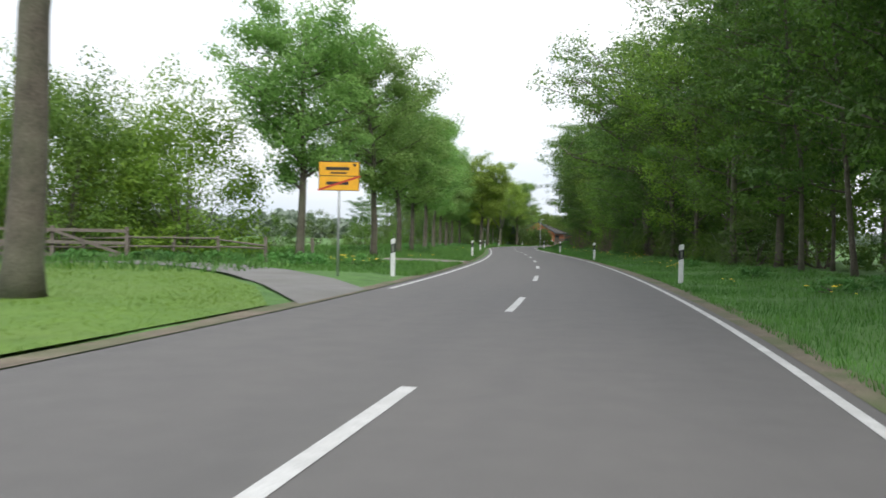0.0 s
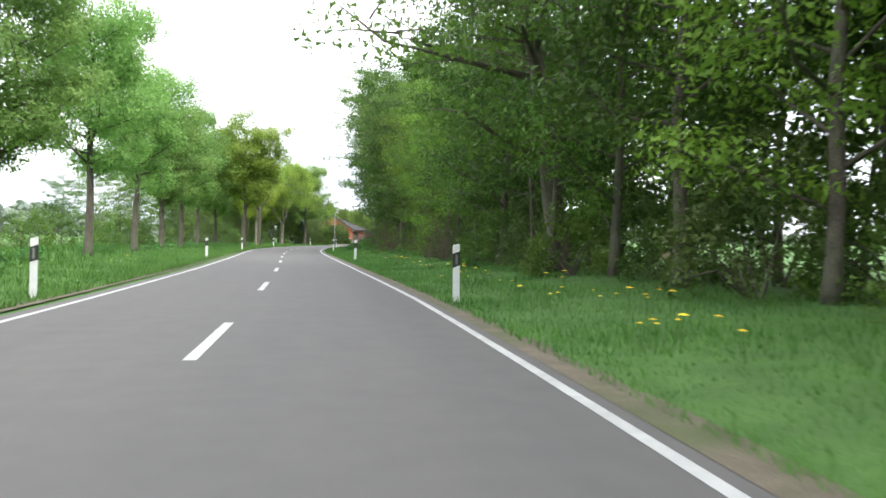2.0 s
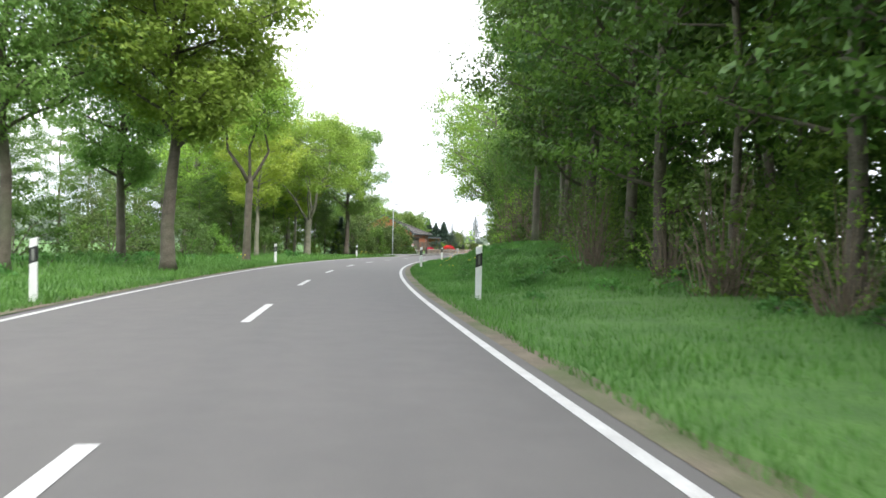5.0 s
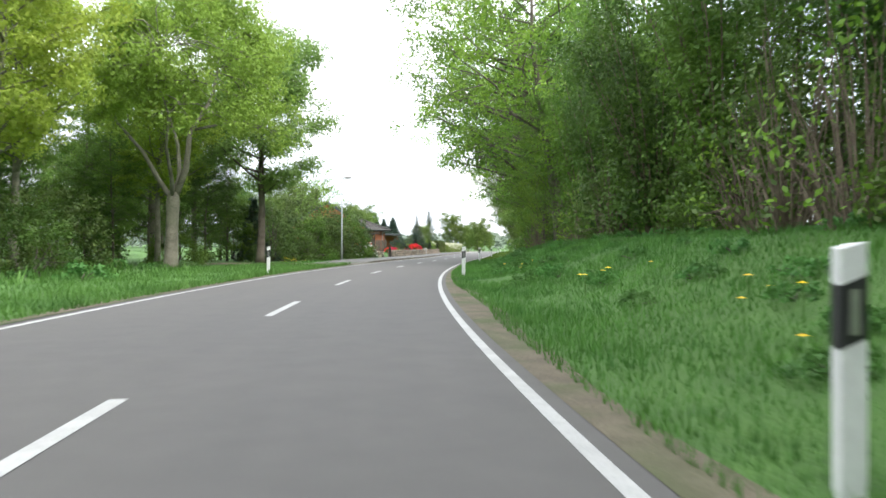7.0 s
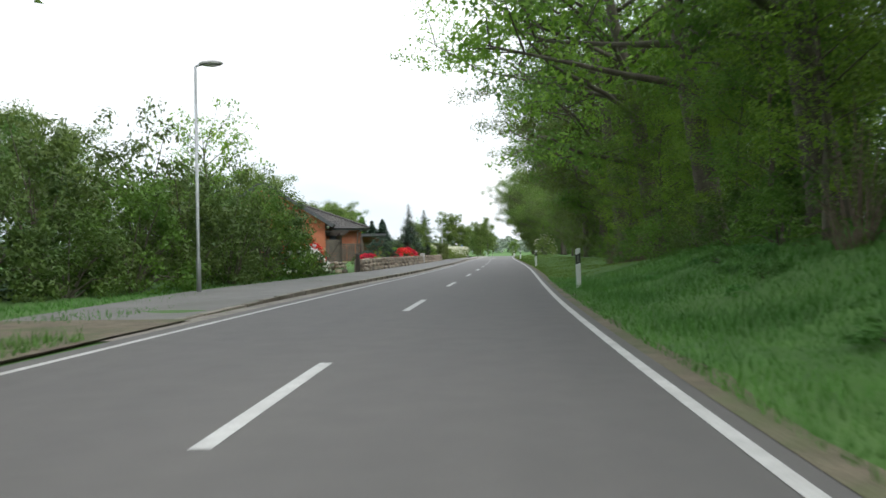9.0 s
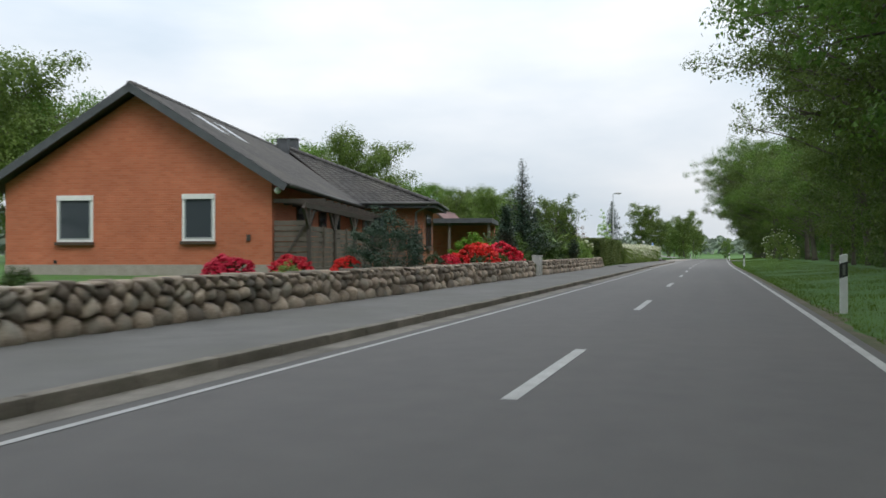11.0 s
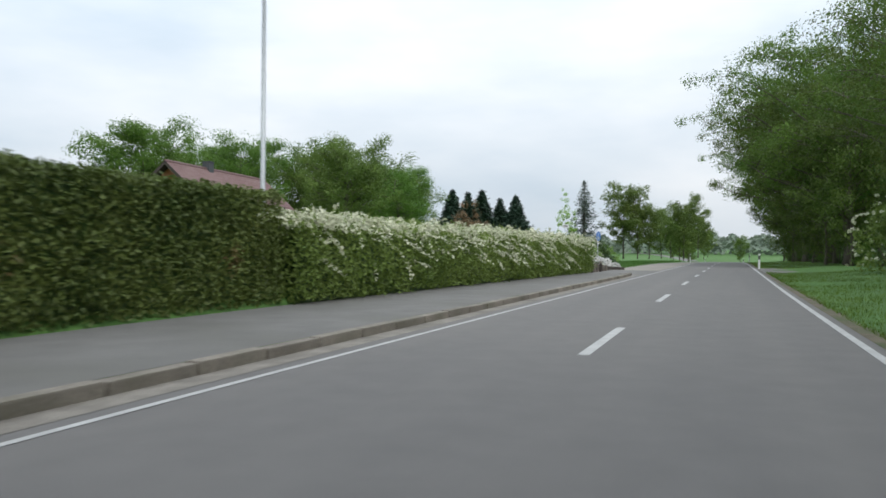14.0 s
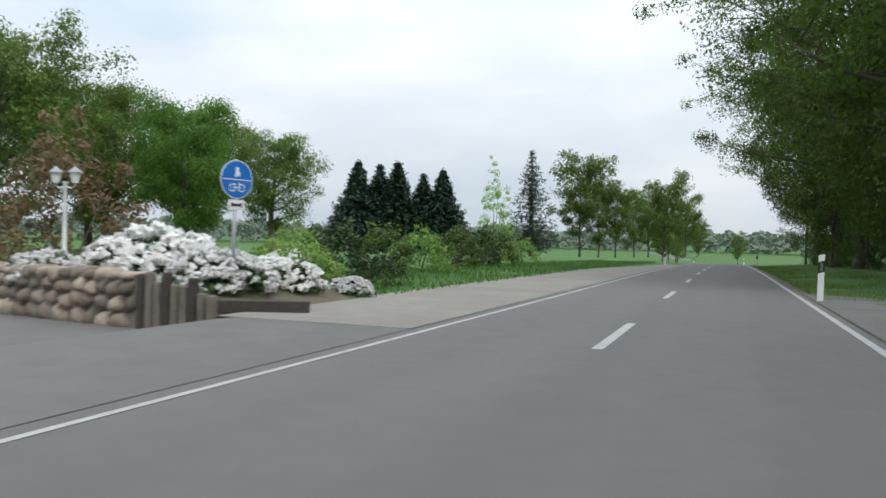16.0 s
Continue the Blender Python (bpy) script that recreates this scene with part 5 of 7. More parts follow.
# wing roof: a flatter slope to the road and a hip to the gable side
tile_plane("roof_tiles", (8.3, 11.1, 3.3), (8.3, 16.35, 3.3), (0.2, 16.35, 6.42), (0.2, 15.0, 6.42), M_TILE, house)
part("roof", slab((8.3, 11.1, 3.28), (8.3, 16.35, 3.28), (0.2, 16.35, 6.38), (0.2, 15.0, 6.38), 0.12), M_WOOD_DARK, house, "dark boarded wing roof")
tile_plane("roof_tiles", (4.7, 11.1, 3.3), (8.3, 11.1, 3.3), (0.25, 15.0, 6.44), (0.15, 15.0, 6.44), M_TILE, house)
part("roof", slab((4.7, 11.1, 3.28), (8.3, 11.1, 3.28), (0.3, 14.95, 6.36), (0.2, 14.95, 6.36), 0.1), M_WOOD_DARK, house, "dark boarded wing roof")
bm = bmesh.new()
for _k in range(26):
    _u0, _u1 = _k / 26, (_k + 1.08) / 26
    _p, _q = Vector((8.32, 11.08, 3.33)), Vector((0.2, 15.0, 6.48))
    tube(bm, [_p.lerp(_q, _u0), _p.lerp(_q, _u1)], [0.105, 0.09], 8)
part("hip_tile", bm, M_TILE, house, "rounded hip tiles", smooth=True)
part("fascia", boxes((4.9, 11.05, 3.08, 8.36, 11.09, 3.32), (8.31, 11.1, 3.08, 8.35, 16.4, 3.32)), M_SLATE, house, "dark fascia board")
part("soffit", boxes((4.45, 11.1, 3.1, 8.3, 16.3, 3.14)), M_WOOD_DARK, house)
bm = bmesh.new()
tube(bm, [(8.42, 10.95, 3.28), (8.42, 16.45, 3.28)], [0.07, 0.07], 8)
tube(bm, [(5.0, 10.98, 3.28), (8.42, 10.98, 3.28)], [0.07, 0.07], 8)
part("gutter_pipe", bm, M_GUTTER_DARK, house, "dark grey roof gutter", smooth=True)
bm = bmesh.new()
tube(bm, [(8.1, 11.0, 3.22), (7.4, 11.6, 2.9), (7.3, 11.62, 0.3)], [0.045, 0.045, 0.045], 8)
part("downpipe", bm, M_STEEL, house, "grey rain pipe", smooth=True)
part("chimney", boxes((0.05, 14.1, 5.6, 0.55, 14.6, 6.72), (0.02, 14.07, 6.72, 0.58, 14.63, 6.78)), M_SLATE, house, "slate-clad chimney")
part("chimney", boxes((0.1, 15.6, 5.6, 0.6, 16.1, 6.95), (0.06, 15.56, 6.95, 0.64, 16.14, 7.02)), M_SLATE, house, "slate-clad chimney")
for _y0, _l in ((2.6, 0.8), (4.6, 0.8)):
    _za, _zb = RIDGE - 0.65 * 0.634, RIDGE - 1.75 * 0.634
    part("skylight", slab((0.65, _y0, _za + 0.06), (1.75, _y0, _zb + 0.06), (1.75, _y0 + _l, _zb + 0.06), (0.65, _y0 + _l, _za + 0.06), 0.05), M_STEEL, house, "metal-framed skylight")
    part("pane", slab((0.75, _y0 + 0.08, _za + 0.0), (1.65, _y0 + 0.08, _zb + 0.13), (1.65, _y0 + _l - 0.08, _zb + 0.13), (0.75, _y0 + _l - 0.08, _za + 0.0), 0.01), M_GLASS, house)
window(house, Matrix.Translation((-2.03, -0.002, 1.40)), 1.20, 1.48, M_FRAME_WHITE, "white-framed window with drawn net curtain", True, True, M_FRAME_BROWN)
window(house, Matrix.Translation((2.05, -0.002, 1.42)), 1.06, 1.48, M_FRAME_WHITE, "white-framed window with a roller shutter box", False, True, M_FRAME_BROWN)
window(house, Matrix.Translation((5.45, 11.695, 1.25)), 1.15, 1.6, M_FRAME_BROWN, "brown-framed window", True, False, M_FRAME_BROWN)
_rw = Matrix.Translation((7.725, 13.65, 1.25)) @ Matrix.Rotation(radians(90), 4, "Z")
window(house, _rw, 1.9, 1.6, M_FRAME_BROWN, "wide brown-framed window facing the road", False, False, M_FRAME_BROWN)
for _y0 in (3.2, 6.2, 8.6):
    window(house, Matrix.Translation((W2 + 0.002, _y0, 1.35)) @ Matrix.Rotation(radians(90), 4, "Z"), 1.1, 1.4, M_FRAME_BROWN, "brown-framed window under the pergola")
bm = bmesh.new()
bmesh.ops.create_uvsphere(bm, u_segments=12, v_segments=8, radius=0.11, matrix=Matrix.Translation((4.62, -0.12, 2.98)))
lamp_globe = part("wall_lamp", bm, M_LIGHT_GLASS, house, "white glass globe wall lamp", smooth=True)
part("meter_flap", boxes((3.6, -0.06, 1.42, 3.72, -0.002, 1.62), bevel=0.01), M_WOOD_DARK, house)
part("vent", boxes((-2.75, -0.04, 0.72, -2.65, -0.002, 0.82), bevel=0.006), M_SIGN_BLACK, house)

# pergola with screen fence in front of the terrace
pergola = empty("pergola", HOUSE, "dark-stained timber pergola over the terrace", "pergola")
_px = 5.55
for _k, _y0 in enumerate((0.1, 3.4, 6.7, 10.2)):
    part("post", boxes((_px - 0.06, _y0 - 0.06, 0.25, _px + 0.06, _y0 + 0.06, 2.43), bevel=0.008), M_WOOD_DARK, pergola)
    bm = bmesh.new()
    for _s in (-1, 1):
        box(bm, -0.04, -0.45, -0.04, 0.04, 0.45, 0.04, Matrix.Translation((_px, _y0 + _s * 0.33, 2.12)) @ Matrix.Rotation(radians(_s * 45), 4, "X"))
    part("brace", bm, M_WOOD_DARK, pergola)
    part("post", boxes((7.6 - 0.06, _y0 - 0.06, 0.25, 7.6 + 0.06, _y0 + 0.06, 2.43), bevel=0.008), M_WOOD_DARK, pergola) if _k == 3 else None
part("beam", boxes((_px - 0.05, -0.4, 2.43, _px + 0.05, 10.7, 2.6)), M_WOOD_DARK, pergola)
for _k in range(11):
    part("rafter", boxes((4.45, 0.0 + _k * 1.0, 2.6, 6.1, 0.08 + _k * 1.0, 2.73)), M_WOOD_DARK, pergola)
screen = empty("screen_fence", HOUSE, "dark woven-slat timber screen fence", "fence")
for _k in range(6):
    _y0 = 0.2 + _k * 1.72
    for _r in range(9):
        part("slat", slab((_px - 0.03 + 0.03 * (_r % 2), _y0, 0.42 + _r * 0.165), (_px - 0.03 + 0.03 * ((_r + 1) % 2), _y0 + 1.7, 0.42 + _r * 0.165), (_px - 0.03 + 0.03 * ((_r + 1) % 2), _y0 + 1.7, 0.57 + _r * 0.165), (_px - 0.03 + 0.03 * (_r % 2), _y0, 0.57 + _r * 0.165), 0.015), M_WOOD_BROWN, screen)
    part("post", boxes((_px - 0.045, _y0 - 0.05, 0.25, _px + 0.045, _y0 + 0.02, 1.95), bevel=0.006), M_WOOD_BROWN, screen)
for _r in range(10):
    part("slat", boxes((4.44, 0.08 + 0.03 * (_r % 2), 0.42 + _r * 0.165, _px - 0.07, 0.1 + 0.03 * (_r % 2), 0.57 + _r * 0.165)), M_WOOD_BROWN, screen)
part("brace", boxes((-0.9, -0.03, -0.03, 0.9, 0.0, 0.03), m=Matrix.Translation((5.0, 0.04, 1.2)) @ Matrix.Rotation(radians(-58), 4, "Y")), M_WOOD_DARK, screen)
for _k in range(3):
    for _r in range(9):
        part("slat", boxes((_px + 0.1 + _k * 0.75, 10.36 + 0.03 * (_r % 2), 0.42 + _r * 0.165, _px + 0.8 + _k * 0.75, 10.38 + 0.03 * (_r % 2), 0.57 + _r * 0.165)), M_WOOD_BROWN, screen)

# carport behind the house
carport = empty("carport", Matrix.Translation((34.6, 224.0, 0.35)) @ Matrix.Rotation(radians(-10), 4, "Z"), "timber carport with a flat grey-edged roof", "carport")
part("roof", boxes((-1.5, 0, 2.35, 3.4, 5, 2.6)), M_SLATE, carport, "flat grey roof")
part("wall", boxes((-1.3, 4.0, 0, 3.2, 4.9, 2.35)), M_BRICK_RED, carport)
for _x in (-1.2, 1.0, 3.2):
    part("post", boxes((_x - 0.07, 0.3, 0, _x + 0.07, 0.44, 2.35)), M_WOOD_GREY, carport)
shed = empty("garden_shed", Matrix.Translation((42.2, 235.0, 0.2)) @ Matrix.Rotation(radians(-22), 4, "Z"), "dark timber garden shed with a flat roof", "shed")
part("wall", boxes((-1.48, 0.03, 0, 1.28, 2.38, 1.65)), M_WOOD_DARK, shed)
for _k in range(14):
    part("board", boxes((-1.5 + 0.2 * _k, 0.0, 0.02, -1.31 + 0.2 * _k, 0.026, 1.64), bevel=0.004), M_WOOD_DARK, shed)
part("roof", boxes((-1.7, -0.25, 1.65, 1.5, 2.6, 1.8), bevel=0.01), M_SLATE, shed)

# the second house, red brick under a brown roof
HOUSE2 = Matrix.Translation((35.6, 282.8, 0.0)) @ Matrix.Rotation(radians(-14), 4, "Z")
house2 = empty("house", HOUSE2, "red brick house with a steep brown tiled roof", "house")
part("wall", prism([(-4.3, 0), (4.3, 0), (4.3, 2.6), (0, 6.5), (-4.3, 2.6)], 0.0, 13.4), M_BRICK_RED, house2, "red brick wall")
for _s in (-1, 1):
    part("roof", slab((_s * 4.9, -0.5, 2.35), (_s * 4.9, 13.9, 2.35), (0, 13.9, 6.85), (0, -0.5, 6.85), 0.12), M_WOOD_DARK, house2)
    tile_plane("roof_tiles", (_s * 4.9, -0.5, 2.36), (_s * 4.9, 13.9, 2.36), (0, 13.9, 6.86), (0, -0.5, 6.86), M_TILE_RED, house2)
    part("bargeboard", slab((_s * 4.9, -0.55, 2.4), (_s * 4.9, -0.49, 2.4), (0, -0.49, 6.9), (0, -0.55, 6.9), 0.2), M_WOOD_DARK, house2)
bm = bmesh.new()
for _k in range(40):
    tube(bm, [(0, -0.5 + _k * 0.36, 6.86), (0, -0.5 + _k * 0.36 + 0.38, 6.88)], [0.105, 0.115], 8)
part("ridge_tile", bm, M_TILE_RED, house2, "rounded ridge tiles", smooth=True)
part("chimney", boxes((-0.3, 4.6, 5.8, 0.3, 5.2, 7.35), (-0.35, 4.55, 7.35, 0.35, 5.25, 7.42)), M_SLATE, house2, "slate-clad chimney")
# pent dormer on the road side
part("dormer", prism([(2.3, 4.35), (3.9, 3.4), (3.9, 4.35), (2.3, 4.85)], 6.2, 9.6), M_WOOD_DARK, house2, "small dormer under a pent roof")
tile_plane("dormer_tiles", (4.15, 5.9, 4.3), (4.15, 9.9, 4.3), (1.9, 9.9, 5.0), (1.9, 5.9, 5.0), M_TILE_RED, house2)
window(house2, Matrix.Translation((3.905, 7.9, 3.45)) @ Matrix.Rotation(radians(90), 4, "Z"), 1.6, 0.75, M_FRAME_WHITE, "white-framed dormer window")
window(house2, Matrix.Translation((0.0, -0.002, 3.6)), 1.3, 1.2, M_FRAME_WHITE, "white-framed gable window")


# ---- boulder walls ----
def clipped(poly, px, pz, nx, nz):
    """The part of a polygon that lies behind a line through (px, pz) with the normal (nx, nz)."""
    out = []
    for (ax, az), (bx, bz) in zip(poly, poly[1:] + poly[:1]):
        da, db = (ax - px) * nx + (az - pz) * nz, (bx - px) * nx + (bz - pz) * nz
        if da <= 0:
            out.append((ax, az))
        if (da < 0) != (db < 0):
            u = da / (da - db)
            out.append((ax + (bx - ax) * u, az + (bz - az) * u))
    return out


def boulder_wall(label, p_of, length, courses, name="boulder_wall", joint=0.012):
    """Fieldstones fitted to one another. p_of(s) gives the foot's place and the face's heading at s metres along; courses are (stone width, height), from the foot up."""
    wall = tagged(new(name), label, "stone wall")
    seeds, z = [], 0.0
    for w, h in courses:
        s = random.uniform(-0.4, 0) * w
        while s < length + 0.1:
            ww = w * random.uniform(0.65, 1.4)
            seeds.append((s + ww / 2, z + h / 2 + random.uniform(-0.22, 0.22) * h))
            s += ww
        z += h
    for sx, sz in seeds:
        if not 0 < sx < length:
            continue
        top = z * random.uniform(0.95, 1.06)
        poly = [(max(0, sx - 0.6), -0.07), (min(length, sx + 0.6), -0.07), (min(length, sx + 0.6), top), (max(0, sx - 0.6), top)]
        for ox, oz in seeds:
            if (ox, oz) != (sx, sz) and abs(ox - sx) < 0.9:
                poly = clipped(poly, (sx + ox) / 2, (sz + oz) / 2, ox - sx, oz - sz)
        if len(poly) < 3:
            continue
        cx, cz = sum(a for a, _ in poly) / len(poly), sum(b for _, b in poly) / len(poly)
        size = math.sqrt(max(1e-4, sum(math.hypot(a - cx, b - cz) ** 2 for a, b in poly) / len(poly)))
        poly = [(cx + (a - cx) * (1 - joint / size), cz + (b - cz) * (1 - joint / size)) for a, b in poly]
        poly = [((a[0] * (1 - u) + b[0] * u), (a[1] * (1 - u) + b[1] * u)) for a, b in zip(poly, poly[1:] + poly[:1]) for u in (0.22, 0.78)]
        n, bulge, tilt, lean = len(poly), size * random.uniform(0.55, 0.85), random.uniform(-0.25, 0.25), random.uniform(-0.05, 0.3)
        verts, faces = [], []
        for k, (scale, out) in enumerate(((0.9, -0.28), (1.0, -0.05), (0.93, 0.35 * bulge), (0.66, 0.86 * bulge))):
            for a, b in poly:
                da, db = (a - cx) * scale, (b - cz) * scale
                verts.append((out + (tilt * da - lean * db if k > 1 else 0) + random.uniform(-0.05, 0.05) * size, da, cz + db))
        verts.append((bulge, random.uniform(-0.15, 0.15) * size, cz + random.uniform(-0.15, 0.15) * size))
        for k in range(3):
            faces += [(k * n + i, k * n + (i + 1) % n, (k + 1) * n + (i + 1) % n, (k + 1) * n + i) for i in range(n)]
        faces += [(3 * n + i, 3 * n + (i + 1) % n, 4 * n) for i in range(n)]
        me = bpy.data.meshes.new("boulder")
        me.from_pydata(verts, [], faces)
        me.polygons.foreach_set("use_smooth", [True] * len(me.polygons))
        o = link_mesh("boulder", me, M_STONE, wall)
        p, face = p_of(cx)
        o.matrix_basis = Matrix.Translation(p) @ Matrix.Rotation(radians(face), 4, "Z") @ Matrix.Translation((random.uniform(-0.03, 0.02), 0, 0))
    return wall


def road_wall(y0):
    def f(s):
        y = y0 + s * 0.93
        p = at(y, wall_line(y) - 0.06, 0, False)
        p.z = 0.09
        return p, heading(y)
    return f


COURSES = ((0.42, 0.26), (0.31, 0.185), (0.25, 0.115), (0.22, 0.06))
boulder_wall("dry-stacked fieldstone boulder wall along the footway", road_wall(184.6), 27.8, COURSES)
boulder_wall("dry-stacked fieldstone boulder wall beside the hedge", road_wall(212.4), 18.9, COURSES)
soil_bank = tagged(strip("soil_bank", 185.0, 230.6, lambda y: wall_line(y) - 0.62, lambda y: wall_line(y) - 0.16, 0.6, M_DIRT, step=1.0, cols=3), "dark garden soil behind the boulder wall", "soil", kind="structure")
soil_face = tagged(grid_mesh("soil_face", [[(lambda v: (v.x, v.y, z))(at(y, wall_line(y) - 0.16, 0, False)) for z in (0.0, 0.6)] for y in np.arange(185.0, 230.7, 1.0)], M_DIRT), "dark soil filling the gaps of the boulder wall", "soil", kind="structure")
# end of the wall by the first entrance: dark timber post and a big stone
_p = at(184.4, -5.7, 0, False)
gate_post = empty("gate_post", Matrix.Translation(_p) @ Matrix.Rotation(radians(heading(185)), 4, "Z"), "dark weathered timber gate post beside the wall", "post")
part("post_body", boxes((-0.09, -0.09, 0.0, 0.09, 0.09, 0.95), bevel=0.02), M_WOOD_DARK, gate_post)
part("cap", boxes((-0.10, -0.10, 0.95, 0.10, 0.10, 0.99), bevel=0.01), M_SLATE, gate_post)
boulder_wall("low boulder wall turning in at the yard entrance", lambda s: (at(184.2, -6.2 - s, 0, False) + Vector((0, 0, 0.05)), heading(185) - 90), 3.2, COURSES[:3])

# grey cable cabinet in the wall
_p = at(211.6, -5.65, 0.1, False)
cabinet = empty("cable_cabinet", Matrix.Translation(_p) @ Matrix.Rotation(radians(heading(211.6)), 4, "Z"), "pale grey plastic cable cabinet with a sloped lid", "cabinet")
part("body", boxes((-0.16, -0.28, 0.0, 0.16, 0.28, 0.78), bevel=0.012), M_BOX_GREY, cabinet)
part("lid", boxes((-0.18, -0.30, 0.78, 0.18, 0.30, 0.835), bevel=0.012), M_BOX_GREY, cabinet)
part("door", boxes((0.16, -0.245, 0.06, 0.172, 0.245, 0.73), bevel=0.004), M_BOX_GREY, cabinet)
part("lock", boxes((0.172, 0.16, 0.42, 0.182, 0.2, 0.5)), M_SIGN_BLACK, cabinet)
part("foot", boxes((-0.15, -0.27, -0.15, 0.15, 0.27, 0.0)), M_KERB, cabinet)


# ---- hedges ----
def hedge(name, label, y0, y1, lat_front, depth, height, leaf, density, mat, core=True, fuzz=0.05, zfoot=0.1, sprays=None, spray_n=0, group=""):
    """A hedge along the road: a dense woody core, leaves over its faces and, where it flowers, arching sprays."""
    root = empty(name, Matrix(), label, "hedge")
    rng = np.random.default_rng(int(y0))
    n = int((y1 - y0) * density)
    ys = rng.uniform(y0, y1, n)
    face = rng.random(n)
    hs, ls = np.empty(n), np.empty(n)
    front, top = face < 0.5, (face >= 0.5) & (face < 0.82)
    rest = ~(front | top)
    lump = np.array([0.09 * noise.noise(Vector((y * 0.9, 0, 1))) + 0.05 * noise.noise(Vector((y * 3, 4, 1))) for y in ys])
    hs[front], ls[front] = rng.uniform(0.04, height, front.sum()), rng.normal(0, fuzz, front.sum())
    hs[top], ls[top] = height + rng.normal(0, fuzz, top.sum()), -rng.uniform(0, depth, top.sum())
    hs[rest], ls[rest] = rng.uniform(0.04, height, rest.sum()), -depth + rng.normal(0, fuzz, rest.sum())
    ends = rng.random(n) < 0.05
    ys[ends] = np.where(rng.random(ends.sum()) < 0.5, y0, y1)
    ls[ends] = -rng.uniform(0, depth, ends.sum())
    hs[ends] = rng.uniform(0.05, height, ends.sum())
    bulge = 0.12 * np.sin(np.clip(hs / height, 0, 1) * math.pi) if sprays else 0
    pts = np.array([tuple(at(y, (lat_front(y) if callable(lat_front) else lat_front) + l, 0, False)) for y, l in zip(ys, ls + lump + bulge)])
    pts[:, 2] = zfoot + hs + (lump * 0.8 if not sprays else lump * 1.6)
    raw("foliage", leaves(pts, leaf, rng, up=0.1), 4, mat, root)
    if core:
        rows = []
        for y in np.arange(y0 + 0.1, y1, 0.5):
            lf = (lat_front(y) if callable(lat_front) else lat_front)
            rows.append([(lambda v: (v.x, v.y, zfoot + z))(at(y, lf + l, 0, False)) for l, z in ((-0.10, 0), (-0.10, height * 0.94), (-depth + 0.1, height * 0.94), (-depth + 0.1, 0))])
        grid_mesh("twig_core", rows, M_LEAF_RHODO, root, "dark inner twigs", smooth=False)
    if sprays is not None:
        fl, st = [], bmesh.new()
        for k in range(spray_n):
            y = rng.uniform(y0, y1)
            lf = (lat_front(y) if callable(lat_front) else lat_front)
            if rng.random() < 0.94:
                l0, h0 = lf - rng.uniform(-0.05, depth), height * rng.uniform(0.9, 1.05)
                d = Vector((rng.normal() * 0.5 + 0.25, rng.normal() * 0.5, rng.uniform(0.25, 0.9)))
            else:
                l0, h0 = lf + 0.02, height * rng.uniform(0.45, 1.0)
                d = Vector((rng.uniform(0.4, 1.0), rng.normal() * 0.6, rng.uniform(-0.1, 0.5)))
            p = at(y, l0, 0, False)
            p.z = zfoot + h0
            d = Matrix.Rotation(radians(heading(y)), 3, "Z") @ d.normalized()
            ln = rng.uniform(0.35, 0.9)
            q = [p + d * (ln * u) + Vector((0, 0, -0.55 * ln * u * u)) for u in (0, 0.35, 0.7, 1.0)]
            for u in np.linspace(0.15, 1.0, 15):
                i = min(2, int(u * 3))
                c = q[i].lerp(q[i + 1], u * 3 - i)
                for _ in range(2):
                    fl.append((c.x + rng.normal() * 0.022, c.y + rng.normal() * 0.022, c.z + rng.normal() * 0.022))
        raw("blossom", leaves(np.array(fl), 0.034, rng, up=0.3, narrow=0.75), 4, sprays, root)
    return root


hedge("clipped_hedge", "tall clipped green hedge, straight and square", 230.4, 242.5, lambda y: float(np.interp(y, [230, 244], [-5.65, -5.75])), 1.2, 1.87, 0.038, 5600, M_LEAF_HEDGE, fuzz=0.035)
hedge("spiraea_hedge", "loose green spiraea hedge with arching white blossom sprays", 242.7, 264.8, lambda y: float(np.interp(y, [243, 250, 262, 266], [-5.55, -5.35, -4.75, -4.55])), 1.3, 1.4, 0.042, 2900, M_LEAF_SPIR, fuzz=0.12, sprays=M_CREAM, spray_n=1250)

# ---- garden shrubs behind the wall ----
def put(ob, y, lat, size=1.0, turn=None, z=0.42, tall=1.0):
    p = at(y, lat, 0, False)
    ob.matrix_basis = Matrix.Translation((p.x, p.y, z)) @ Matrix.Rotation(radians(random.uniform(0, 360) if turn is None else turn), 4, "Z") @ Matrix.Diagonal((size, size, size * tall, 1))
    return ob


R = np.random.default_rng
azalea = Nursery(*[shrub("azalea", "low azalea covered in bright red blossom", R(200 + i), h=0.85, w=0.75, leaf=0.05, clumps=70, per=22, clump=0.16, leaf_mat=M_LEAF_RHODO, bloom=M_RED, bloom_n=330, bloom_r=0.085) for i in range(2)])
for _y, _l, _s in ((184.0, -8.4, 1.5), (187.5, -10.5, 0.8), (193.0, -7.0, 0.62), (195.4, -7.2, 0.62), (200.9, -8.8, 0.55), (203.6, -6.7, 0.6), (205.0, -6.9, 0.65), (206.9, -6.75, 1.05), (209.9, -6.75, 1.1)):
    _p = at(_y, _l, 0, False)
    azalea.plant((_p.x, _p.y, 0.42), _s, group="red azaleas")
put(shrub("juniper", "spreading dark green juniper", R(210), h=1.7, w=1.15, leaf=0.035, clumps=130, per=80, clump=0.24, leaf_mat=M_NEEDLE, spiky=0.4), 201.0, -7.5)
put(shrub("box_dome", "clipped yellow-green dome of box", R(211), h=1.65, w=1.1, leaf=0.045, clumps=150, per=44, clump=0.16, leaf_mat=M_LEAF_YOUNG), 213.2, -9.0)
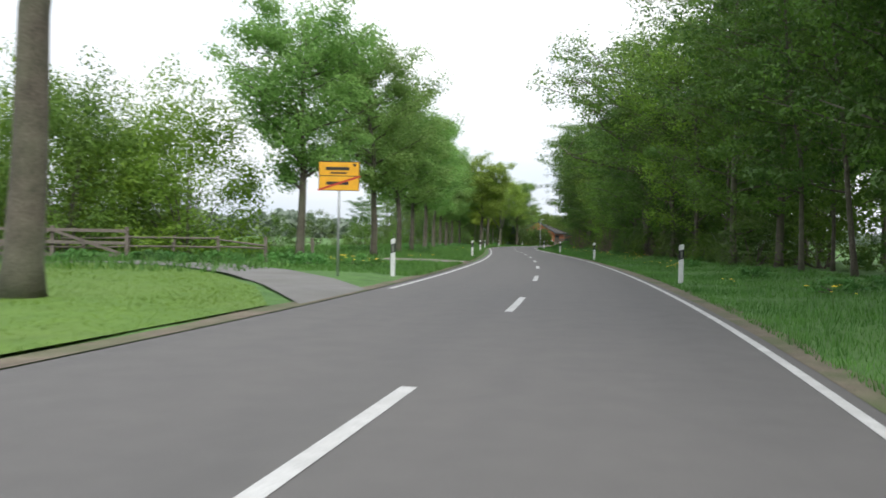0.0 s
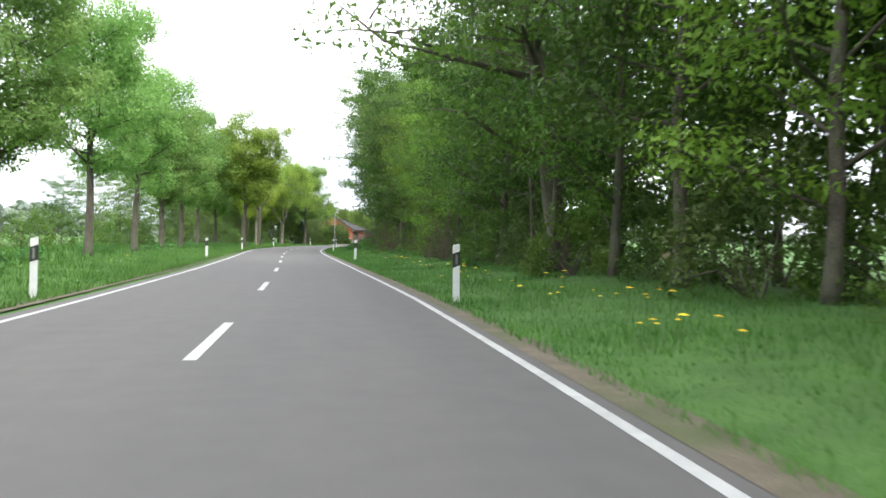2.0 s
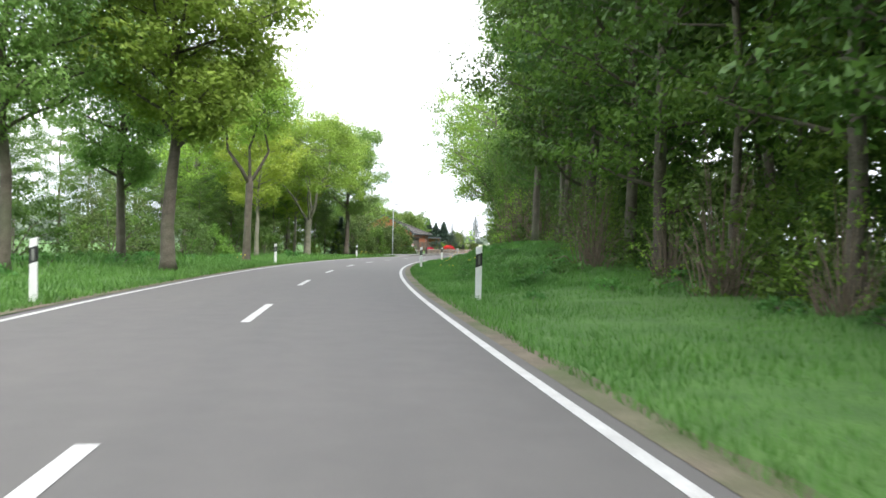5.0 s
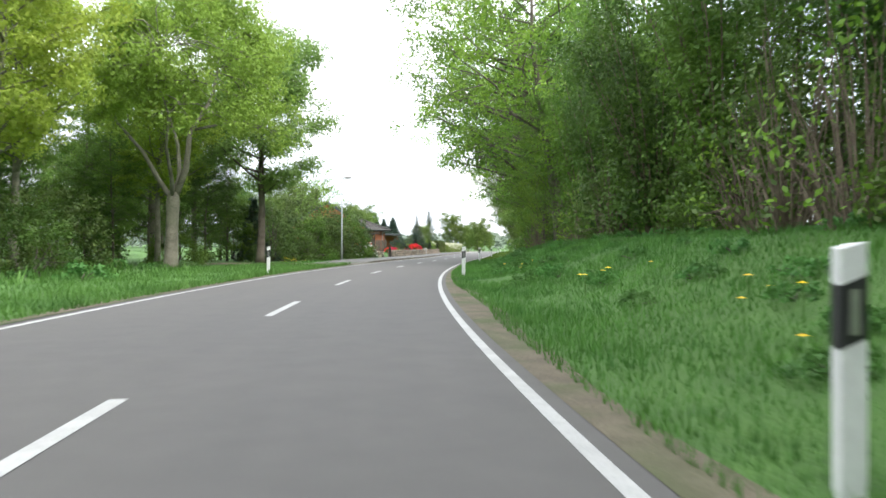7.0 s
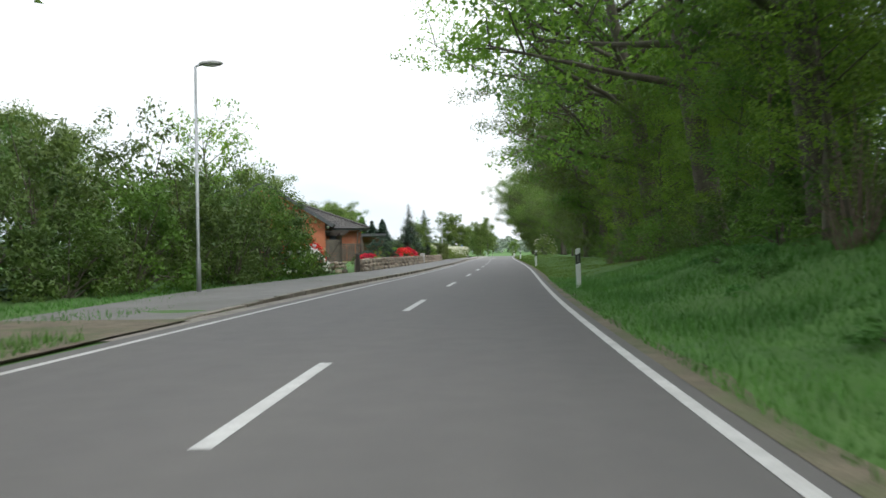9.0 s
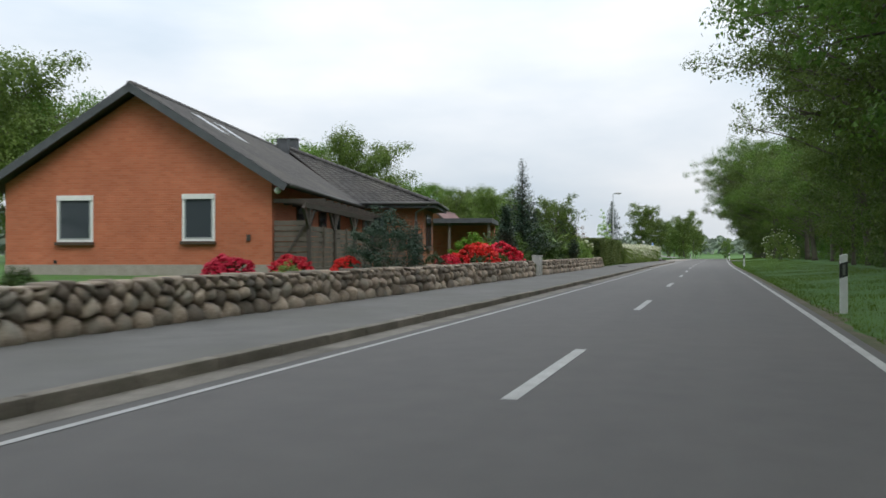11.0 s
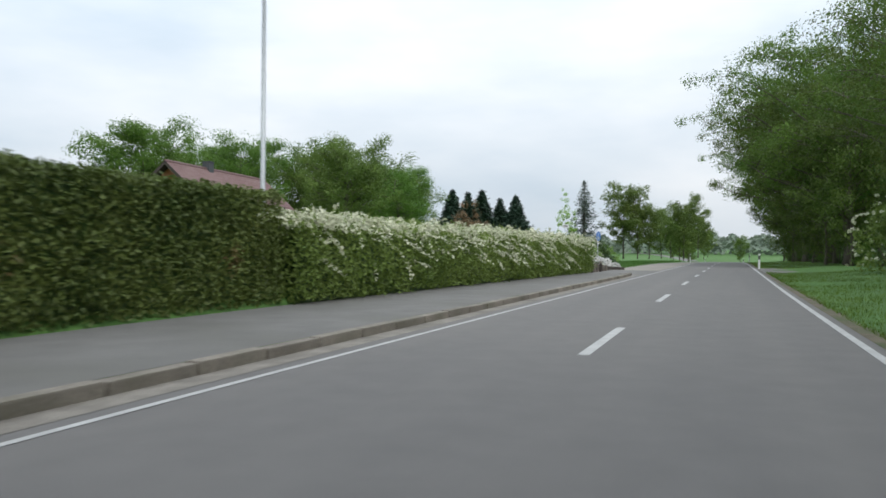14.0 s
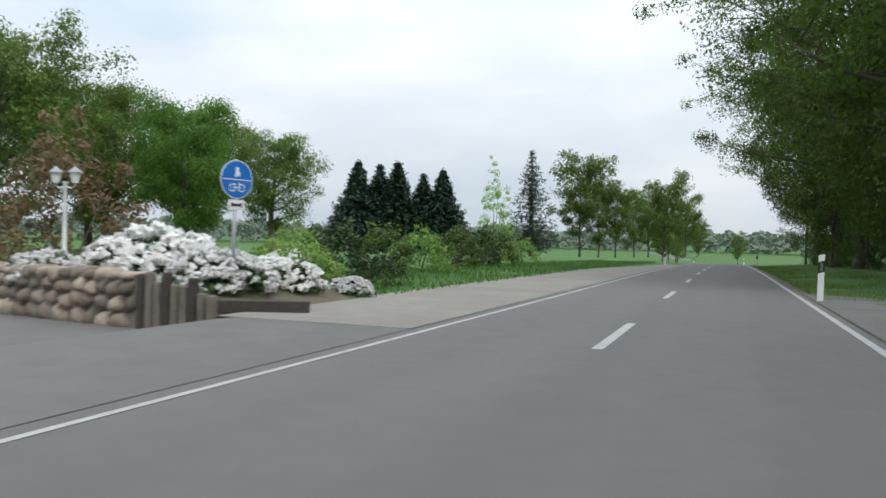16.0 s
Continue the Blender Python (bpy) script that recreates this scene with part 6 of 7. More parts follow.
put(spruce("cypress", "narrow dark green columnar cypress", R(212), h=2.5, w=0.55, whorls=34, per=9, droop=-0.9, needle=0.07), 211.6, -7.0)
put(spruce("fir", "dark open-topped young fir with upright leader twigs", R(213), h=5.0, w=1.85, whorls=24, per=9, droop=-0.3, needle=0.065, gappy=0.28, dense=34, taper=1.35), 215.6, -7.3)
put(spruce("cypress", "narrow dark green columnar cypress", R(214), h=1.75, w=0.4, whorls=26, per=8, droop=-0.9, needle=0.06), 225.3, -6.6, size=1.2)
put(tree("apple_tree", "leafy apple tree with long loose shoots", R(215), h=3.5, clear=0.2, spread=1.35, limbs=30, trunk_r=0.08, leaf=0.055, per=24, clump=0.3, leaf_mat=M_LEAF_GARDEN, rise=1.1, subs=6), 224.3, -7.5)
_garden = Nursery(*[shrub("garden_shrub", lab, R(220 + i), h=hh, w=ww, leaf=lf, clumps=80, per=34, clump=0.3, leaf_mat=mm, spiky=0.25) for i, (lab, hh, ww, lf, mm) in enumerate((
    ("dark evergreen garden shrub", 2.0, 1.2, 0.07, M_LEAF_RHODO), ("loose grey-green garden shrub", 1.7, 1.1, 0.07, M_LEAF_BUSH), ("green garden shrub with arching shoots", 1.6, 1.2, 0.06, M_LEAF_SPIR)))])
for _y, _l, _s in ((216.8, -7.5, 1.15), (217.8, -7.3, 1.15), (218.9, -7.9, 1.2), (220.4, -7.6, 1.05), (221.5, -8.6, 0.9), (222.6, -9.4, 1.1), (225.2, -9.6, 1.1), (224.6, -7.4, 0.6), (229.6, -8.6, 1.35), (230.0, -9.2, 1.3), (216.2, -8.8, 0.9), (227.6, -6.9, 0.95), (219.6, -7.2, 0.95), (213.8, -7.4, 0.85), (227.8, -7.9, 0.9), (220.8, -9.5, 0.8), (226, -8.8, 0.9), (228.2, -6.8, 0.7), (202.2, -6.6, 0.32), (188.6, -6.7, 0.25), (194.2, -6.5, 0.28), (205.8, -6.3, 0.3), (208.4, -6.3, 0.32)):
    _p = at(_y, _l, 0, False)
    _garden.plant((_p.x, _p.y, 0.42), _s, group="garden shrubs")
put(shrub("spiraea", "loose spiraea bush with cream blossom plumes", R(224), h=1.75, w=1.5, leaf=0.05, clumps=150, per=34, clump=0.26, leaf_mat=M_LEAF_SPIR, bloom=M_CREAM, bloom_n=60, bloom_r=0.1, spiky=0.3), 228.6, -7.4)
# shrubbery before the house, seen from the bend
shrubbery = Nursery(*[shrub("garden_shrub", lab, R(225 + i), h=hh, w=1.9, leaf=0.07, clumps=120, per=44, clump=0.38, corners=3, leaf_mat=mm, spiky=0.3, stems=12) for i, (lab, hh, mm) in enumerate((("tall olive-green garden shrub with brown twigs", 3.0, M_LEAF_BUSH), ("tall grey-green garden shrub", 3.3, M_LEAF_BUSH), ("leafy green garden shrub", 2.8, M_LEAF_FRESH)))])
for _y, _l, _s in ((165.4, -10.4, 1.1), (167.2, -9.4, 1.0), (169.4, -8.9, 1.15), (171.6, -8.4, 1.1), (174.2, -8.0, 1.15), (176.6, -7.7, 1.15), (179, -8.4, 1.2), (181, -9.0, 1.35), (178.5, -10.2, 1.4), (168.5, -11, 1.3), (172.5, -10.3, 1.4), (176.5, -10.2, 1.3), (181.5, -9.8, 1.1), (183, -11.5, 1.2), (166, -13, 1.2), (172, -12, 1.15), (177, -13, 1.1)):
    shrubbery.plant(at(_y, _l), _s * random.uniform(0.78, 1.08), tall=random.uniform(0.85, 1.25), group="shrubbery")
put(spruce("spruce", "dark conical spruce among the shrubs", R(216), h=4.2, w=1.5, whorls=20), 165.5, -11.6, z=0.1)
put(shrub("rhododendron", "rhododendron with pale blossom by the entrance", R(217), h=1.3, w=0.9, leaf=0.07, clumps=60, per=24, clump=0.2, leaf_mat=M_LEAF_RHODO, bloom=M_WHITE, bloom_n=60, bloom_r=0.09), 180.3, -7.0, z=0.1)


# ---- bed at the lane's corner ----
_a, _b = at(274.2, -10.5, 0, False), at(273.6, -6.7, 0, False)
_dir = (_b - _a)
bed_wall = boulder_wall("mortared fieldstone wall around the flower bed", lambda s: (_a + _dir * (s / _dir.length) + Vector((0, 0, -0.27)), math.degrees(math.atan2(_dir.y, _dir.x)) - 90), _dir.length, ((0.34, 0.25), (0.3, 0.22), (0.28, 0.2), (0.26, 0.16)), joint=0.02)
palisade = empty("palisade", Matrix.Translation(at(273.55, -6.6, 0, False)) @ Matrix.Rotation(radians(heading(273.5)), 4, "Z"), "grey weathered round-post palisade edging", "edging")
for _k in range(9):
    bm = bmesh.new()
    _h = (0.52, 0.55, 0.42, 0.56, 0.40, 0.38, 0.5, 0.3, 0.28)[_k]
    tube(bm, [(_k * 0.165, -_k * 0.02, -0.4), (_k * 0.165, -_k * 0.02, _h - 0.02), (_k * 0.165, -_k * 0.02, _h)], [0.078, 0.075, 0.06], 9)
    part("round_post", bm, M_WOOD_GREY if _k % 3 else M_WOOD_DARK, palisade, smooth=False)
bed = tagged(grid_mesh("flower_bed", [[(lambda v: (v.x, v.y, z * k - 0.33 * (k == 0)))(at(y, l, 0, False)) for l, z in ((-11, 0.35), (-8.5, 0.4), (-6.3, 0.3), (-5.4, 0.06), (-5.1, 0.0))] for y, k in ((274.15, 0.0), (274.35, 0.8), (275.5, 1.0), (277.5, 0.8), (278.2, 0.0))], M_DIRT), "dark soil of the raised flower bed", "flower bed", kind="structure")
part("mortar", boxes((0.05, -0.02, -0.33, _dir.length, 0.12, 0.5), m=Matrix.Translation(_a) @ Matrix.Rotation(math.atan2(_dir.y, _dir.x), 4, "Z")), M_GUTTER, bed_wall, "pale lime mortar")
sleeper = empty("timber_sleeper", Matrix.Translation(at(274.1, -5.3, 0, False)) @ Matrix.Rotation(radians(heading(274) + 24), 4, "Z"), "dark old timber sleeper edging the bed", "edging")
part("timber", boxes((-0.9, -0.09, -0.33, 0.95, 0.09, 0.17), bevel=0.02), M_WOOD_DARK, sleeper)
rhodo = Nursery(*[shrub("rhododendron", "dense rhododendron covered in white blossom", R(230 + i), h=0.9, w=1.15, leaf=0.07, clumps=110, per=24, clump=0.2, leaf_mat=M_LEAF_RHODO, bloom=M_WHITE, bloom_n=250, bloom_r=0.115) for i in range(2)])
for _y, _l, _s, _z in ((275.2, -7.9, 1.0, 0.25), (275.0, -6.5, 0.72, 0.2), (274.6, -9.6, 0.55, 0.25), (276.3, -9.2, 0.8, 0.3), (276.4, -6.2, 0.6, 0.15), (277.6, -5.5, 0.35, 0.05)):
    _p = at(_y, _l, 0, False)
    rhodo.plant((_p.x, _p.y, _z), _s, group="white rhododendrons")
for _y, _l, _s in ((279, -7.5, 0.7), (282, -8.5, 0.8), (286, -9, 0.9), (290, -9.5, 1.0), (280.5, -6.2, 0.4), (295, -10, 1.0), (284, -11, 1.0), (299, -10.5, 1.0), (304, -11, 1.1), (309, -11, 1.0)):
    _p = at(_y, _l, 0, False)
    _garden.plant((_p.x, _p.y, 0.05), _s, group="garden shrubs")

# round blue sign on its post, with a small plate under it
_p = at(274.8, -6.0, 0, False)
cycle_sign = empty("traffic_sign", Matrix.Translation((_p.x, _p.y, 0.0)) @ Matrix.Rotation(radians(heading(274) + 72), 4, "Z"), "round blue footway and cycle path sign on a steel post", "traffic sign")
bm = bmesh.new()
tube(bm, [(0, 0.03, -0.45), (0, 0.03, 2.3)], [0.032, 0.032], 10)
part("pole", bm, M_STEEL, cycle_sign, smooth=True)


def disc(r, y0, y1, z, n=40):
    bm = bmesh.new()
    ra = [bm.verts.new((r * math.cos(2 * math.pi * k / n), y0, z + r * math.sin(2 * math.pi * k / n))) for k in range(n)]
    rb = [bm.verts.new((v.co.x, y1, v.co.z)) for v in ra]
    bm.faces.new(ra)
    bm.faces.new(list(reversed(rb)))
    for k in range(n):
        bm.faces.new((ra[k], rb[k], rb[(k + 1) % n], ra[(k + 1) % n]))
    bmesh.ops.recalc_face_normals(bm, faces=bm.faces)
    return bm


_rim = part("sign_disc", disc(0.30, -0.012, 0.0, 1.98), M_SIGN_WHITE, cycle_sign, "white sign rim")
part("blue_face", disc(0.288, -0.016, -0.013, 1.98), M_SIGN_BLUE, _rim, "blue sign face")
part("divider", boxes((-0.27, -0.02, 1.97, 0.27, -0.017, 1.985)), M_SIGN_WHITE, _rim)
part("pictogram", boxes((-0.03, -0.02, 2.04, 0.03, -0.017, 2.17), (-0.045, -0.02, 2.02, 0.0, -0.017, 2.05), (0.03, -0.02, 2.03, 0.055, -0.017, 2.10)), M_SIGN_WHITE, _rim, "white upright mark")
bm = bmesh.new()
for _s in (-0.085, 0.085):
    for _k in range(14):
        _a0, _a1 = 2 * math.pi * _k / 14, 2 * math.pi * (_k + 1) / 14
        vs = [bm.verts.new((_s + r * math.cos(a), -0.019, 1.85 + r * math.sin(a))) for r, a in ((0.066, _a0), (0.066, _a1), (0.05, _a1), (0.05, _a0))]
        bm.faces.new(vs)
box(bm, -0.085, -0.02, 1.845, 0.085, -0.018, 1.857)
box(bm, -0.05, -0.02, 1.857, -0.035, -0.018, 1.92)
box(bm, 0.03, -0.02, 1.857, 0.045, -0.018, 1.94)
part("bicycle_pictogram", bm, M_SIGN_WHITE, _rim, "white bicycle mark")
_pl = part("plate", boxes((-0.14, -0.012, 1.50, 0.14, 0.0, 1.66), bevel=0.003), M_SIGN_WHITE, cycle_sign, "small white plate")
part("plate_bar", boxes((-0.10, -0.016, 1.56, 0.10, -0.013, 1.60), (-0.10, -0.016, 1.545, -0.07, -0.013, 1.615), (0.07, -0.016, 1.545, 0.10, -0.013, 1.615)), M_SIGN_BLACK, _pl)

# street name post by the end of the white hedge
_p = at(268.0, -6.35, 0, False)
name_sign = empty("street_sign", Matrix.Translation((_p.x, _p.y, 0.1)) @ Matrix.Rotation(radians(heading(265) + 62), 4, "Z"), "white street name plate on a steel post", "street sign")
bm = bmesh.new()
tube(bm, [(0, 0, -0.5), (0, 0, 2.35)], [0.03, 0.03], 10)
part("pole", bm, M_STEEL, name_sign, smooth=True)
_pl = part("plate", boxes((-0.45, -0.05, 2.16, 0.05, -0.034, 2.32), bevel=0.004), M_SIGN_WHITE, name_sign, "white plate with a dark line")
part("name_bar", boxes((-0.38, -0.054, 2.215, -0.03, -0.051, 2.265)), M_SIGN_BLACK, _pl)

# twin garden lantern
_p = at(275.5, -10.3, 0, False)
lantern = empty("garden_lantern", Matrix.Translation((_p.x, _p.y, 0.3)) @ Matrix.Rotation(radians(heading(275) + 10), 4, "Z"), "white two-armed garden lantern on a post", "lantern")
bm = bmesh.new()
tube(bm, [(0, 0, 0), (0, 0, 0.15), (0, 0, 0.18), (0, 0, 1.7), (0, 0, 1.74)], [0.07, 0.07, 0.04, 0.035, 0.06], 10)
part("post_body", bm, M_WHITE_PLASTIC, lantern, smooth=True)
for _s in (-1, 1):
    bm = bmesh.new()
    tube(bm, [(0, 0, 1.66), (_s * 0.12, 0, 1.62), (_s * 0.2, 0, 1.66), (_s * 0.2, 0, 1.72)], [0.018, 0.018, 0.016, 0.014], 7)
    part("arm", bm, M_WHITE_PLASTIC, lantern, smooth=True)
    bm = bmesh.new()
    tube(bm, [(_s * 0.2, 0, 1.72), (_s * 0.2, 0, 1.90)], [0.065, 0.10], 6)
    _lt = part("lantern_glass", bm, M_LIGHT_GLASS, lantern, "frosted lantern glass")
    bm = bmesh.new()
    tube(bm, [(_s * 0.2, 0, 1.90), (_s * 0.2, 0, 1.915), (_s * 0.2, 0, 2.0), (_s * 0.2, 0, 2.03)], [0.13, 0.13, 0.03, 0.012], 8)
    part("lantern_roof", bm, M_STEEL, _lt, "pale metal lantern roof")
# flat-topped white parasol behind the bed
_p = at(283.5, -10.8, 0, False)
parasol = empty("garden_tent", Matrix.Translation((_p.x, _p.y, 0.1)), "low white tent roof among the shrubs", "garden tent")
bm = bmesh.new()
tube(bm, [(0, 0, 0.35), (0, 0, 0.42), (0, 0, 0.8)], [1.0, 1.0, 0.05], 8)
part("canopy", bm, M_SIGN_WHITE, parasol)
bm = bmesh.new()
tube(bm, [(0, 0, 0), (0, 0, 0.4)], [0.04, 0.04], 8)
part("pole", bm, M_STEEL, parasol)

# ---- the town-end sign ----
_p = at(18.7, -4.95, 0.0)
town = empty("town_sign", Matrix.Translation(_p) @ Matrix.Rotation(radians(heading(18) + 8), 4, "Z"), "yellow town-end sign with a red slash on a steel post", "town sign")
bm = bmesh.new()
tube(bm, [(0, 0.04, -0.2), (0, 0.04, 2.9)], [0.032, 0.032], 10)
part("pole", bm, M_STEEL, town, smooth=True)
_bd = part("board", boxes((-0.52, -0.012, 2.18, 0.52, 0.012, 2.92), bevel=0.005), M_SIGN_BLACK, town, "black-edged sign board")
part("yellow_field", boxes((-0.505, -0.017, 2.565, 0.505, -0.013, 2.905), (-0.505, -0.017, 2.195, 0.505, -0.013, 2.545)), M_SIGN_YELLOW, _bd, "yellow sign field")
part("name_bar", boxes((-0.34, -0.021, 2.70, 0.26, -0.018, 2.78), (0.36, -0.021, 2.80, 0.43, -0.018, 2.87), (-0.22, -0.021, 2.61, 0.20, -0.018, 2.65)), M_SIGN_BLACK, _bd, "dark bars of lettering")
part("name_bar", boxes((-0.32, -0.021, 2.33, 0.24, -0.018, 2.41)), M_SIGN_BLACK, _bd, "dark bars of lettering")
bm = bmesh.new()
box(bm, -0.57, -0.025, -0.025, 0.57, -0.022, 0.025, Matrix.Translation((0, 0, 2.37)) @ Matrix.Rotation(radians(-19), 4, "Y"))
part("red_slash", bm, M_SIGN_RED, _bd, "red diagonal bar")

# ---- meadow side: fence, gate, thicket ----
fence = empty("field_fence", Matrix(), "old weathered two-rail field fence, partly broken", "fence")
_fp = [at(28.4, -8.6 - 1.9 * k, 0) for k in range(9)]
for _k, _q in enumerate(_fp):
    part("post", boxes((-0.055, -0.055, -0.2, 0.055, 0.055, 0.95), m=Matrix.Translation(_q) @ Matrix.Rotation(radians(random.uniform(-5, 5)), 4, "Y"), bevel=0.012), M_WOOD_GREY, fence)
for _k, (_q0, _q1) in enumerate(zip(_fp, _fp[1:])):
    if _k == 0:
        continue
    for _z in (0.85, 0.5):
        bm = bmesh.new()
        _drop = -0.25 if (_k == 1 and _z > 0.6) else 0.0
        tube(bm, [_q0 + Vector((0, -0.06, _z + _drop)), _q1 + Vector((0, -0.06, _z + random.uniform(-0.05, 0.05)))], [0.04, 0.035], 6)
        part("rail", bm, M_WOOD_GREY, fence)
gate = empty("field_gate", Matrix.Translation(at(25.6, -17.6)) @ Matrix.Rotation(radians(8), 4, "Z"), "weathered timber field gate with crossed braces", "gate")
for _z in (0.25, 0.7, 1.15):
    part("rail", boxes((-2.6, -0.03, _z - 0.06, 2.6, 0.03, _z + 0.06), bevel=0.01), M_WOOD_GREY, gate)
for _x in (-2.6, 0.0, 2.6):
    part("post", boxes((_x - 0.06, 0.03, -0.2, _x + 0.06, 0.13, 1.3), bevel=0.01), M_WOOD_GREY, gate)
for _x in (-1.3, 1.3):
    part("brace", boxes((-1.35, -0.05, -0.05, 1.35, -0.03, 0.05), m=Matrix.Translation((_x, 0, 0.7)) @ Matrix.Rotation(radians(19 if _x > 0 else -19), 4, "Y")), M_WOOD_GREY, gate)
thicket = Nursery(*[shrub("hawthorn_thicket", "tall tangled hawthorn thicket with thin spring leaf", R(250 + i), h=7.2, w=3.6, leaf=0.1, clumps=260, per=70, clump=0.9, corners=3, leaf_mat=(M_LEAF_YOUNG, M_LEAF_FRESH)[i], stems=16, spiky=0.35) for i in range(2)])
for _y, _l, _s in ((32, -15.5, 0.95), (30.5, -20, 1.05), (34, -24, 1.1), (29, -28, 1.0), (36, -31, 1.2), (27, -34, 1.1), (34, -19.5, 0.9), (20, -33, 1.0)):
    thicket.plant(at(_y, _l), _s, group="hawthorn thicket")
_low = Nursery(*[shrub("nettle_clump", "low clump of nettles and weeds", R(260 + i), h=0.45, w=0.7, leaf=0.07, clumps=30, per=14, clump=0.16, leaf_mat=M_WEED, stems=3, corners=3) for i in range(2)])
for _k in range(26):
    _low.plant(at(random.uniform(24.5, 27.5), random.uniform(-17, -5.2)), random.uniform(0.6, 1.1), group="nettle clumps")
for _k in range(60):
    _y = random.uniform(40, 150)
    _low.plant(at(_y, random.uniform(-13, -7.0)), random.uniform(0.5, 1.2), group="nettle clumps")
for _k in range(130):
    _y = random.uniform(96, 168)
    _low.plant(at(_y, random.uniform(4.6, 8.6)), random.uniform(0.3, 0.62), group="nettle clumps")
for _k in range(30):
    _low.plant(at(random.uniform(5, 96), random.uniform(6.0, 8.0)), random.uniform(0.4, 0.8), group="nettle clumps")
for _y, _l, _s in ((48, -30, 1.5), (56, -26, 1.2), (66, -30, 1.5), (76, -24, 1.2), (84, -22, 1.3), (92, -19, 1.2), (100, -20, 1.4), (107, -17, 1.4), (113, -18, 1.5), (119, -16, 1.4), (125, -14, 1.3), (131, -17, 1.5), (136, -15, 1.3), (141, -13, 1.3), (146, -15, 1.3), (152, -16, 1.4), (156, -18, 1.4), (96, -14.5, 0.9), (104, -14, 0.9), (128, -11, 0.9), (133, -11.5, 0.9), (140, -10, 0.8), (145, -12, 1.0), (155, -12, 0.9)):
    underwood.plant(at(_y, _l), _s, group="undergrowth bushes")

# ---- trees beyond the gardens and along the far road ----
backoak = Nursery(*[tree("oak_tree", "broad full oak in young green leaf behind the gardens", R(270 + i), h=13.5, clear=1.8, spread=5.2, limbs=28, trunk_r=0.34, leaf=0.13, per=100, clump=1.2, leaf_mat=(M_LEAF_GARDEN, M_LEAF_FRESH)[i], rise=0.45, subs=5, widest=0.4) for i in range(2)])
for _x, _y, _s in ((27.5, 261.5, 0.95), (19.6, 269.7, 0.98), (11, 277, 0.9), (25.3, 305, 0.95), (45.1, 302.3, 0.82), (49.6, 317.6, 0.75), (49.1, 348.1, 0.92), (37, 331, 1.0), (46, 331, 0.85), (33, 316, 0.95), (40.7, 325.5, 0.9), (28, 325, 0.95), (5, 233, 1.1), (3, 244, 1.0), (-8, 236, 1.15), (-2, 226, 1.0), (22, 322, 0.9), (43, 341, 0.9)):
    backoak.plant((_x, _y, 0.2), _s, group="oaks behind the gardens")
spr = Nursery(spruce("spruce", "tall dark conical spruce", R(280), h=10.6, w=4.8, whorls=28, per=12, needle=0.3), spruce("spruce", "tall dark conical spruce", R(281), h=10.4, w=4.6, whorls=26, per=12, needle=0.3))
for _x, _y, _s in ((56.6, 366, 1.1), (59.4, 367, 1.09), (61.8, 366, 1.1), (65.2, 368.5, 1.0), (67.8, 366, 1.02)):
    spr.plant((_x, _y, 0.0), _s, group="spruces behind the gardens")
(spruce("cedar", "open blue-green cedar with drooping branches", R(282), h=13.2, w=4.2, mat=M_NEEDLE_BLUE, whorls=22, per=7, gappy=0.3, needle=0.24, droop=0.12)).matrix_basis = Matrix.Translation((78.8, 360.7, -0.2))
(shrub("willow", "pale yellow-green young willow", R(283), h=7.0, w=2.0, leaf=0.1, clumps=130, per=30, clump=0.45, leaf_mat=M_LEAF_OAK, stems=14, spiky=0.6)).matrix_basis = Matrix.Translation((72.9, 344.4, -0.2))
put(tree("roadside_tree", "thin young tree in sparse leaf behind the shrubs", R(289), h=7.0, clear=2.0, spread=2.2, limbs=18, trunk_r=0.08, leaf=0.1, per=10, clump=0.45, leaf_mat=M_LEAF_YOUNG, rise=1.2), 180.5, -11.5, z=0)
row = Nursery(*[tree("roadside_tree", "slender young roadside tree in thin spring leaf", R(290 + i), h=9.5, clear=1.2, spread=2.6, limbs=22, trunk_r=0.11, leaf=0.13, per=44, clump=0.8, leaf_mat=M_LEAF_GARDEN, rise=0.9) for i in range(2)])
for _x, _y, _s in ((83.3, 352.0, 1.2), (85.0, 350.0, 0.91), (87.4, 352.0, 0.85), (91.7, 360.0, 0.82), (95.2, 366.0, 0.87), (96.2, 362.0, 1.08), (104.9, 380.0, 0.93), (114.0, 400.0, 0.67)):
    row.plant((_x, _y, 0.0), _s, group="roadside trees")
for _y, _l, _s in ((384, -8.5, 0.9), (398, -8.5, 0.95), (415, -8, 1.0), (436, -8, 1.0), (460, -8, 1.1), (480, 9, 0.9), (520, -9, 1.1), (560, 8, 1.1)):
    row.plant(at(_y, _l), _s, group="roadside trees")
put(shrub("copper_bush", "tall loose bush with copper-brown leaf", R(298), h=3.7, w=2.2, leaf=0.09, clumps=110, per=30, clump=0.4, leaf_mat=M_COPPER, stems=12, spiky=0.3), 281.0, -16.3, z=0.1)
whitethorn = put(shrub("flowering_bush", "pale flowering bush at the wood's edge", R(299), h=3.6, w=1.9, leaf=0.1, clumps=90, per=26, clump=0.4, leaf_mat=M_LEAF_SPIR, bloom=M_CREAM, bloom_n=80, bloom_r=0.1), 268.0, 8.2, z=0.25)

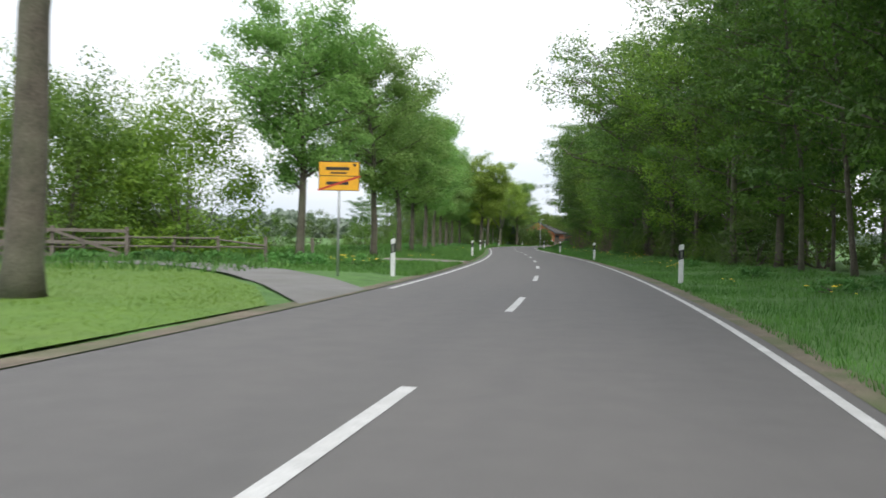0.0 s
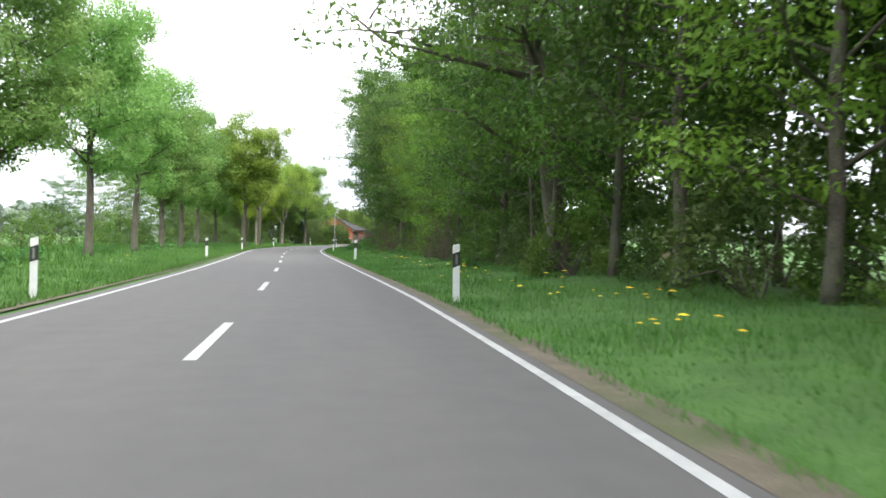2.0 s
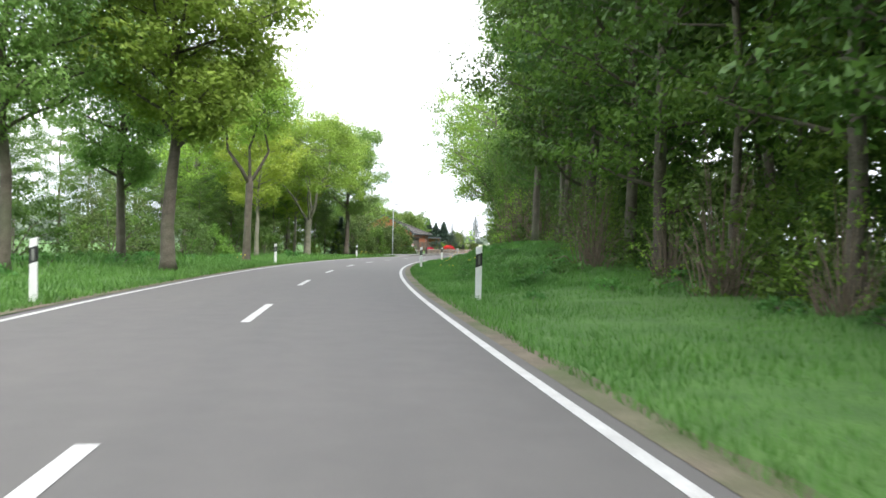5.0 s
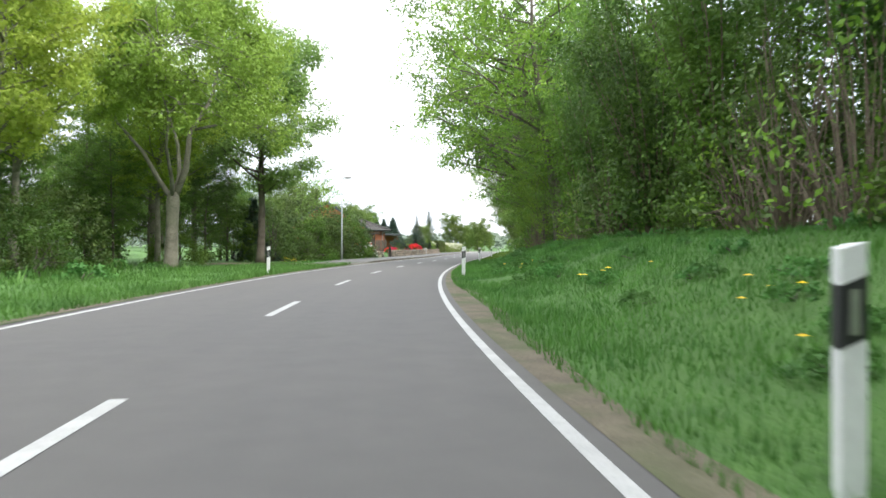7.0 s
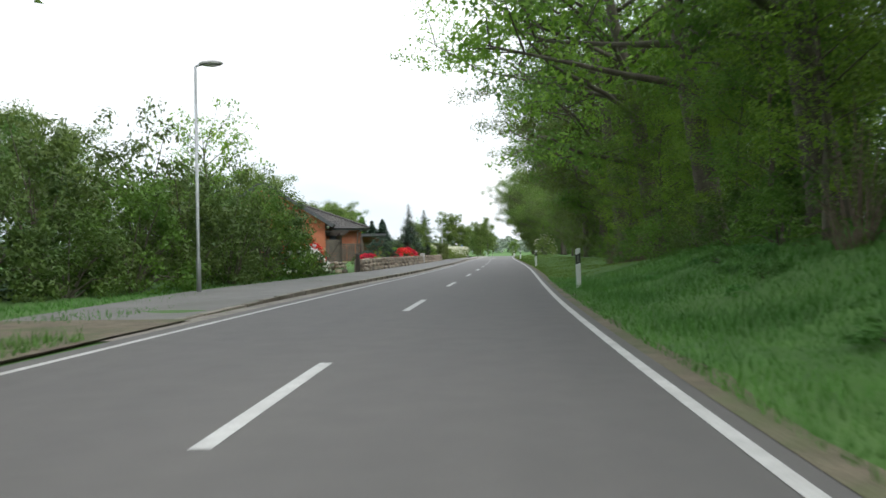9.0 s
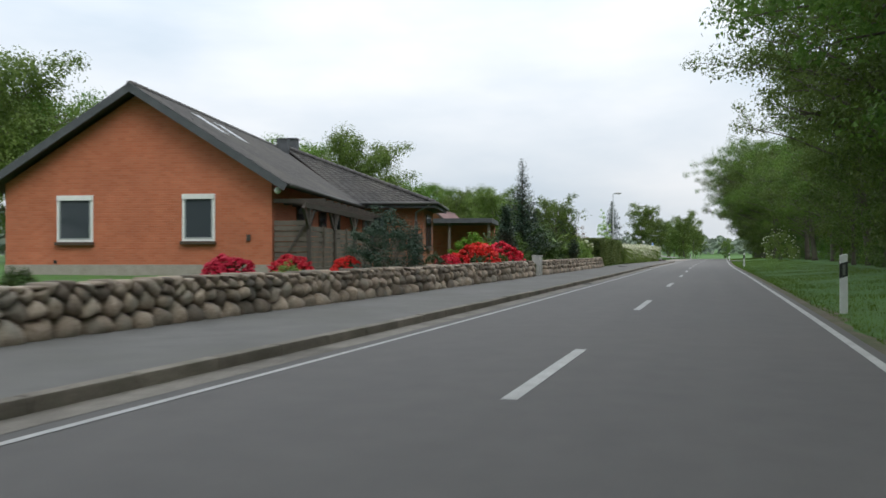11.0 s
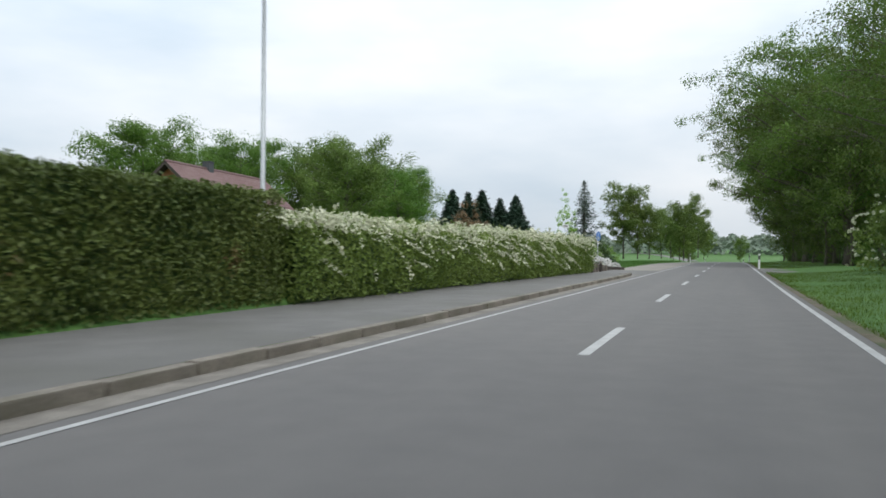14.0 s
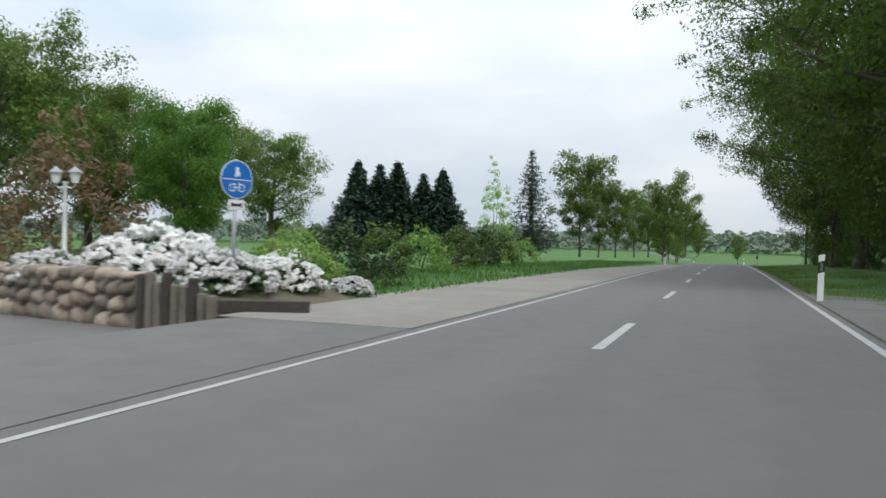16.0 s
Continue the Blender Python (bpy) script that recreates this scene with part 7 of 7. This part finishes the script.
# ---- covers in footway and gutter ----
_v = at(231.5, -4.35, 0, False)
manhole = empty("manhole_cover", Matrix.Translation((_v.x, _v.y, 0.118)), "round cast-iron manhole cover in the footway", "manhole cover")
bm = bmesh.new()
tube(bm, [(0, 0, -0.05), (0, 0, 0.004), (0, 0, 0.006)], [0.33, 0.33, 0.32], 28)
part("frame_ring", bm, M_GUTTER_DARK, manhole)
bm = bmesh.new()
tube(bm, [(0, 0, -0.03), (0, 0, 0.009), (0, 0, 0.011)], [0.30, 0.30, 0.29], 28)
part("lid", bm, M_PAVE, manhole, "worn grey lid")
for _y in (230.6, 206.0):
    _v = at(_y, kerb_line(_y) + 0.16, 0, False)
    grate = empty("drain_grate", Matrix.Translation((_v.x, _v.y, 0.006)) @ Matrix.Rotation(radians(heading(_y)), 4, "Z"), "cast-iron street drain grate in the gutter", "drain", "street drains")
    part("frame_ring", boxes((-0.13, -0.25, -0.04, -0.11, 0.25, 0.006), (0.11, -0.25, -0.04, 0.13, 0.25, 0.006), (-0.11, -0.25, -0.04, 0.11, -0.23, 0.006), (-0.11, 0.23, -0.04, 0.11, 0.25, 0.006)), M_GUTTER_DARK, grate)
    # black slab just under the bars, painted shade for the open shaft
    part("pit_shade", boxes((-0.11, -0.23, -0.04, 0.11, 0.23, -0.003)), M_SIGN_BLACK, grate)
    for _k in range(7):
        part("bar", boxes((-0.11, -0.21 + 0.066 * _k, -0.003, 0.11, -0.18 + 0.066 * _k, 0.005)), M_GUTTER_DARK, grate)


# ---- grass along the road ----
def blades(name, label, n, y0, y1, lat_fun, height, width, mat, seed, clear=None, lift=0.0):
    """Tufts of grass, each blade a bent slip of two faces joined in one mesh."""
    rng = np.random.default_rng(seed)
    ys = rng.uniform(y0, y1, n)
    ls = lat_fun(ys, rng.random(n))
    if clear is not None:
        keep = ~((ys > clear[0]) & (ys < clear[1]))
        ys, ls = ys[keep], ls[keep]
        n = len(ys)
    x0 = xc(ys)
    s = slope(ys)
    nn = np.hypot(s, 1)
    px, py = x0 + ls / nn, ys - ls * s / nn
    pz = ground_z(ls, ys) + lift
    patch = np.array([0.75 + 0.5 * noise.noise(Vector((a * 0.5, b * 0.5, 3))) for a, b in zip(px, py)])
    h = height * rng.uniform(0.5, 1.25, n) * patch
    az = rng.uniform(0, 2 * math.pi, n)
    dx, dy = np.cos(az), np.sin(az)
    lean = rng.uniform(0.15, 0.8, n) * h
    w = width * rng.uniform(0.7, 1.3, n)
    base = np.stack([px, py, pz - 0.02], 1)
    side = np.stack([-dy * w, dx * w, 0 * w], 1)
    tip = base + np.stack([dx * lean, dy * lean, h], 1)
    q = np.stack([base - side, base + side, tip], 1)
    ob = raw(name, q, 3, mat)
    return tagged(ob, label, "grass", kind="stuff")


blades("verge_grass", "lush green roadside grass under the wood", 210000, 2, 175, lambda y, u: right_line(y) + 0.24 + 0.75 * bare_width(y) + 5.6 * u ** 1.25, 0.16, 0.0075, M_BLADE, 1)
blades("verge_grass", "lush green grass bank beside the road", 90000, 98, 172, lambda y, u: 3.5 + 6.5 * u, 0.19, 0.008, M_BLADE, 2)
blades("verge_grass", "green grass verge on the open side", 90000, 21, 158, lambda y, u: -3.22 - 5.0 * u ** 1.5, 0.22, 0.013, M_BLADE, 3, clear=(32.9, 36.6))
blades("verge_grass", "short green verge grass beside the village road", 110000, 172, 330, lambda y, u: 3.14 + 5.5 * u ** 1.5, 0.1, 0.009, M_BLADE_LAWN, 4, clear=(273.2, 282.8))
blades("lawn_grass", "short bright lawn grass", 50000, 1, 21, lambda y, u: np.minimum(-3.5 - 0.3 * u, -np.interp(y, [0, 10.6, 13.6, 17.6, 20.9], [3.5, 3.5, 5.0, 7.6, 10.5])) - 9.0 * u, 0.075, 0.008, M_BLADE_LAWN, 5, lift=0.03)
blades("meadow_grass", "tall rough meadow grass", 40000, 18, 150, lambda y, u: -7.5 - 22 * u, 0.42, 0.03, M_BLADE, 6)
blades("verge_grass", "green grass strip by the footway", 16000, 277, 335, lambda y, u: -5.0 - 6 * u, 0.25, 0.016, M_BLADE, 7)
blades("lawn_grass", "short garden lawn grass", 14000, 186, 230, lambda y, u: -6.5 - 10 * u, 0.06, 0.01, M_BLADE_LAWN, 8)
blades("verge_grass", "grass strip before the shrubs", 9000, 160, 184, lambda y, u: -4.4 - 4.0 * u, 0.14, 0.012, M_BLADE, 9)


# ---- dandelions ----
def dandelion(name="dandelion"):
    root = empty(name, Matrix(), "yellow dandelion in flower in the verge", "flower", "dandelions")
    bm = bmesh.new()
    tube(bm, [(0, 0, 0), (0.01, 0, 0.12), (0.015, 0.01, 0.2)], [0.005, 0.004, 0.004], 5)
    part("stalk", bm, M_BLADE, root)
    bm = bmesh.new()
    n = 16
    c = bm.verts.new((0.015, 0.01, 0.222))
    rim = [bm.verts.new((0.015 + (0.034 if k % 2 else 0.024) * math.cos(2 * math.pi * k / n), 0.01 + (0.034 if k % 2 else 0.024) * math.sin(2 * math.pi * k / n), 0.212)) for k in range(n)]
    for k in range(n):
        bm.faces.new((c, rim[k], rim[(k + 1) % n]))
    part("flower_head", bm, M_YELLOW, root, "yellow ray flower head")
    return root


dandy = Nursery(dandelion())
for _cy, _cl, _n in ((8, 4.8, 7), (11, 5.6, 6), (14, 5.0, 5), (18, 4.4, 3), (26.5, 4.6, 8), (28, 5.0, 6), (33, 4.4, 4), (38, 4.6, 7), (41, 5.4, 6), (43, 5.0, 6), (46, 5.6, 5), (49, 4.7, 7), (52, 5.2, 7), (55, 4.6, 6), (61, 4.6, 6), (63, 4.9, 5), (75, 4.8, 5), (79, 5.3, 5), (111, 4.9, 5), (119, 4.5, 5), (121, 4.8, 5), (124, 5.4, 4), (129, 5.2, 5), (139, 5.0, 4), (24, -5.4, 10), (25.5, -6.6, 10), (120, -5.5, 4), (155, -6.0, 14), (30, -5, 4), (57, -5, 3)):
    for _k in range(_n):
        dandy.plant(at(_cy + random.gauss(0, 0.5), _cl + random.gauss(0, 0.35)), random.uniform(1.0, 1.9))


# ---- far tree lines ----
def far_woods(name, label, n, r0, r1, a0, a1, cx, cy, hmin, hmax, mat, seed, size=1.6):
    rng = np.random.default_rng(seed)
    a = rng.uniform(a0, a1, n)
    r = rng.uniform(r0, r1, n)
    top = np.array([hmin + (hmax - hmin) * (0.5 + 0.5 * noise.noise(Vector((q * 14, seed, 0))) + 0.3 * noise.noise(Vector((q * 50, seed, 2)))) for q in a])
    z = top * rng.random(n) ** 0.6
    pts = np.stack([cx + r * np.sin(a), cy + r * np.cos(a), z + r * 0.0012], 1)
    return tagged(raw(name, leaves(pts, size, rng, narrow=0.7), 4, mat), label, "woods", kind="stuff")


# the haze of distance is painted into these pale grey-green leaves
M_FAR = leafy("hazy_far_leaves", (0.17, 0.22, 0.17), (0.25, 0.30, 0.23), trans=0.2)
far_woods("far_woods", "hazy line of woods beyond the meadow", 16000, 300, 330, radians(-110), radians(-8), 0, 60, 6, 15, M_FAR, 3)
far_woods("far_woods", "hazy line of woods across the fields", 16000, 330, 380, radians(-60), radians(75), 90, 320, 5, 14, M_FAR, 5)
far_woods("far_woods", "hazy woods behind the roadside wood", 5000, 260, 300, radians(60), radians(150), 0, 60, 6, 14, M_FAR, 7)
